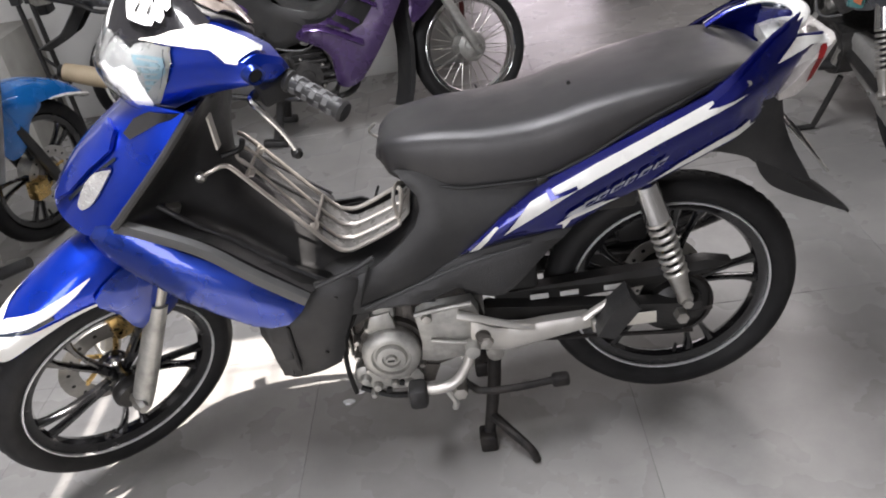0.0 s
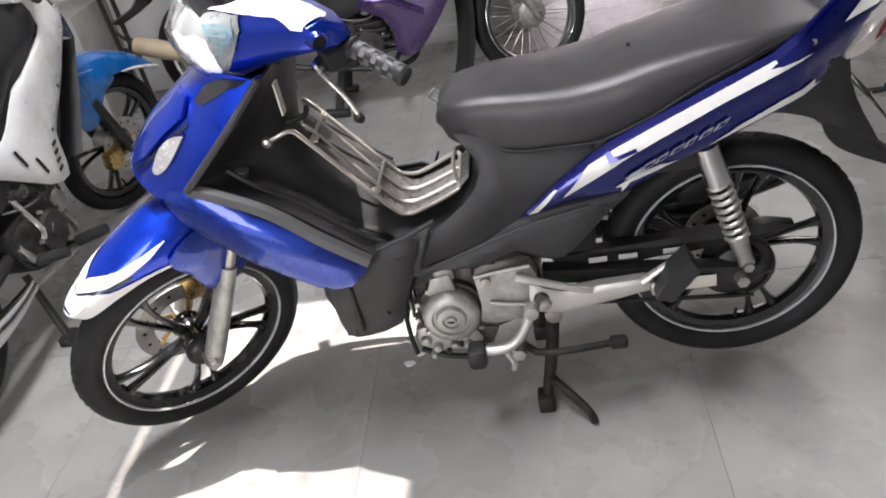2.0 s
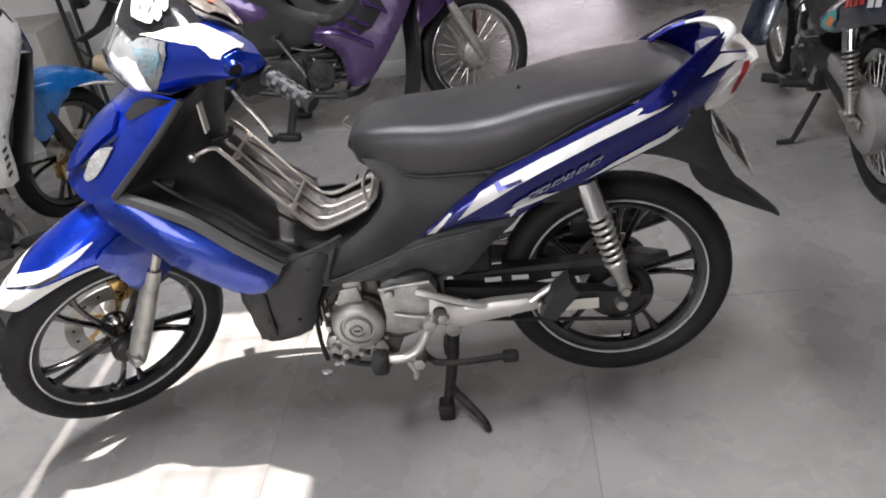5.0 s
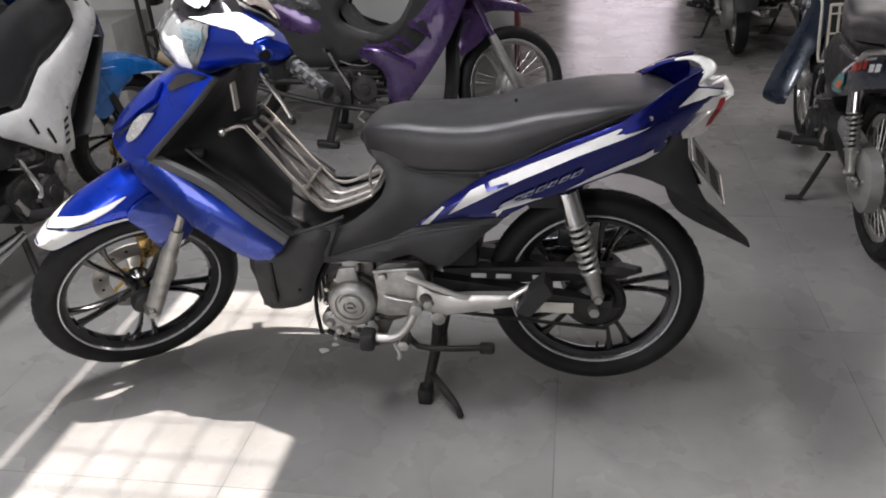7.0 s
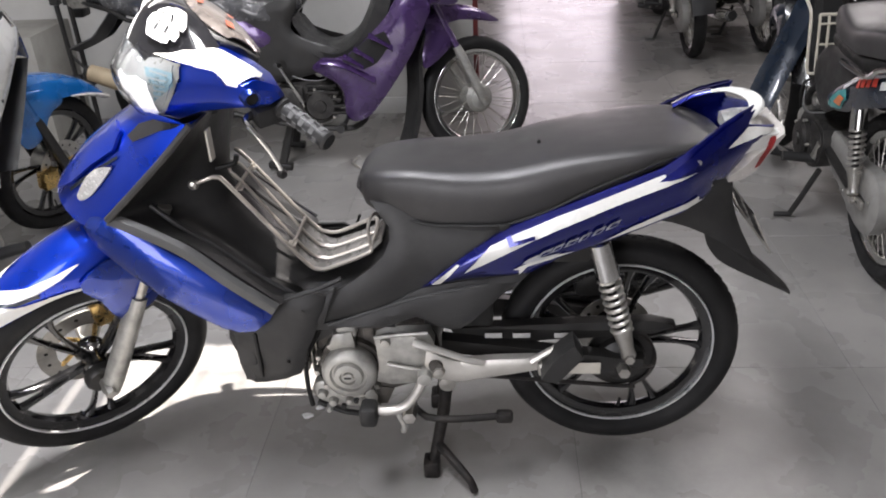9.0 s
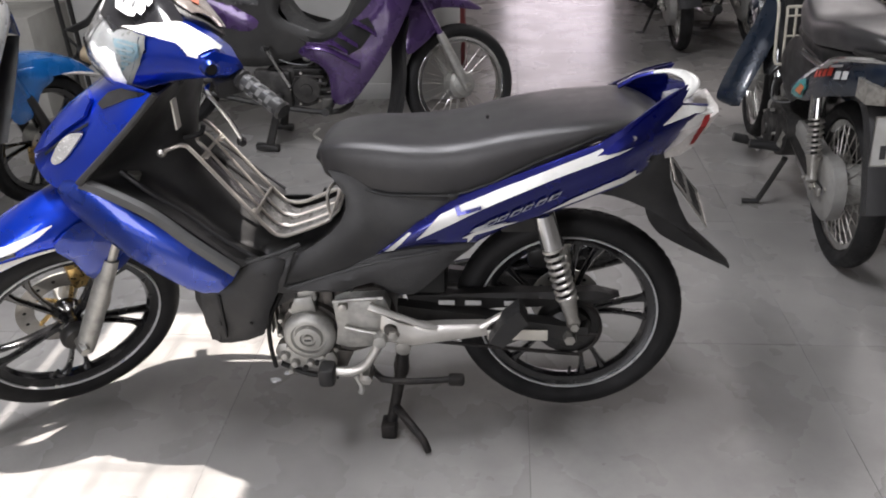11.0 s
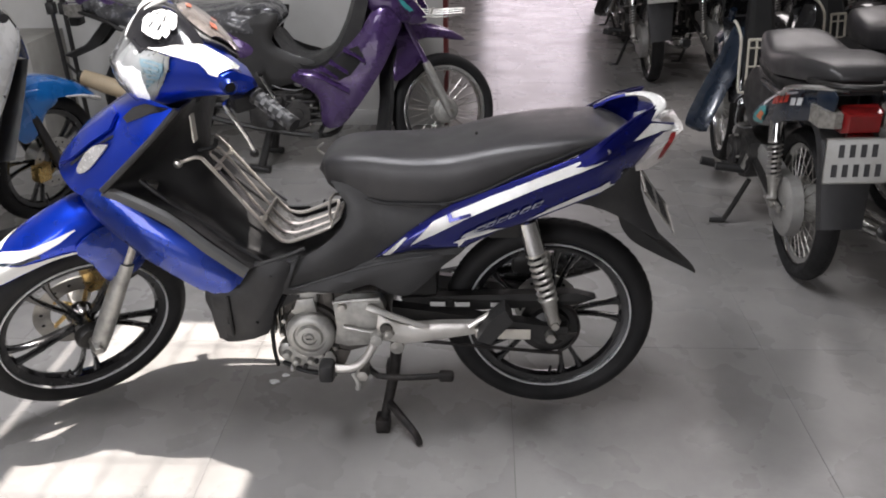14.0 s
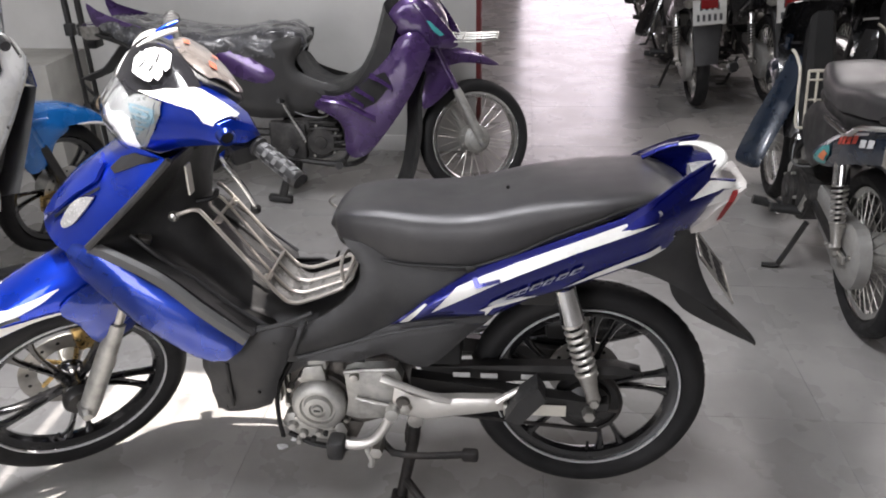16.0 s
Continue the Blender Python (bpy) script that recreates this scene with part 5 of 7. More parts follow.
    part("case_rod", tube([(-0.545, -0.156, 0.352), (-0.50, -0.158, 0.342), (-0.462, -0.158, 0.336)], 0.005, 8, 1), STEEL, eng)
    # starter gear housing above the cover
    part("upper_lug", sheet([(-0.676, 0.398), (-0.668, 0.418), (-0.625, 0.424), (-0.618, 0.380), (-0.655, 0.372), (-0.682, 0.376)], lambda x, z: -0.140, 0.04, 0.02, 1, 0.005, 0.01), CAST_ALU, eng)
    part("lug_top", box(-0.662, -0.615, -0.128, -0.07, 0.405, 0.438, 0.006), CAST_ALU, eng)
    part("top_plate", loft([[(x, y, z) for x, z in ((-0.690, 0.432), (-0.675, 0.450), (-0.590, 0.446), (-0.586, 0.436))] for y in (-0.13, -0.12, -0.04)]), CAST_ALU, eng, "engine top cover plate")
    part("top_clip", box(-0.60, -0.575, -0.125, -0.09, 0.395, 0.440, 0.005), OILY_ALU, eng)
    cyl = part("cylinder", loft([[(x, y, z) for y, z in ((-0.075, 0.30), (-0.075, 0.42), (0.075, 0.42), (0.075, 0.30))] for x in (-0.76, -0.69)]), OILY_ALU, eng, "finned cylinder")
    for i in range(6):
        part("cooling_fin", box(-0.765 + i * 0.013, -0.760 + i * 0.013, -0.09, 0.09, 0.285, 0.43, 0.001), CAST_ALU, cyl)
    part("cylinder_head", box(-0.82, -0.765, -0.08, 0.08, 0.29, 0.42, 0.012), OILY_ALU, eng)
    part("sump", loft([[(x, y, z) for x, z in ((-0.735, 0.250), (-0.60, 0.255), (-0.54, 0.245), (-0.56, 0.200), (-0.66, 0.195), (-0.735, 0.225))] for y in (-0.11, -0.09, 0.09, 0.11)]), OILY_ALU, eng, "grimy lower crankcase")
    part("sump_cover", sheet([(-0.735, 0.262), (-0.712, 0.276), (-0.655, 0.255), (-0.590, 0.250), (-0.585, 0.208), (-0.64, 0.200), (-0.705, 0.212), (-0.735, 0.235)], lambda x, z: -0.128, 0.03, 0.02, 2, 0.006, 0.012), CAST_ALU, eng, "grimy sump cover")
    for x, z, r in ((-0.712, 0.245, 0.013), (-0.688, 0.222, 0.012), (-0.648, 0.226, 0.010), (-0.615, 0.222, 0.012), (-0.700, 0.200, 0.008), (-0.585, 0.200, 0.010)):
        part("sump_bolt", lathe([(0, -0.142), (r * 0.7, -0.141), (r, -0.134), (r * 1.15, -0.12)], (x, 0, z), 10), CAST_ALU, eng)
    for x, z in ((-0.632, 0.224), (-0.665, 0.205)):
        part("sump_hole", lathe([(0, -0.1345), (0.007, -0.1345), (0.007, -0.12)], (x, 0, z), 10), INK, eng)
    part("oil_pipe", tube([(-0.73, -0.11, 0.205), (-0.66, -0.13, 0.19), (-0.58, -0.13, 0.182)], 0.007, 8), INK, eng)
    part("breather_hose", tube([(-0.70, -0.13, 0.43), (-0.735, -0.14, 0.36), (-0.742, -0.14, 0.28), (-0.74, -0.13, 0.21)], 0.006, 8), INK, bike)
    part("engine_wire", tube([(-0.70, -0.13, 0.44), (-0.62, -0.14, 0.455), (-0.52, -0.14, 0.45)], 0.007, 6), INK, bike)
    # gear pedal
    part("gear_pedal", tube([(-0.60, -0.185, 0.248), (-0.55, -0.185, 0.238), (-0.505, -0.18, 0.25), (-0.475, -0.175, 0.29), (-0.46, -0.165, 0.325)], [0.011, 0.012, 0.012, 0.011, 0.013], 10, 3), CLEAN_ALU, bike, "aluminium gear pedal")
    part("pedal_rubber", box(-0.612, -0.570, -0.220, -0.168, 0.212, 0.266, 0.012), BLACK_PLASTIC, bike, "black pedal rubber")
    part("pedal_boss", lathe([(0, -0.185), (0.016, -0.183), (0.018, -0.15)], (-0.458, 0, 0.325), 14), CAST_ALU, bike)
    # foot rest hanger
    hang = sheet([(-0.452, 0.392), (-0.419, 0.372), (-0.377, 0.358), (-0.30, 0.365), (-0.205, 0.368), (-0.195, 0.337), (-0.292, 0.318), (-0.379, 0.302), (-0.451, 0.314), (-0.458, 0.350)], lambda x, z: -0.165, 0.022, 0.02, 1, 0.007, 0.012)
    hb = part("footrest_hanger", hang, CLEAN_ALU, bike, "aluminium footrest hanger")
    part("hanger_arm", tube([(-0.480, -0.165, 0.417), (-0.45, -0.168, 0.408), (-0.418, -0.168, 0.395), (-0.347, -0.168, 0.368), (-0.32, -0.166, 0.362)], [0.012, 0.011, 0.010, 0.009, 0.007], 10, 3, flat=0.8), CLEAN_ALU, hb)
    part("hanger_tip", tube([(-0.215, -0.160, 0.362), (-0.175, -0.160, 0.390), (-0.138, -0.160, 0.414)], [0.010, 0.008, 0.006], 8, 2), CLEAN_ALU, hb)
    part("hanger_hole", lathe([(0, -0.1725), (0.014, -0.1725), (0.017, -0.165)], (-0.432, 0, 0.353), 16), OILY_ALU, hb)
    part("hanger_bolt", lathe([(0, -0.180), (0.013, -0.178), (0.015, -0.165)], (-0.425, 0, 0.340), 6), STEEL, hb)
    part("pillion_footrest", loft([[(x, y, z) for x, z in ((-0.195, 0.352), (-0.16, 0.340), (-0.105, 0.408), (-0.125, 0.442), (-0.165, 0.405))] for y in (-0.215, -0.20, -0.17, -0.155)]), BLACK_PLASTIC, bike, "black folded pillion footrest")
    part("peg_bracket", box(-0.20, -0.155, -0.175, -0.15, 0.33, 0.36, 0.006), STEEL, bike)
    # rider footrest bar and stands
    part("footrest_bar", tube([(-0.50, -0.12, 0.212), (-0.46, -0.17, 0.207), (-0.38, -0.175, 0.206), (-0.29, -0.165, 0.207)], 0.0085, 10, 2), RUST, bike, "rusty side stand folded back")
    part("bar_end", box(-0.297, -0.256, -0.178, -0.150, 0.192, 0.219, 0.008), RUST, bike)
    part("bar_bolt", lathe([(0, -0.185), (0.016, -0.183), (0.018, -0.13)], (-0.50, 0, 0.212), 6), STEEL, bike)
    part("bar_tab", tube([(-0.53, -0.15, 0.20), (-0.515, -0.16, 0.175), (-0.52, -0.16, 0.155)], 0.008, 8), CAST_ALU, bike)
    for s in (-1, 1):
        part("stand_leg", tube([(-0.415, s * 0.085, 0.26), (-0.425, s * 0.10, 0.17), (-0.448, s * 0.125, 0.06), (-0.455, s * 0.135, 0.022)], [0.017, 0.016, 0.014, 0.014], 10, 2), RUST, bike, "dark steel centre stand leg")
        part("stand_shoe", box(-0.478, -0.438, s * 0.135 - 0.025, s * 0.135 + 0.025, 0.0, 0.045, 0.006), RUST, bike)
    part("stand_cross", tube([(-0.42, -0.09, 0.20), (-0.42, 0.09, 0.20)], 0.013, 8, 1), RUST, bike)
    part("stand_tread", tube([(-0.44, -0.125, 0.085), (-0.40, -0.165, 0.062), (-0.362, -0.20, 0.038), (-0.350, -0.208, 0.008)], [0.012, 0.012, 0.010, 0.009], 8, 3), RUST, bike, "rusty stand foot lever")
    part("stand_pivot", lathe([(0, -0.12), (0.02, -0.118), (0.022, -0.08)], (-0.412, 0, 0.262), 10), STEEL, bike)

    # step-through luggage rack of bent wire
    rack = part("luggage_rack", tube([(-0.930, -0.112, 0.790), (-0.905, -0.112, 0.800), (-0.880, -0.106, 0.803), (-0.855, -0.102, 0.775), (-0.728, -0.100, 0.604), (-0.690, -0.100, 0.573), (-0.65, -0.098, 0.580), (-0.578, -0.092, 0.607), (-0.570, -0.07, 0.612), (-0.570, 0.035, 0.618), (-0.585, 0.058, 0.620), (-0.66, 0.060, 0.588), (-0.70, 0.060, 0.586), (-0.735, 0.060, 0.612), (-0.86, 0.055, 0.778), (-0.888, 0.052, 0.806)], 0.0049, 8, 3), WIRE, bike, "bent chrome wire luggage rack")
    part("rack_knob", lathe([(0, -0.011), (0.009, -0.008), (0.012, 0), (0.009, 0.008), (0, 0.011)], (-0.932, -0.112, 0.789), 12), STEEL, rack)
    for y in (-0.055, 0.002):
        part("rack_rod", tube([(-0.868, y, 0.792), (-0.845, y, 0.768), (-0.730, y, 0.606), (-0.690, y, 0.578), (-0.65, y, 0.584), (-0.573, y, 0.613)], 0.0039, 8, 3), WIRE, rack)
    part("rack_loop", tube([(-0.845, -0.055, 0.768), (-0.868, -0.055, 0.792), (-0.874, -0.027, 0.800), (-0.868, 0.002, 0.792), (-0.845, 0.002, 0.768)], 0.0039, 8, 3), WIRE, rack)
    for x, z in ((-0.850, 0.772), (-0.745, 0.632)):
        part("rack_bar", tube([(x, -0.10, z - 0.004), (x, 0.056, z - 0.004)], 0.004, 8, 1), WIRE, rack)
    for x, y, z in ((-0.846, -0.078, 0.766), (-0.846, 0.028, 0.766), (-0.748, -0.076, 0.626)):
        part("rack_tab", box(x - 0.010, x + 0.010, y - 0.014, y + 0.014, z - 0.002, z + 0.002, 0.001), WIRE, rack)
    plate = [[(x, y, z) for y in (-0.086, -0.05, 0.0, 0.04, 0.062)] for x, z in spline([(-0.748, 0.622), (-0.728, 0.594), (-0.690, 0.566), (-0.65, 0.573), (-0.585, 0.598), (-0.545, 0.632)], 4)]
    part("rack_plate", thick(loft(plate, False, False), 0.002), RACK_PLATE, rack, "pale satin plate under the rack bars")
    part("rack_stay", tube([(-0.572, -0.07, 0.612), (-0.575, -0.07, 0.66), (-0.565, -0.04, 0.68), (-0.545, 0.0, 0.66)], 0.004, 8, 2), WIRE, rack)
    return bike


main_bike()




# scraps on the floor under the engine
def scrap(x, y, r, turn):
    ol = [(math.cos(a) * r * (1 + 0.35 * math.sin(3 * a + turn)), math.sin(a) * r * 0.7) for a in np.linspace(0, 2 * math.pi, 11)[:-1]]
    g = Geo().add([(x + a, y + b, 0.001) for a, b in ol] + [(x + a * 0.8, y + b * 0.8, 0.006) for a, b in ol], [[i, (i + 1) % 10, 10 + (i + 1) % 10, 10 + i] for i in range(10)] + [list(range(10, 20))])
    tagged(part("paper_scrap", g, STICKER), "small white paper scrap on the floor", "scrap", "scraps under the engine")


scrap(-0.822, 0.075, 0.016, 0.3)
scrap(-0.795, 0.110, 0.011, 1.7)
# ---- the other motorbikes ----
def lengthen(bike, extra, lift):
    """Draw the rear half of a bike out by extra, its rear wheel raised by lift off the floor."""
    for ob in bike.children_recursive:
        kind = ob.name.split(".")[0]
        if kind in ("tyre", "rim", "hub"):
            if ob.matrix_basis.translation.x > -0.3:
                ob.matrix_basis = Matrix.Translation((extra, 0, lift)) @ ob.matrix_basis
            continue
        if ob.parent.name.split(".")[0] in ("tyre", "rim", "hub") or kind in ("muffler", "exhaust_tip", "exhaust_pipe", "kick_lever", "kick_pedal"):
            continue
        for v in ob.data.vertices:
            k = max(0.0, min(1.0, (v.co.x + 0.36) / 0.36))
            v.co.x += extra * k
            v.co.z += lift * k * max(0.0, min(1.0, (0.62 - v.co.z) / 0.2))


def underbone(m, label, body, shield, fender, tail, style="spoke", steer=0.0, wheelbase=1.25, wrapped=False, rack="", plate=True,
              side_stand=True, muffler=None, disc=0, group="motorbikes standing in the shop", slits=False, tail_marks=False, mid_rack=False, beak=False, low_shield=True, muffler_path=None, apron=None, fork=None, guard=(165, 40), narrow_top=False, tail_length=0.0, plate_z=0.585):
    """An underbone motorbike, front towards -x, rear axle over the origin; laid by m."""
    bike = thing("motorbike", label, "motorbike", group, m)
    ax = -wheelbase
    foot = (ax + 0.075, 0, 0.28)
    T = steering(foot, steer)
    axle = Vector((ax, 0, 0.281))
    wheel(bike, T @ Matrix.Translation(axle), 0.281, 0.070, style, disc=disc, stripe=False)
    wheel(bike, Matrix.Translation((0, 0, 0.283)), 0.283, 0.080, style, stripe=False)
    up = Vector((0.438, 0, 0.899))
    for y in (-0.078, 0.078):
        a = axle + Vector((0, y, 0))
        part("fork_slider", tube([(a - up * 0.03)[:], (a + up * 0.02)[:], (a + up * 0.24)[:], (a + up * 0.27)[:]], [0.020, 0.022, 0.021, 0.018], 12, 1), fork or CAST_ALU, bike, "fork slider", T)
        part("fork_tube", tube([(a + up * 0.25)[:], (a + up * 0.58)[:]], 0.015, 10, 1), body, bike, "", T)
    part("front_brake_drum", lathe([(0.0, -0.055), (0.062, -0.052), (0.066, -0.03), (0.066, 0.03), (0.05, 0.05), (0.0, 0.055)], axle, 28), CAST_ALU, bike, "", T)
    if disc:
        part("brake_caliper", box(ax + 0.055, ax + 0.125, 0.040, 0.095, 0.225, 0.300, 0.012), BRASS, bike, "gold front brake caliper", T)
    part("front_axle", lathe([(0, -0.105), (0.011, -0.105), (0.012, -0.09), (0.012, 0.09), (0.011, 0.105), (0, 0.105)], axle, 6), STEEL, bike, "", T)
    # front mudguard
    secs = []
    for i in range(15):
        t = i / 14
        a = radians(guard[0] + (guard[1] - guard[0]) * t)
        r = 0.318 + 0.055 * math.sin(math.pi * min(1, t * 1.3)) ** 2 + (0.05 * (0.18 - t) / 0.18 if t < 0.18 else 0)
        w = 0.02 + 0.055 * math.sin(math.pi * min(0.5, t * 1.1 + 0.04)) + 0.004
        c, d = Vector((ax + r * math.cos(a), 0, 0.281 + r * math.sin(a))), Vector((-math.cos(a), 0, -math.sin(a)))
        secs.append([(c + d * (0.055 * q) + Vector((0, w * p, 0)))[:] for p, q in ((-1, 1), (-1, 0.5), (-0.75, 0.12), (-0.35, 0), (0, -0.08), (0.35, 0), (0.75, 0.12), (1, 0.5), (1, 1))])
    if beak:
        secs = []
        for x, z, w, d in spline([(-0.96, 0.69, 0.085, 0.10), (-1.06, 0.715, 0.085, 0.09), (-1.16, 0.710, 0.075, 0.07), (-1.26, 0.680, 0.055, 0.045), (-1.34, 0.640, 0.025, 0.02), (-1.365, 0.625, 0.008, 0.006)], 4):
            secs.append([(x, w * p, z - d * q) for p, q in ((-1, 1), (-0.98, 0.5), (-0.75, 0.15), (-0.35, 0.02), (0, 0), (0.35, 0.02), (0.75, 0.15), (0.98, 0.5), (1, 1))])
        flap = [[(x, y, z) for y in (-0.075, -0.025, 0.025, 0.075)] for x, z in spline([(-0.98, 0.60), (-0.94, 0.48), (-0.93, 0.35), (-0.90, 0.20), (-0.86, 0.10)], 4)]
        part("mud_flap", thick(loft(flap, False, False), 0.02), BLACK_PLASTIC, bike, "black front mud flap", T)
    if fender is SKY_BLUE:
        secs = []
        for x, z, w, d in spline([(-1.55, 0.500, 0.012, 0.010), (-1.53, 0.520, 0.030, 0.025), (-1.44, 0.585, 0.055, 0.050), (-1.32, 0.640, 0.072, 0.075), (-1.20, 0.665, 0.080, 0.090), (-1.10, 0.655, 0.080, 0.080), (-1.02, 0.600, 0.070, 0.060)], 4):
            secs.append([(x, w * p, z - d * q) for p, q in ((-1, 1), (-0.98, 0.5), (-0.75, 0.15), (-0.35, 0.02), (0, 0), (0.35, 0.02), (0.75, 0.15), (0.98, 0.5), (1, 1))])
    fg = part("front_mudguard", thick(loft(secs, False, False), 0.004), fender, bike, "", T)
    if fender is SKY_BLUE:
        both("white_edge", tube([q[8] for q in secs[0:15:3]], [0.012, 0.022, 0.020, 0.014, 0.006], 8, 3, flat=0.5), WHITE, fg, "white painted edge", T)
    both("mudguard_flank", sheet([(-1.03, 0.69), (-1.065, 0.62), (-1.10, 0.56), (-1.05, 0.50), (-0.945, 0.44), (-0.945, 0.53), (-0.985, 0.63)] if beak else [(-1.05, 0.63), (-1.22, 0.62), (-1.27, 0.56), (-1.20, 0.52), (-1.16, 0.44), (-1.08, 0.42), (-1.04, 0.50)] if fender is SKY_BLUE else [(ax + 0.02, 0.60), (ax + 0.12, 0.62), (ax + 0.21, 0.56), (ax + 0.215, 0.42), (ax + 0.17, 0.36), (ax + 0.11, 0.44), (ax + 0.06, 0.52)], lambda x, z: -0.088, 0.005), fender, fg, "", T)
    # leg shields
    ol = [(-0.845, 0.90), (-0.93, 0.945), (-1.00, 0.90), (-1.045, 0.76), (-0.955, 0.62), (-0.81, 0.42), (-0.66, 0.215), (-0.585, 0.175), (-0.535, 0.21), (-0.525, 0.30), (-0.55, 0.395), (-0.43, 0.435), (-0.325, 0.465), (-0.33, 0.495), (-0.47, 0.50), (-0.60, 0.515), (-0.69, 0.60), (-0.78, 0.76)]
    if not low_shield:
        ol = [(-0.86, 0.985), (-0.95, 0.96), (-1.02, 0.90), (-1.035, 0.848), (-0.934, 0.782), (-0.859, 0.714), (-0.779, 0.649), (-0.697, 0.590), (-0.672, 0.545), (-0.652, 0.430), (-0.56, 0.444), (-0.515, 0.470), (-0.40, 0.55), (-0.33, 0.60), (-0.36, 0.655), (-0.454, 0.653), (-0.513, 0.705), (-0.572, 0.758), (-0.653, 0.777), (-0.768, 0.82), (-0.855, 0.865), (-0.85, 0.93)]
    elif narrow_top:
        ol = [(-0.80, 0.76), (-0.88, 0.81), (-0.97, 0.80), (-1.02, 0.70), (-0.97, 0.56), (-0.92, 0.42), (-0.86, 0.32), (-0.79, 0.33), (-0.76, 0.42), (-0.76, 0.55), (-0.77, 0.68)]
    elif slits:
        ol = [(-0.50, 0.494), (-0.536, 0.530), (-0.662, 0.552), (-0.771, 0.640), (-0.851, 0.720), (-0.90, 0.80), (-0.98, 0.82), (-1.035, 0.75), (-1.015, 0.690), (-0.954, 0.564), (-0.878, 0.445), (-0.808, 0.35), (-0.745, 0.275), (-0.695, 0.248), (-0.650, 0.250), (-0.630, 0.285), (-0.631, 0.388), (-0.590, 0.440), (-0.537, 0.468)]
    sy = lambda x, z: -(0.185 + 0.02 * math.sin(3.2 * (z - 0.2)) - 0.30 * max(0, -0.96 - x) - 0.10 * max(0, z - 0.85) - 0.22 * max(0, x + 0.55))
    if narrow_top:
        sy = lambda x, z: -(0.20 - 0.26 * max(0, z - 0.45) - 0.25 * max(0, -0.96 - x))
    sg = sheet(ol, sy, 0.006, 0.03, 2)
    if narrow_top:
        rows = []
        for lo, li, yo, yi, z in spline([(-0.93, -0.86, 0.075, -0.03, 0.74), (-0.90, -0.83, 0.135, 0.045, 0.62), (-0.87, -0.79, 0.210, 0.120, 0.48), (-0.825, -0.74, 0.272, 0.190, 0.355), (-0.815, -0.745, 0.262, 0.205, 0.325)], 4):
            rows.append([(lo, -yo, z), (lo * 0.75 + li * 0.25 + 0.022, -(yo * 0.72 + yi * 0.28), z), (lo * 0.4 + li * 0.6 + 0.026, -(yo * 0.4 + yi * 0.6), z), (li, -yi, z)])
        shields = both("leg_shield", thick(loft(rows, False, False), 0.012), shield, bike, "curved leg shield")
    else:
        shields = both("leg_shield", sg, shield, bike)
    fw = 0.11 if narrow_top else 0.178
    part("front_panel", thick(loft([spline([(-1.04 - f, y, 0.76), (-1.02 - f, y, 0.86), (-0.965 - f, y, 0.94)], 4) for y, f in ((-fw, 0.0), (-fw * 0.73, 0.04), (-fw * 0.34, 0.065), (0, 0.07), (fw * 0.34, 0.065), (fw * 0.73, 0.04), (fw, 0.0))], False, False), 0.005), apron or shield, bike)
    part("front_apron", thick(loft([spline([(-1.035, y, 0.76), (-0.95 + f, y * 0.95, 0.62), (-0.81 + f, y * 0.9, 0.43)], 4) for y, f in ((-fw, 0.0), (-fw * 0.56, 0.045), (0, 0.06), (fw * 0.56, 0.045), (fw, 0.0))], False, False), 0.005), (BLACK_PLASTIC if not low_shield else apron or shield), bike)
    if not low_shield:
        both("inner_panel", sheet([(-0.86, 0.945), (-0.86, 0.87), (-0.76, 0.828), (-0.60, 0.785), (-0.50, 0.71), (-0.44, 0.67), (-0.28, 0.72), (-0.42, 0.90), (-0.62, 0.99)], lambda x, z: sy(x, z) + 0.012, 0.006), BLACK_PLASTIC, bike, "black textured inner panel")
        for s_ob, s in zip(shields, (-1, 1)):
            tgt = sg if s < 0 else sg.mirrored()
            ray = dict(way=(0, -s, 0), origin=(0, s, 0))
            for k in range(4):
                x0, z0 = -0.632 + 0.006 * k, 0.566 - 0.026 * k
                part("vent_slot", decal(tgt, [(x0, z0), (x0 + 0.030, z0 - 0.006), (x0 + 0.030, z0 - 0.018), (x0, z0 - 0.012)], lift=0.003, **ray), INK, s_ob)
            part("vent_slot", decal(tgt, [(-0.519, 0.560), (-0.508, 0.556), (-0.530, 0.492), (-0.541, 0.498)], lift=0.003, **ray), INK, s_ob)
            part("vent_slot", decal(tgt, [(-0.457, 0.616), (-0.446, 0.610), (-0.469, 0.548), (-0.478, 0.554)], lift=0.003, **ray), INK, s_ob)
            for x, z in ((-0.98, 0.854), (-0.765, 0.690), (-0.637, 0.595)):
                part("shield_bolt", decal(tgt, [(x + 0.007 * math.cos(q), z + 0.007 * math.sin(q)) for q in np.linspace(0, 6.28, 9)[:-1]], lift=0.005, **ray), INK, s_ob)
            part("white_groove", decal(tgt, [(-0.98, 0.89), (-0.84, 0.745), (-0.68, 0.635), (-0.685, 0.628), (-0.85, 0.735), (-0.99, 0.88)], lift=0.003, **ray), STRIPE, s_ob)
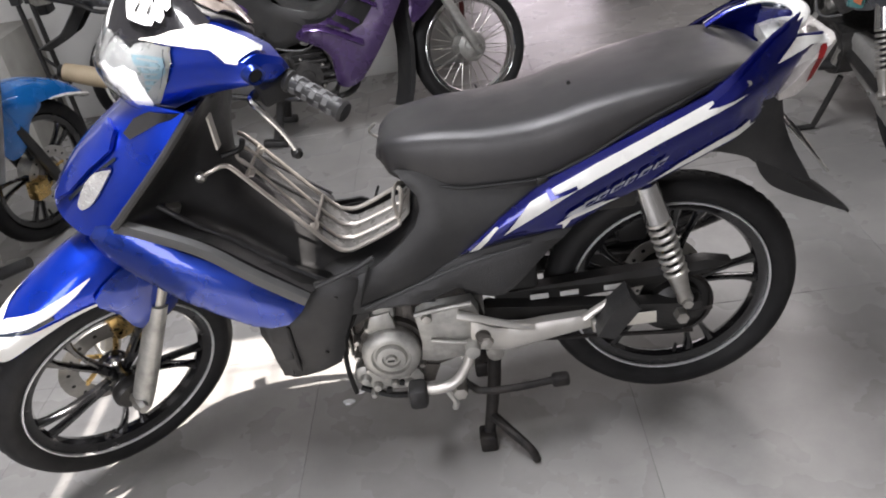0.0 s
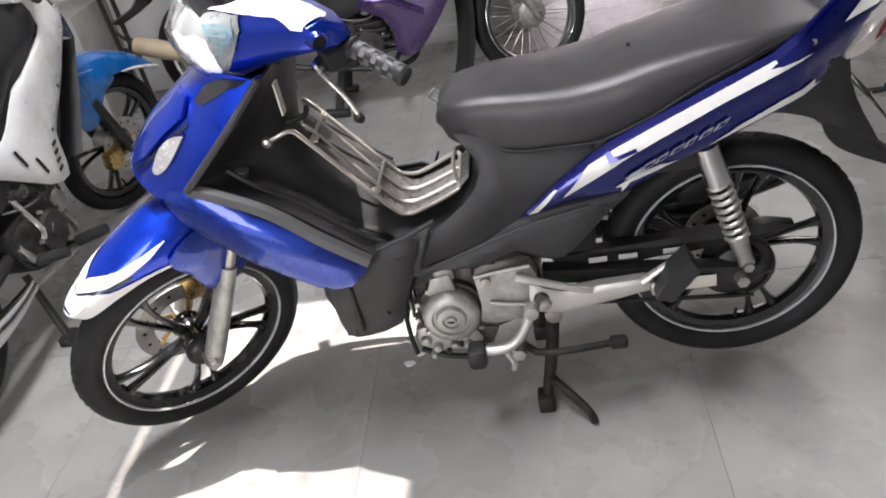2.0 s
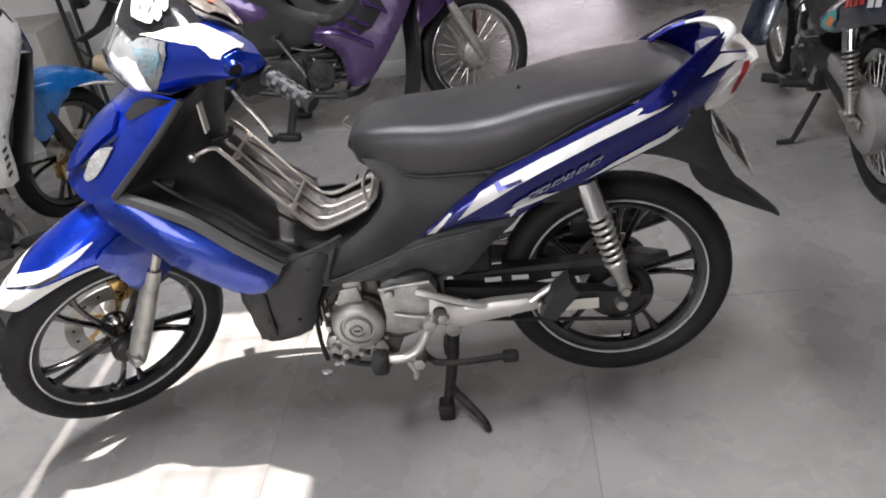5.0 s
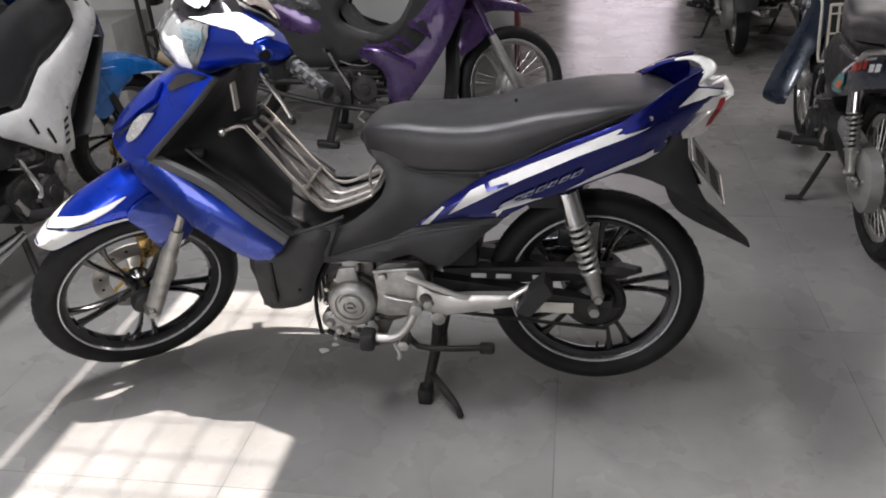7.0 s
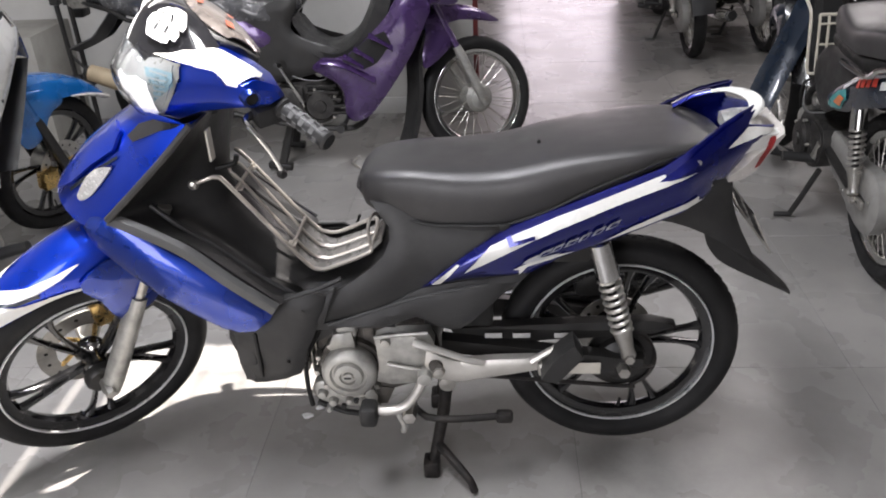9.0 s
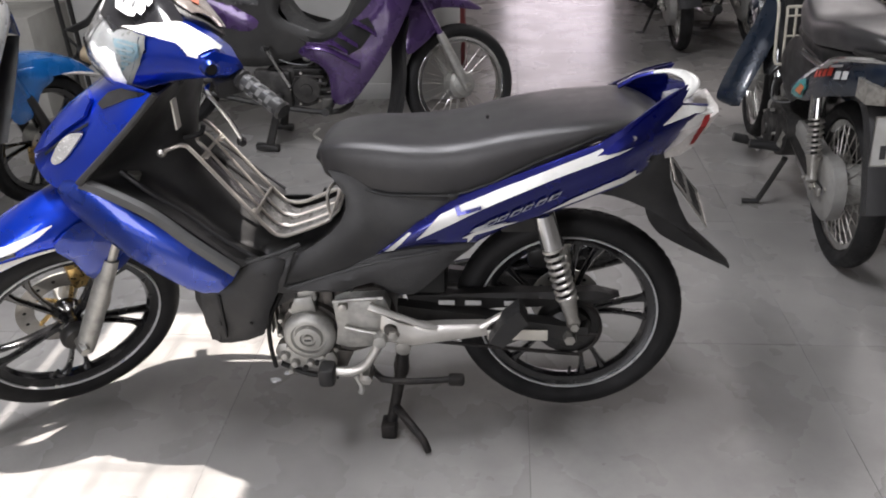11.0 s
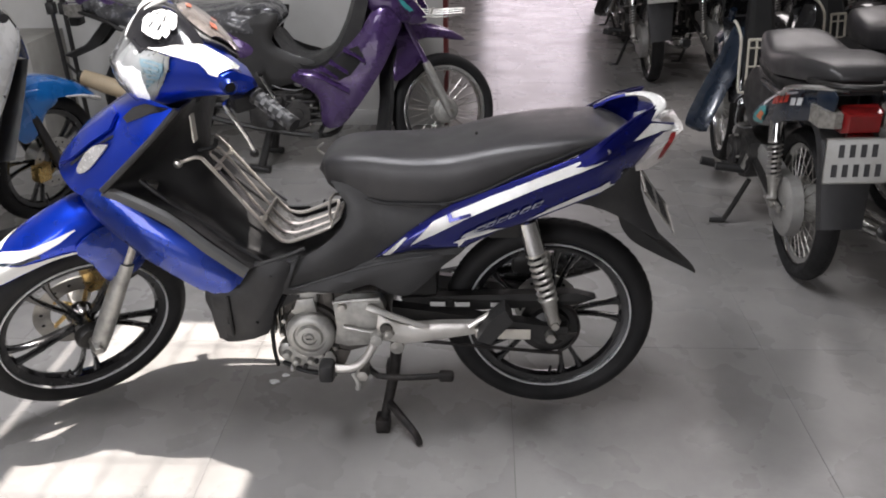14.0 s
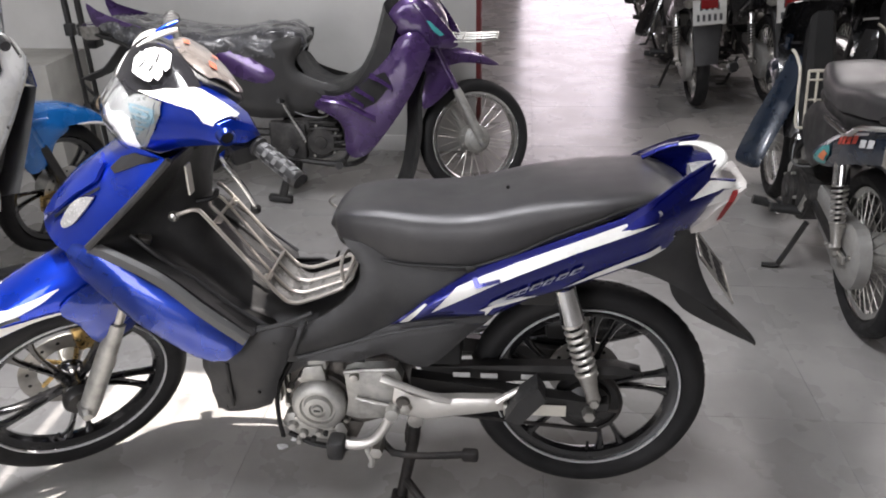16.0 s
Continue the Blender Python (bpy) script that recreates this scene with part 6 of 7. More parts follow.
    if slits:
        for s_ob, s in zip(shields, (-1, 1)):
            tgt = sg if s < 0 else sg.mirrored()
            ray = dict(way=(0, -s, 0), origin=(0, s, 0))
            # shade behind the fins, painted as a flat black skin
            part("shield_recess", decal(tgt, [(-0.640, 0.530), (-0.662, 0.546), (-0.765, 0.628), (-0.835, 0.655), (-0.862, 0.600), (-0.790, 0.515), (-0.735, 0.490)], lift=0.003, **ray), INK, s_ob, "black patch painted as shade behind the fins")
            for ends, w in ((((-0.545, 0.530), (-0.634, 0.517), (-0.782, 0.438)), 0.016), (((-0.650, 0.548), (-0.69, 0.53), (-0.735, 0.500)), 0.013), (((-0.698, 0.578), (-0.74, 0.555), (-0.782, 0.527)), 0.013), (((-0.768, 0.636), (-0.82, 0.612), (-0.866, 0.580)), 0.014)):
                fin = []
                for x, z in spline(ends, 4):
                    y0 = -sy(x, z)
                    fin.append([(x, s * (y0 - 0.006), z + w), (x, s * (y0 + 0.016), z + w * 0.4), (x, s * (y0 + 0.024), z - w * 0.3), (x, s * (y0 + 0.012), z - w * 0.9), (x, s * (y0 - 0.006), z - w)])
                part("shield_fin", loft(fin), shield, s_ob, "purple wedge fin")
        both("head_shield", sheet([(-0.851, 0.885), (-0.875, 0.83), (-0.92, 0.79), (-1.023, 0.752), (-1.10, 0.735), (-1.149, 0.745), (-1.125, 0.805), (-1.04, 0.914), (-0.97, 0.96), (-0.90, 0.945)], lambda x, z: -(0.150 - 0.45 * max(0, -1.02 - x) + 0.02 * math.sin(9 * (z - 0.72))), 0.006, 0.02, 2), shield, bike, "purple head shield")
        both("teal_mark", sheet([(-1.019, 0.868), (-1.034, 0.864), (-1.092, 0.800), (-1.075, 0.795), (-1.03, 0.838)], lambda x, z: -(0.156 - 0.45 * max(0, -1.02 - x) + 0.02 * math.sin(9 * (z - 0.72))), 0.003, 0.02, 1, 0, 0.01), TEAL_PAINT, bike, "teal graphic")
    # centre body
    path = [(-0.42, 0.68), (-0.48, 0.60), (-0.58, 0.555), (-0.69, 0.60), (-0.78, 0.74), (-0.84, 0.92)]
    part("inner_body", loft([[(x - 0.05, -w, z - 0.075), (x - 0.005, -w, z - 0.01), (x + 0.012, -w * 0.6, z + 0.012), (x + 0.012, w * 0.6, z + 0.012), (x - 0.005, w, z - 0.01), (x - 0.05, w, z - 0.075)] for (x, z), w in zip(spline(path, 4), np.linspace(0.115, 0.045 if narrow_top else 0.18, 21))]), INK if narrow_top else BLACK_PLASTIC, bike, "black plastic inner body")
    both("side_cover", sheet([(-0.15, 0.75), (-0.30, 0.775), (-0.455, 0.785), (-0.41, 0.66), (-0.50, 0.60), (-0.62, 0.56), (-0.60, 0.50), (-0.50, 0.455), (-0.39, 0.43), (-0.28, 0.40), (-0.12, 0.42), (0.02, 0.50), (0.06, 0.60), (-0.05, 0.66)] if slits else [(-0.50, 0.60), (-0.38, 0.70), (-0.20, 0.715), (-0.05, 0.72), (0.02, 0.66), (-0.10, 0.60), (-0.24, 0.52), (-0.34, 0.47), (-0.42, 0.49)], lambda x, z: -0.135, 0.006), SATIN_BLACK if slits else BLACK_PLASTIC, bike)
    tg = sheet([(-0.30, 0.545), (-0.16, 0.63), (-0.02, 0.70), (0.15, 0.76), (0.30, 0.80), (0.36, 0.785), (0.33, 0.71), (0.20, 0.665), (0.05, 0.615), (-0.12, 0.545), (-0.26, 0.515)] if not slits else [(-0.337, 0.625), (-0.298, 0.671), (-0.214, 0.746), (-0.138, 0.772), (0.0, 0.82), (0.15, 0.86), (0.26, 0.90), (0.31, 0.93), (0.30, 0.86), (0.265, 0.82), (0.12, 0.77), (-0.02, 0.72), (-0.145, 0.695), (-0.235, 0.598), (-0.308, 0.581)], lambda x, z: -(0.148 - 0.16 * max(0, x - 0.05)), 0.006, 0.03, 2)
    tails = both("tail_panel", tg, tail, bike)
    if tail_marks:
        for t_ob, s in zip(tails, (-1, 1)):
            tgt = tg if s < 0 else tg.mirrored()
            ray = dict(way=(0, -s, 0), origin=(0, s, 0), lift=0.003)
            for k in range(4):
                x0, z0 = -0.03 + k * 0.035, 0.655 + k * 0.012
                part("red_bar", decal(tgt, [(x0, z0), (x0 + 0.026, z0 + 0.008), (x0 + 0.032, z0 + 0.036), (x0 + 0.006, z0 + 0.028)], **ray), RED_PAINT, t_ob, "red slanted bar")
            for k in range(2):
                x0, z0 = 0.118 + k * 0.042, 0.692 + k * 0.012
                part("silver_bar", decal(tgt, [(x0, z0), (x0 + 0.032, z0 + 0.010), (x0 + 0.038, z0 + 0.036), (x0 + 0.006, z0 + 0.028)], **ray), STRIPE, t_ob, "silver slanted bar")
            part("silver_line", decal(tgt, [(-0.14, 0.628), (-0.02, 0.693), (0.15, 0.748), (0.15, 0.74), (-0.02, 0.684), (-0.13, 0.618)], **ray), STRIPE, t_ob)
            part("teal_mark", decal(tgt, [(-0.27, 0.52), (-0.18, 0.60), (-0.10, 0.63), (-0.09, 0.60), (-0.14, 0.55), (-0.22, 0.53)], **ray), TEAL_PAINT, t_ob, "teal graphic")
            part("orange_mark", decal(tgt, [(-0.19, 0.56), (-0.14, 0.60), (-0.10, 0.60), (-0.14, 0.56)], way=(0, -s, 0), origin=(0, s, 0), lift=0.005), ORANGE_PAINT, t_ob, "orange graphic")
    # seat
    zt = spline([(-0.46, 0.76), (-0.44, 0.80), (-0.38, 0.825), (-0.28, 0.815), (-0.18, 0.80), (-0.08, 0.812), (0.04, 0.838), (0.18, 0.85), (0.27, 0.845), (0.31, 0.82)], 3)
    lift = 0.034 if tail_marks else 0.0
    look_up = lambda tab, x: float(np.interp(x, [a for a, _ in tab], [b for _, b in tab]))
    seat_g = loft([section(x, look_up([(-0.46, 0.06), (-0.42, 0.10), (-0.30, 0.13), (-0.1, 0.145), (0.15, 0.135), (0.28, 0.09), (0.31, 0.06)], x), look_up([(-0.46, 0.745), (-0.42, 0.705), (-0.1, 0.71), (0.1, 0.745), (0.31, 0.785)], x) + lift, z + lift * 0.5) for x, z in zt])
    seat = part("seat", seat_g, VINYL, bike, "black vinyl seat", sharp=70)
    if tail_marks:
        part("seat_base", loft([section(x, w, z - 0.05, z) for x, w, z in ((-0.44, 0.075, 0.775), (-0.40, 0.105, 0.745), (-0.25, 0.128, 0.748), (-0.05, 0.135, 0.755), (0.12, 0.128, 0.785), (0.29, 0.07, 0.82))]), INK, seat, "black seat base")
    if wrapped:
        film = seat_g.bm()
        bmesh.ops.subdivide_edges(film, edges=film.edges[:], cuts=2, use_grid_fill=True)
        for q in film.verts:
            n = noise.noise(Vector(q.co) * 16) + 0.6 * noise.noise(Vector(q.co) * 34)
            c = Vector((q.co.x, 0, 0.77))
            q.co = c + (Vector(q.co) - c) * 1.09 + (Vector(q.co) - c).normalized() * 0.016 * n
        part("plastic_cover", film, FILM, seat, "crumpled clear plastic wrap")
    both("seat_rail", tube([(-0.18, -0.150, 0.70), (0.05, -0.156, 0.715), (0.14, -0.152, 0.76), (0.30, -0.105, 0.80), (0.36, -0.05, 0.805)], 0.010, 8, 4), CHROME if tail_marks else SATIN_BLACK, bike, "seat side rail")
    part("carrier", tube([(0.20, -0.12, 0.80), (0.34, -0.085, 0.815), (0.38, 0.0, 0.818), (0.34, 0.085, 0.815), (0.20, 0.12, 0.80)], 0.010, 8, 4), SATIN_BLACK, bike)
    # tail lamp, mudguard, plate
    up_z = 0.09 if slits else 0.0
    tl = part("tail_lamp", loft([[(x, -w, z0 + up_z), (x, -w, z1 + up_z), (x, w, z1 + up_z), (x, w, z0 + up_z)] for x, w, z0, z1 in ((0.30, 0.062, 0.672, 0.745), (0.36, 0.060, 0.672, 0.742), (0.385, 0.045, 0.682, 0.732))]), PURPLE if slits else RED_LENS, bike, "wrapped purple tail end" if slits else "red tail lamp")
    part("brake_reflector", box(0.33, 0.375, -0.04, 0.04, 0.625 + up_z, 0.67 + up_z, 0.006), BLACK_PLASTIC if slits else RED_LENS, tl)
    for s in (-1, 1):
        part("rear_indicator", loft([[(x, s * (0.06 + k), z0 + up_z), (x, s * (0.06 + k), z1 + up_z), (x, s * (0.075 + w), z1 + up_z), (x, s * (0.075 + w), z0 + up_z)] for x, w, k, z0, z1 in ((0.26, 0.048, 0.03, 0.685, 0.742), (0.33, 0.042, 0.004, 0.682, 0.742), (0.368, 0.008, 0.001, 0.690, 0.735))]), DULL_LENS, bike, "clear rear indicator")
    gsec = []
    flap = [(-0.05, 0.66, 0.07), (0.06, 0.74, 0.07), (0.18, 0.75, 0.065), (0.25, 0.69, 0.055), (0.31, 0.63, 0.05), (0.38, 0.585, 0.045), (0.447, 0.545, 0.03)]
    for x, z, w in spline(flap if slits else [(-0.05, 0.62, 0.08), (0.12, 0.64, 0.085), (0.26, 0.665, 0.09), (0.32, 0.60, 0.085), (0.335, 0.48, 0.075), (0.36, 0.34, 0.065)], 4):
        gsec.append([(x - 0.05, -w, z - 0.02), (x - 0.008, -w, z), (x, -w * 0.7, z + 0.004), (x, w * 0.7, z + 0.004), (x - 0.008, w, z), (x - 0.05, w, z - 0.02)])
    part("rear_mudguard", thick(loft(gsec, False, False), 0.004), BLACK_PLASTIC if slits else GREY_PLASTIC, bike, "plastic mud flap")
    if plate:
        plate_bars(bike, Matrix.Translation((0.42 if tail_marks else 0.376, -0.02 if tail_marks else 0.0, plate_z)) @ Matrix.Rotation(radians(90), 4, "Z") @ Matrix.Rotation(radians(-6), 4, "X"), 0.19, 0.14)
    # engine
    eng = part("crankcase", loft([[(x, y, z) for x, z in spline([(-0.56, 0.40), (-0.46, 0.42), (-0.34, 0.40), (-0.32, 0.32), (-0.38, 0.24), (-0.50, 0.22), (-0.58, 0.26), (-0.60, 0.33)], 2, True)] for y in (-0.12, -0.10, 0.10, 0.12)]), ENGINE_DARK, bike, "greasy engine crankcase")
    for s in (-1, 1):
        prof = [(0.070, 0.115), (0.072, 0.14), (0.062, 0.150), (0.03, 0.152), (0.028, 0.158), (0, 0.158)]
        part("engine_cover", lathe([(r, s * y) for r, y in prof], (-0.51, 0, 0.31), 28), ENGINE_DARK, eng)
        part("case_half", sheet([(-0.45, 0.40), (-0.35, 0.385), (-0.33, 0.32), (-0.39, 0.26), (-0.46, 0.26), (-0.44, 0.33)], lambda x, z, s=s: s * 0.135, 0.02), ENGINE_DARK, eng)
    cyl = part("cylinder", box(-0.70, -0.58, -0.06, 0.06, 0.28, 0.39, 0.006), CAST_ALU, eng)
    for i in range(6):
        part("cooling_fin", box(-0.70 + 0.018 * i, -0.695 + 0.018 * i, -0.08, 0.08, 0.265, 0.405, 0.001), CAST_ALU, cyl)
    if slits:
        for k in range(5):
            both("engine_rib", box(-0.630 + 0.01 * k, -0.455, -0.150, -0.10, 0.270 + 0.032 * k, 0.282 + 0.032 * k, 0.003), ENGINE_DARK, eng)
        both("engine_side", box(-0.44, -0.30, -0.15, -0.10, 0.22, 0.40, 0.02), ENGINE_DARK, eng)
    part("carburettor", box(-0.60, -0.50, -0.05, 0.05, 0.43, 0.50, 0.015), CAST_ALU, bike)
    # hoses, cables and small fittings round the engine
    for s in (-1, 1):
        part("air_hose", tube([(-0.40, s * 0.085, 0.56), (-0.48, s * 0.115, 0.52), (-0.56, s * 0.112, 0.46), (-0.62, s * 0.09, 0.41)], 0.013, 8, 3), INK, bike, "black air hose")
        part("cable", tube([(-0.40, s * 0.10, 0.60), (-0.52, s * 0.135, 0.535), (-0.63, s * 0.12, 0.455), (-0.70, s * 0.09, 0.36)], 0.005, 6, 3), INK, bike)
        part("cable", tube([(-0.36, s * 0.115, 0.46), (-0.44, s * 0.14, 0.435), (-0.54, s * 0.135, 0.43), (-0.60, s * 0.11, 0.50)], 0.004, 6, 3), GRIP_GREY, bike)
        part("carburettor_bowl", lathe([(0.0, s * 0.105), (0.022, s * 0.103), (0.028, s * 0.09), (0.028, s * 0.05)], (-0.515, 0, 0.455), 14), CAST_ALU, bike)
        part("head_cover", lathe([(0.0, s * 0.102), (0.03, s * 0.100), (0.042, s * 0.09), (0.045, s * 0.06)], (-0.665, 0, 0.335), 18), CAST_ALU, eng)
        for k in range(5):
            a = 1.3 * k
            part("case_bolt", lathe([(0.0, s * 0.146), (0.006, s * 0.145), (0.008, s * 0.13)], (-0.51 + 0.079 * math.cos(a), 0, 0.31 + 0.079 * math.sin(a)), 8), STEEL, eng)
    for x, z in ((-0.30, 0.335), (-0.12, 0.325), (-0.16, 0.245), (0.07, 0.30)):
        part("case_screw", lathe([(0.0, -0.098), (0.007, -0.097), (0.008, -0.088)], (x, 0, z), 8), STEEL, bike)
    part("adjuster_plate", box(-0.02, 0.06, -0.112, -0.100, 0.268, 0.298, 0.004), STEEL, bike)
    part("kick_lever", tube([(-0.43, 0.15, 0.33), (-0.425, 0.165, 0.36), (-0.385, 0.17, 0.44), (-0.35, 0.172, 0.515)], [0.014, 0.010, 0.009, 0.010], 8, 2), CHROME, bike, "chrome kick start lever")
    part("kick_pedal", tube([(-0.355, 0.168, 0.508), (-0.35, 0.205, 0.522), (-0.35, 0.23, 0.526)], 0.010, 8, 1), BLACK_PLASTIC, bike)
    part("gear_pedal", tube([(-0.62, -0.19, 0.235), (-0.52, -0.165, 0.235), (-0.44, -0.19, 0.245)], 0.008, 8, 2), STEEL, bike)
    part("footrest_bar", tube([(-0.60, -0.21, 0.225), (-0.60, -0.11, 0.20), (-0.60, 0.11, 0.20), (-0.60, 0.21, 0.225)], 0.011, 8, 1), SATIN_BLACK, bike)
    for s in (-1, 1):
        part("footrest", tube([(-0.60, s * 0.135, 0.206), (-0.61, s * 0.245, 0.232)], [0.021, 0.019], 10, 1), BLACK_PLASTIC, bike, "black rubber footrest")
        part("pillion_peg", tube([(-0.38, s * 0.125, 0.275), (-0.39, s * 0.235, 0.288)], 0.018, 10, 1), BLACK_PLASTIC, bike, "black rubber pillion peg")
        part("peg_stay", tube([(-0.34, s * 0.120, 0.35), (-0.38, s * 0.128, 0.275)], 0.014, 8, 1), STEEL, bike)
        shock(bike, (-0.06, s * 0.118, 0.60), (0.0, s * 0.118, 0.31), CHROME, STEEL)
        part("swingarm", tube([(-0.34, s * 0.09, 0.33), (-0.02, s * 0.098, 0.285), (0.04, s * 0.098, 0.283)], [0.020, 0.018, 0.014], 8, 1), SATIN_BLACK, bike)
        part("axle_nut", lathe([(0.0, s * 0.128), (0.014, s * 0.126), (0.016, s * 0.10)], (0, 0, 0.283), 6), STEEL, bike)
    case = sheet([(-0.36, 0.395), (-0.10, 0.378), (0.045, 0.388), (0.112, 0.335), (0.118, 0.25), (0.06, 0.178), (-0.055, 0.174), (-0.20, 0.228), (-0.36, 0.285)], lambda x, z: -0.092, 0.04, 0.03, 3, 0.012, 0.02)
    part("chain_case", case, CHAINCASE, bike, "light grey enclosed chain case")
    part("drum_plate", lathe([(0.0, 0.066), (0.066, 0.064), (0.07, 0.045), (0.07, -0.04), (0, -0.045)], (0, 0, 0.283), 28), CAST_ALU, bike)
    mp = muffler_path or [(-0.30, 0.135, 0.235), (-0.10, 0.15, 0.24), (0.15, 0.155, 0.28), (0.33, 0.158, 0.315)]
    muf = part("muffler", tube(mp, [0.018, 0.034, 0.042, 0.036], 16, 3), muffler or CHROME, bike, "tapered exhaust muffler")
    part("exhaust_pipe", tube([(-0.70, 0.02, 0.30), (-0.70, 0.08, 0.22), (-0.60, 0.12, 0.19), (-0.30, 0.135, 0.235)] + ([(-0.05, 0.15, 0.30), (0.22, 0.158, 0.39)] if slits else []), 0.014, 8, 3), SATIN_BLACK if slits else STEEL, bike)
    part("exhaust_tip", tube([mp[-1], tuple(2 * a - b for a, b in zip(mp[-1], [0.8 * p + 0.2 * q for p, q in zip(mp[-1], mp[-2])]))], 0.027, 12, 1), INK, muf)
    if side_stand:
        part("side_stand", tube([(-0.40, -0.09, 0.22), (-0.42, -0.14, 0.09), (-0.43, -0.165, 0.03)], 0.011, 8, 1), SATIN_BLACK, bike, "black side stand")
        part("stand_foot", tube([(-0.43, -0.160, 0.022), (-0.44, -0.225, 0.020)], 0.010, 8, 1), SATIN_BLACK, bike)
    else:
        for s in (-1, 1):
            part("stand_leg", tube([(-0.36, s * 0.08, 0.24), (-0.32, s * 0.14, 0.02)], 0.013, 8, 1), SATIN_BLACK, bike, "centre stand leg")
            part("stand_shoe", box(-0.35, -0.28, s * 0.145 - 0.02, s * 0.145 + 0.02, 0.0, 0.03, 0.005), SATIN_BLACK, bike)
    # head
    cowl_rows = []
    for y, dx, s in ((-0.24, 0.12, 0.35), (-0.16, 0.06, 0.7), (-0.08, 0.01, 0.95), (0, 0.0, 1.0), (0.08, 0.01, 0.95), (0.16, 0.06, 0.7), (0.24, 0.12, 0.35)):
        cowl_rows.append([(-0.98 + dx + x * s, y, 1.03 + z * s) for x, z in ((-0.02, -0.07), (-0.05, 0.0), (0.0, 0.085), (0.09, 0.095), (0.16, 0.03), (0.15, -0.05), (0.06, -0.075))])
    cw = part("handlebar_cowl", loft([spline(r, 2, True) for r in cowl_rows]), shield, bike, "", T)
    part("headlamp", loft([[(-1.04 + dx, y, z) for z in (0.975, 1.03, 1.10)] for y, dx in ((-0.085, 0.02), (-0.04, 0.002), (0.04, 0.002), (0.085, 0.02))], False, False), FROST, cw, "clear headlamp", T)
    for s in (-1, 1):
        part("grip", tube([(-0.84, s * 0.23, 1.06), (-0.80, s * 0.36, 1.04)], [0.018, 0.017], 10, 1), BLACK_PLASTIC, bike, "black rubber grip", T)
        part("lever", tube([(-0.86, s * 0.20, 1.04), (-0.89, s * 0.25, 1.035), (-0.85, s * 0.36, 1.0)], 0.006, 6, 3), CHROME, bike, "", T)
    # carriers
    if rack == "front":
        fr = part("front_rack", tube([(-0.985, -0.10, 0.96), (-1.06, -0.10, 0.83), (-1.10, -0.10, 0.765), (-1.30, -0.10, 0.77), (-1.32, -0.06, 0.772), (-1.32, 0.06, 0.772), (-1.30, 0.10, 0.77), (-1.10, 0.10, 0.765), (-1.06, 0.10, 0.83), (-0.985, 0.10, 0.96)], 0.004, 8, 2), STEEL, bike, "chrome wire front rack")
        for y in (-0.055, 0.0, 0.055):
            part("rack_rod", tube([(-1.02, y, 0.93), (-1.075, y, 0.82), (-1.11, y, 0.77), (-1.315, y, 0.775)], 0.003, 6, 2), STEEL, fr)
        part("rack_bar", tube([(-1.17, -0.10, 0.772), (-1.17, 0.10, 0.772)], 0.003, 6, 1), STEEL, fr)
    if mid_rack:
        mr = part("step_rack", tube([(-0.66, -0.150, 0.82), (-0.62, -0.150, 0.815), (-0.57, -0.147, 0.79), (-0.545, -0.145, 0.75), (-0.525, -0.145, 0.58), (-0.51, -0.130, 0.56), (-0.51, -0.065, 0.56), (-0.525, -0.050, 0.58), (-0.54, -0.050, 0.75), (-0.545, -0.060, 0.765), (-0.548, -0.115, 0.765)], 0.006, 8, 2), CREAM, bike, "cream wire step-through rack")
        for y in (-0.115, -0.083):
            part("rack_rod", tube([(-0.548, y, 0.765), (-0.540, y, 0.74), (-0.525, y, 0.58), (-0.515, y, 0.565)], 0.005, 6, 2), CREAM, mr)
        for z in (0.735, 0.66):
            part("rack_bar", tube([(-0.535, -0.115, z), (-0.535, -0.050, z)], 0.004, 6, 1), CREAM, mr)
    if tail_length:
        lengthen(bike, tail_length, 0.07)
    return bike


DULL_LENS = material("dull_clear_lens", (0.20, 0.19, 0.17), 0.2, 0, 0.8, 0.3, 60, 0.6, 150)
DEEP_BLUE = material("deep_blue_paint", (0.008, 0.030, 0.16), 0.3, 0.4, 0.8, 0.1, 5)
ENGINE_DARK = material("greasy_engine_black", (0.03, 0.029, 0.028), 0.5, 0.4, 0, 0.3, 20, 0.4, 150, grime=(0.15, 0.14, 0.13), grime_amount=0.4, grime_scale=24)
CHAINCASE = material("grey_painted_chain_case", (0.34, 0.335, 0.32), 0.42, 0.4, 0, 0.12, 15, 0.2, 120, grime=(0.16, 0.13, 0.10), grime_amount=0.35, grime_scale=20)


def parked(x, y, heading, lean=0.0):
    """Rear axle over (x, y); the front points heading degrees from +y, to the left; leaning left by lean degrees."""
    return Matrix.Translation((x, y, 0)) @ Matrix.Rotation(radians(heading - 90), 4, "Z") @ Matrix.Rotation(radians(lean), 4, "X")


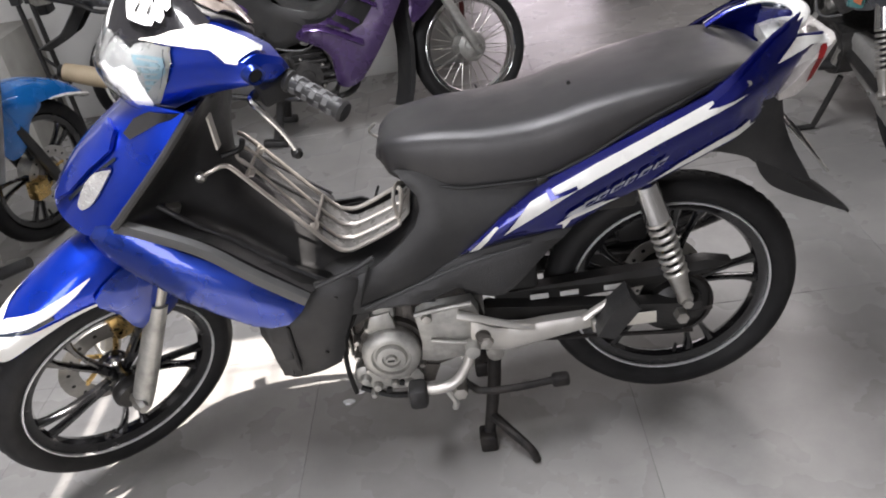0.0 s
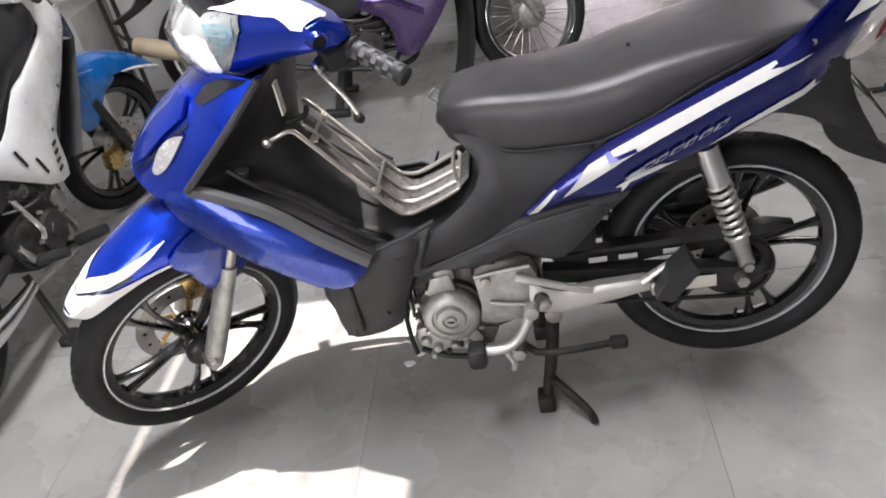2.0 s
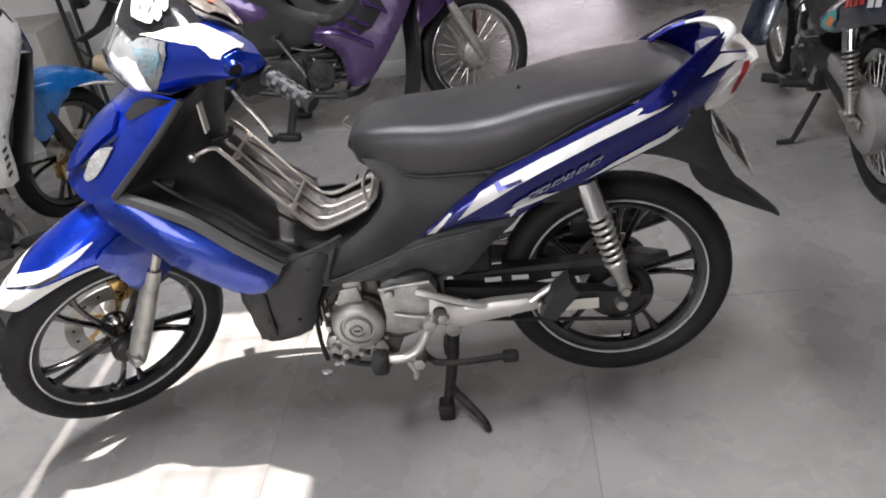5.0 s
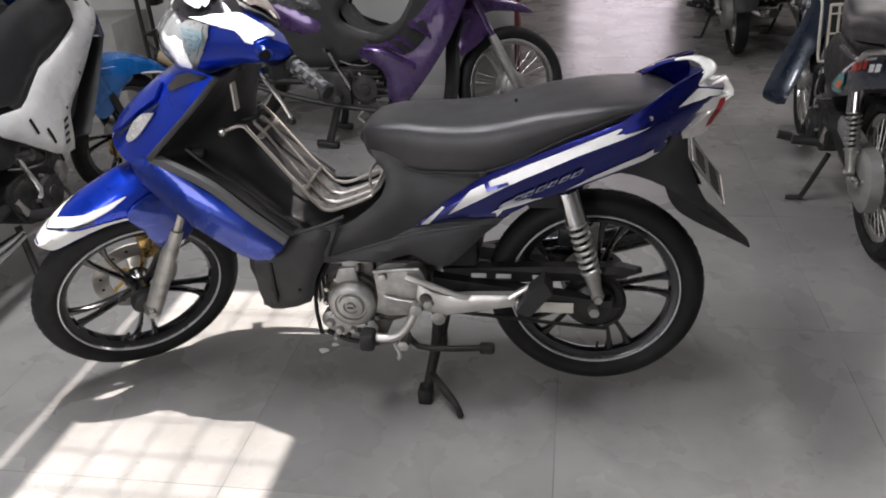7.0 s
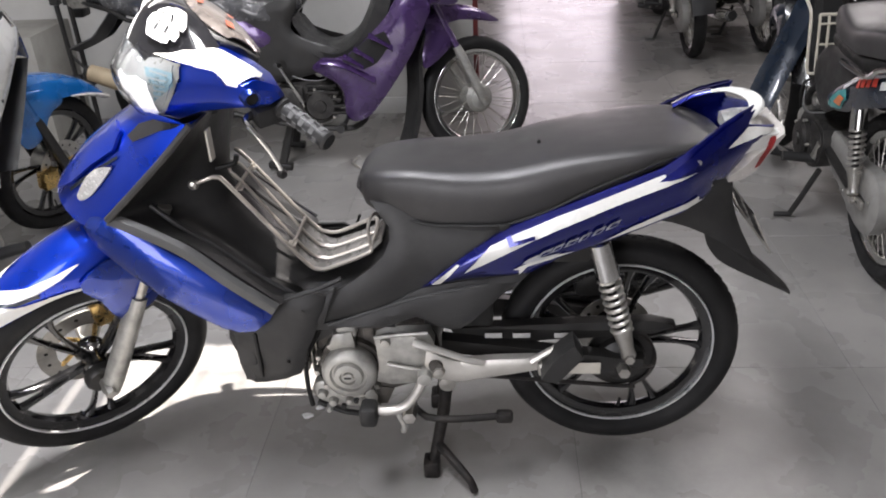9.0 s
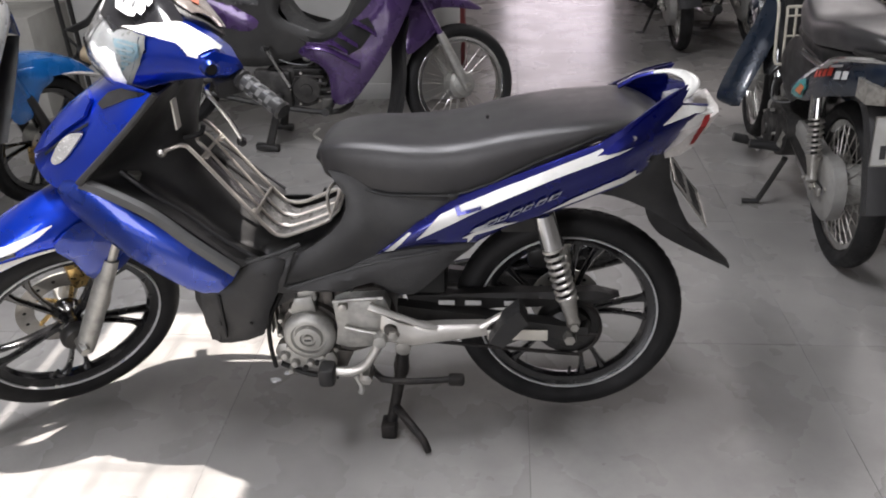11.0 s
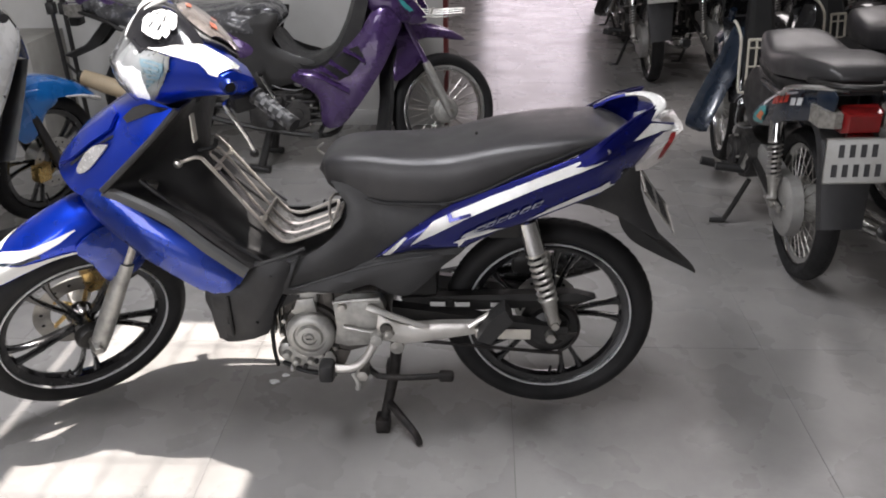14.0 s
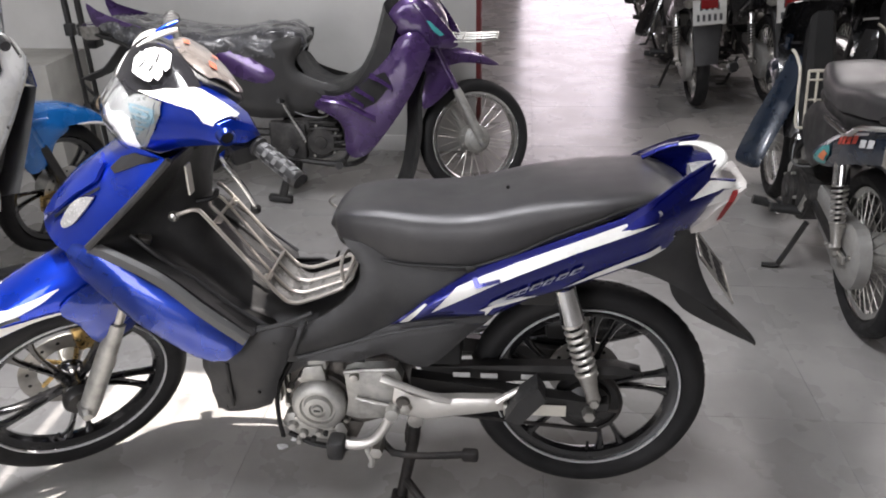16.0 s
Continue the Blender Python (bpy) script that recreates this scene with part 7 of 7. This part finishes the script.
underbone(parked(-1.60, 2.00, -90), "purple underbone motorbike with wire front rack and plastic-wrapped seat", PURPLE, PURPLE, PURPLE, PURPLE, wrapped=True, rack="front", plate=False, side_stand=False, muffler=TAN, slits=True, wheelbase=1.225, steer=31, beak=True, tail_length=0.22, muffler_path=[(0.20, 0.158, 0.385), (0.30, 0.160, 0.418), (0.42, 0.163, 0.462), (0.52, 0.165, 0.50)])
underbone(parked(1.012, 0.845, -2, 2.2), "dark navy underbone motorbike with red tail lamp on its side stand", NAVY, NAVY, NAVY, NAVY, tail_marks=True, mid_rack=True, steer=-4, narrow_top=True, guard=(150, 45), apron=GLOSS_BLACK, plate_z=0.605)
underbone(parked(-2.12, 0.06, 0, 0), "white and blue underbone motorbike with front disc brake", SKY_BLUE, WHITE, SKY_BLUE, WHITE, style="cast", disc=0.11, steer=-22, side_stand=False, low_shield=False, apron=DEEP_BLUE, fork=SATIN_BLACK, guard=(154, 84))
far = underbone(parked(0.98, 3.66, 0, 5), "dark motorbike with white number plate in the far row", GLOSS_BLACK, GLOSS_BLACK, GLOSS_BLACK, GLOSS_BLACK, steer=10, narrow_top=True, plate_z=0.66)
for x, y, h, lean in ((1.12, 5.15, 4, 5), (1.47, 3.76, 2, 5), (1.98, 3.80, 0, 5), (2.5, 3.85, 3, 5), (1.38, 5.2, 2, 5), (1.9, 5.3, 3, 5), (2.45, 5.3, 0, 5)):
    copy_thing(far, parked(x, y, h, lean))
second = underbone(parked(1.62, 1.42, 3, 4), "black motorbike with cream wire rack beside the navy one", GLOSS_BLACK, GLOSS_BLACK, GLOSS_BLACK, GLOSS_BLACK, steer=12, mid_rack=True, narrow_top=True)
copy_thing(second, parked(2.22, 1.75, 2, 4))


# ---- folded stand of two black poles against the wall ----
def pole_stand():
    t = thing("tripod", "folded black tripod leaning on the wall", "tripod")
    for x, dx in ((-2.42, 0.05), (-2.345, 0.03)):
        part("leg", tube([(x, 2.22, 1.45), (x + dx * 0.5, 2.20, 0.75)], 0.016, 10, 1), SATIN_BLACK, t)
        part("lower_leg", tube([(x + dx * 0.5, 2.20, 0.76), (x + dx, 2.18, 0.0)], 0.012, 10, 1), SATIN_BLACK, t)
        for z in (0.76, 0.36):
            k = (1.45 - z) / 1.45
            part("clamp", box(x + dx * k - 0.022, x + dx * k + 0.022, 2.18, 2.225, z - 0.03, z + 0.03, 0.006), BLACK_PLASTIC, t)
    part("spreader", tube([(-2.40, 2.20, 0.5), (-2.33, 2.20, 0.42)], 0.008, 8, 1), SATIN_BLACK, t)


pole_stand()
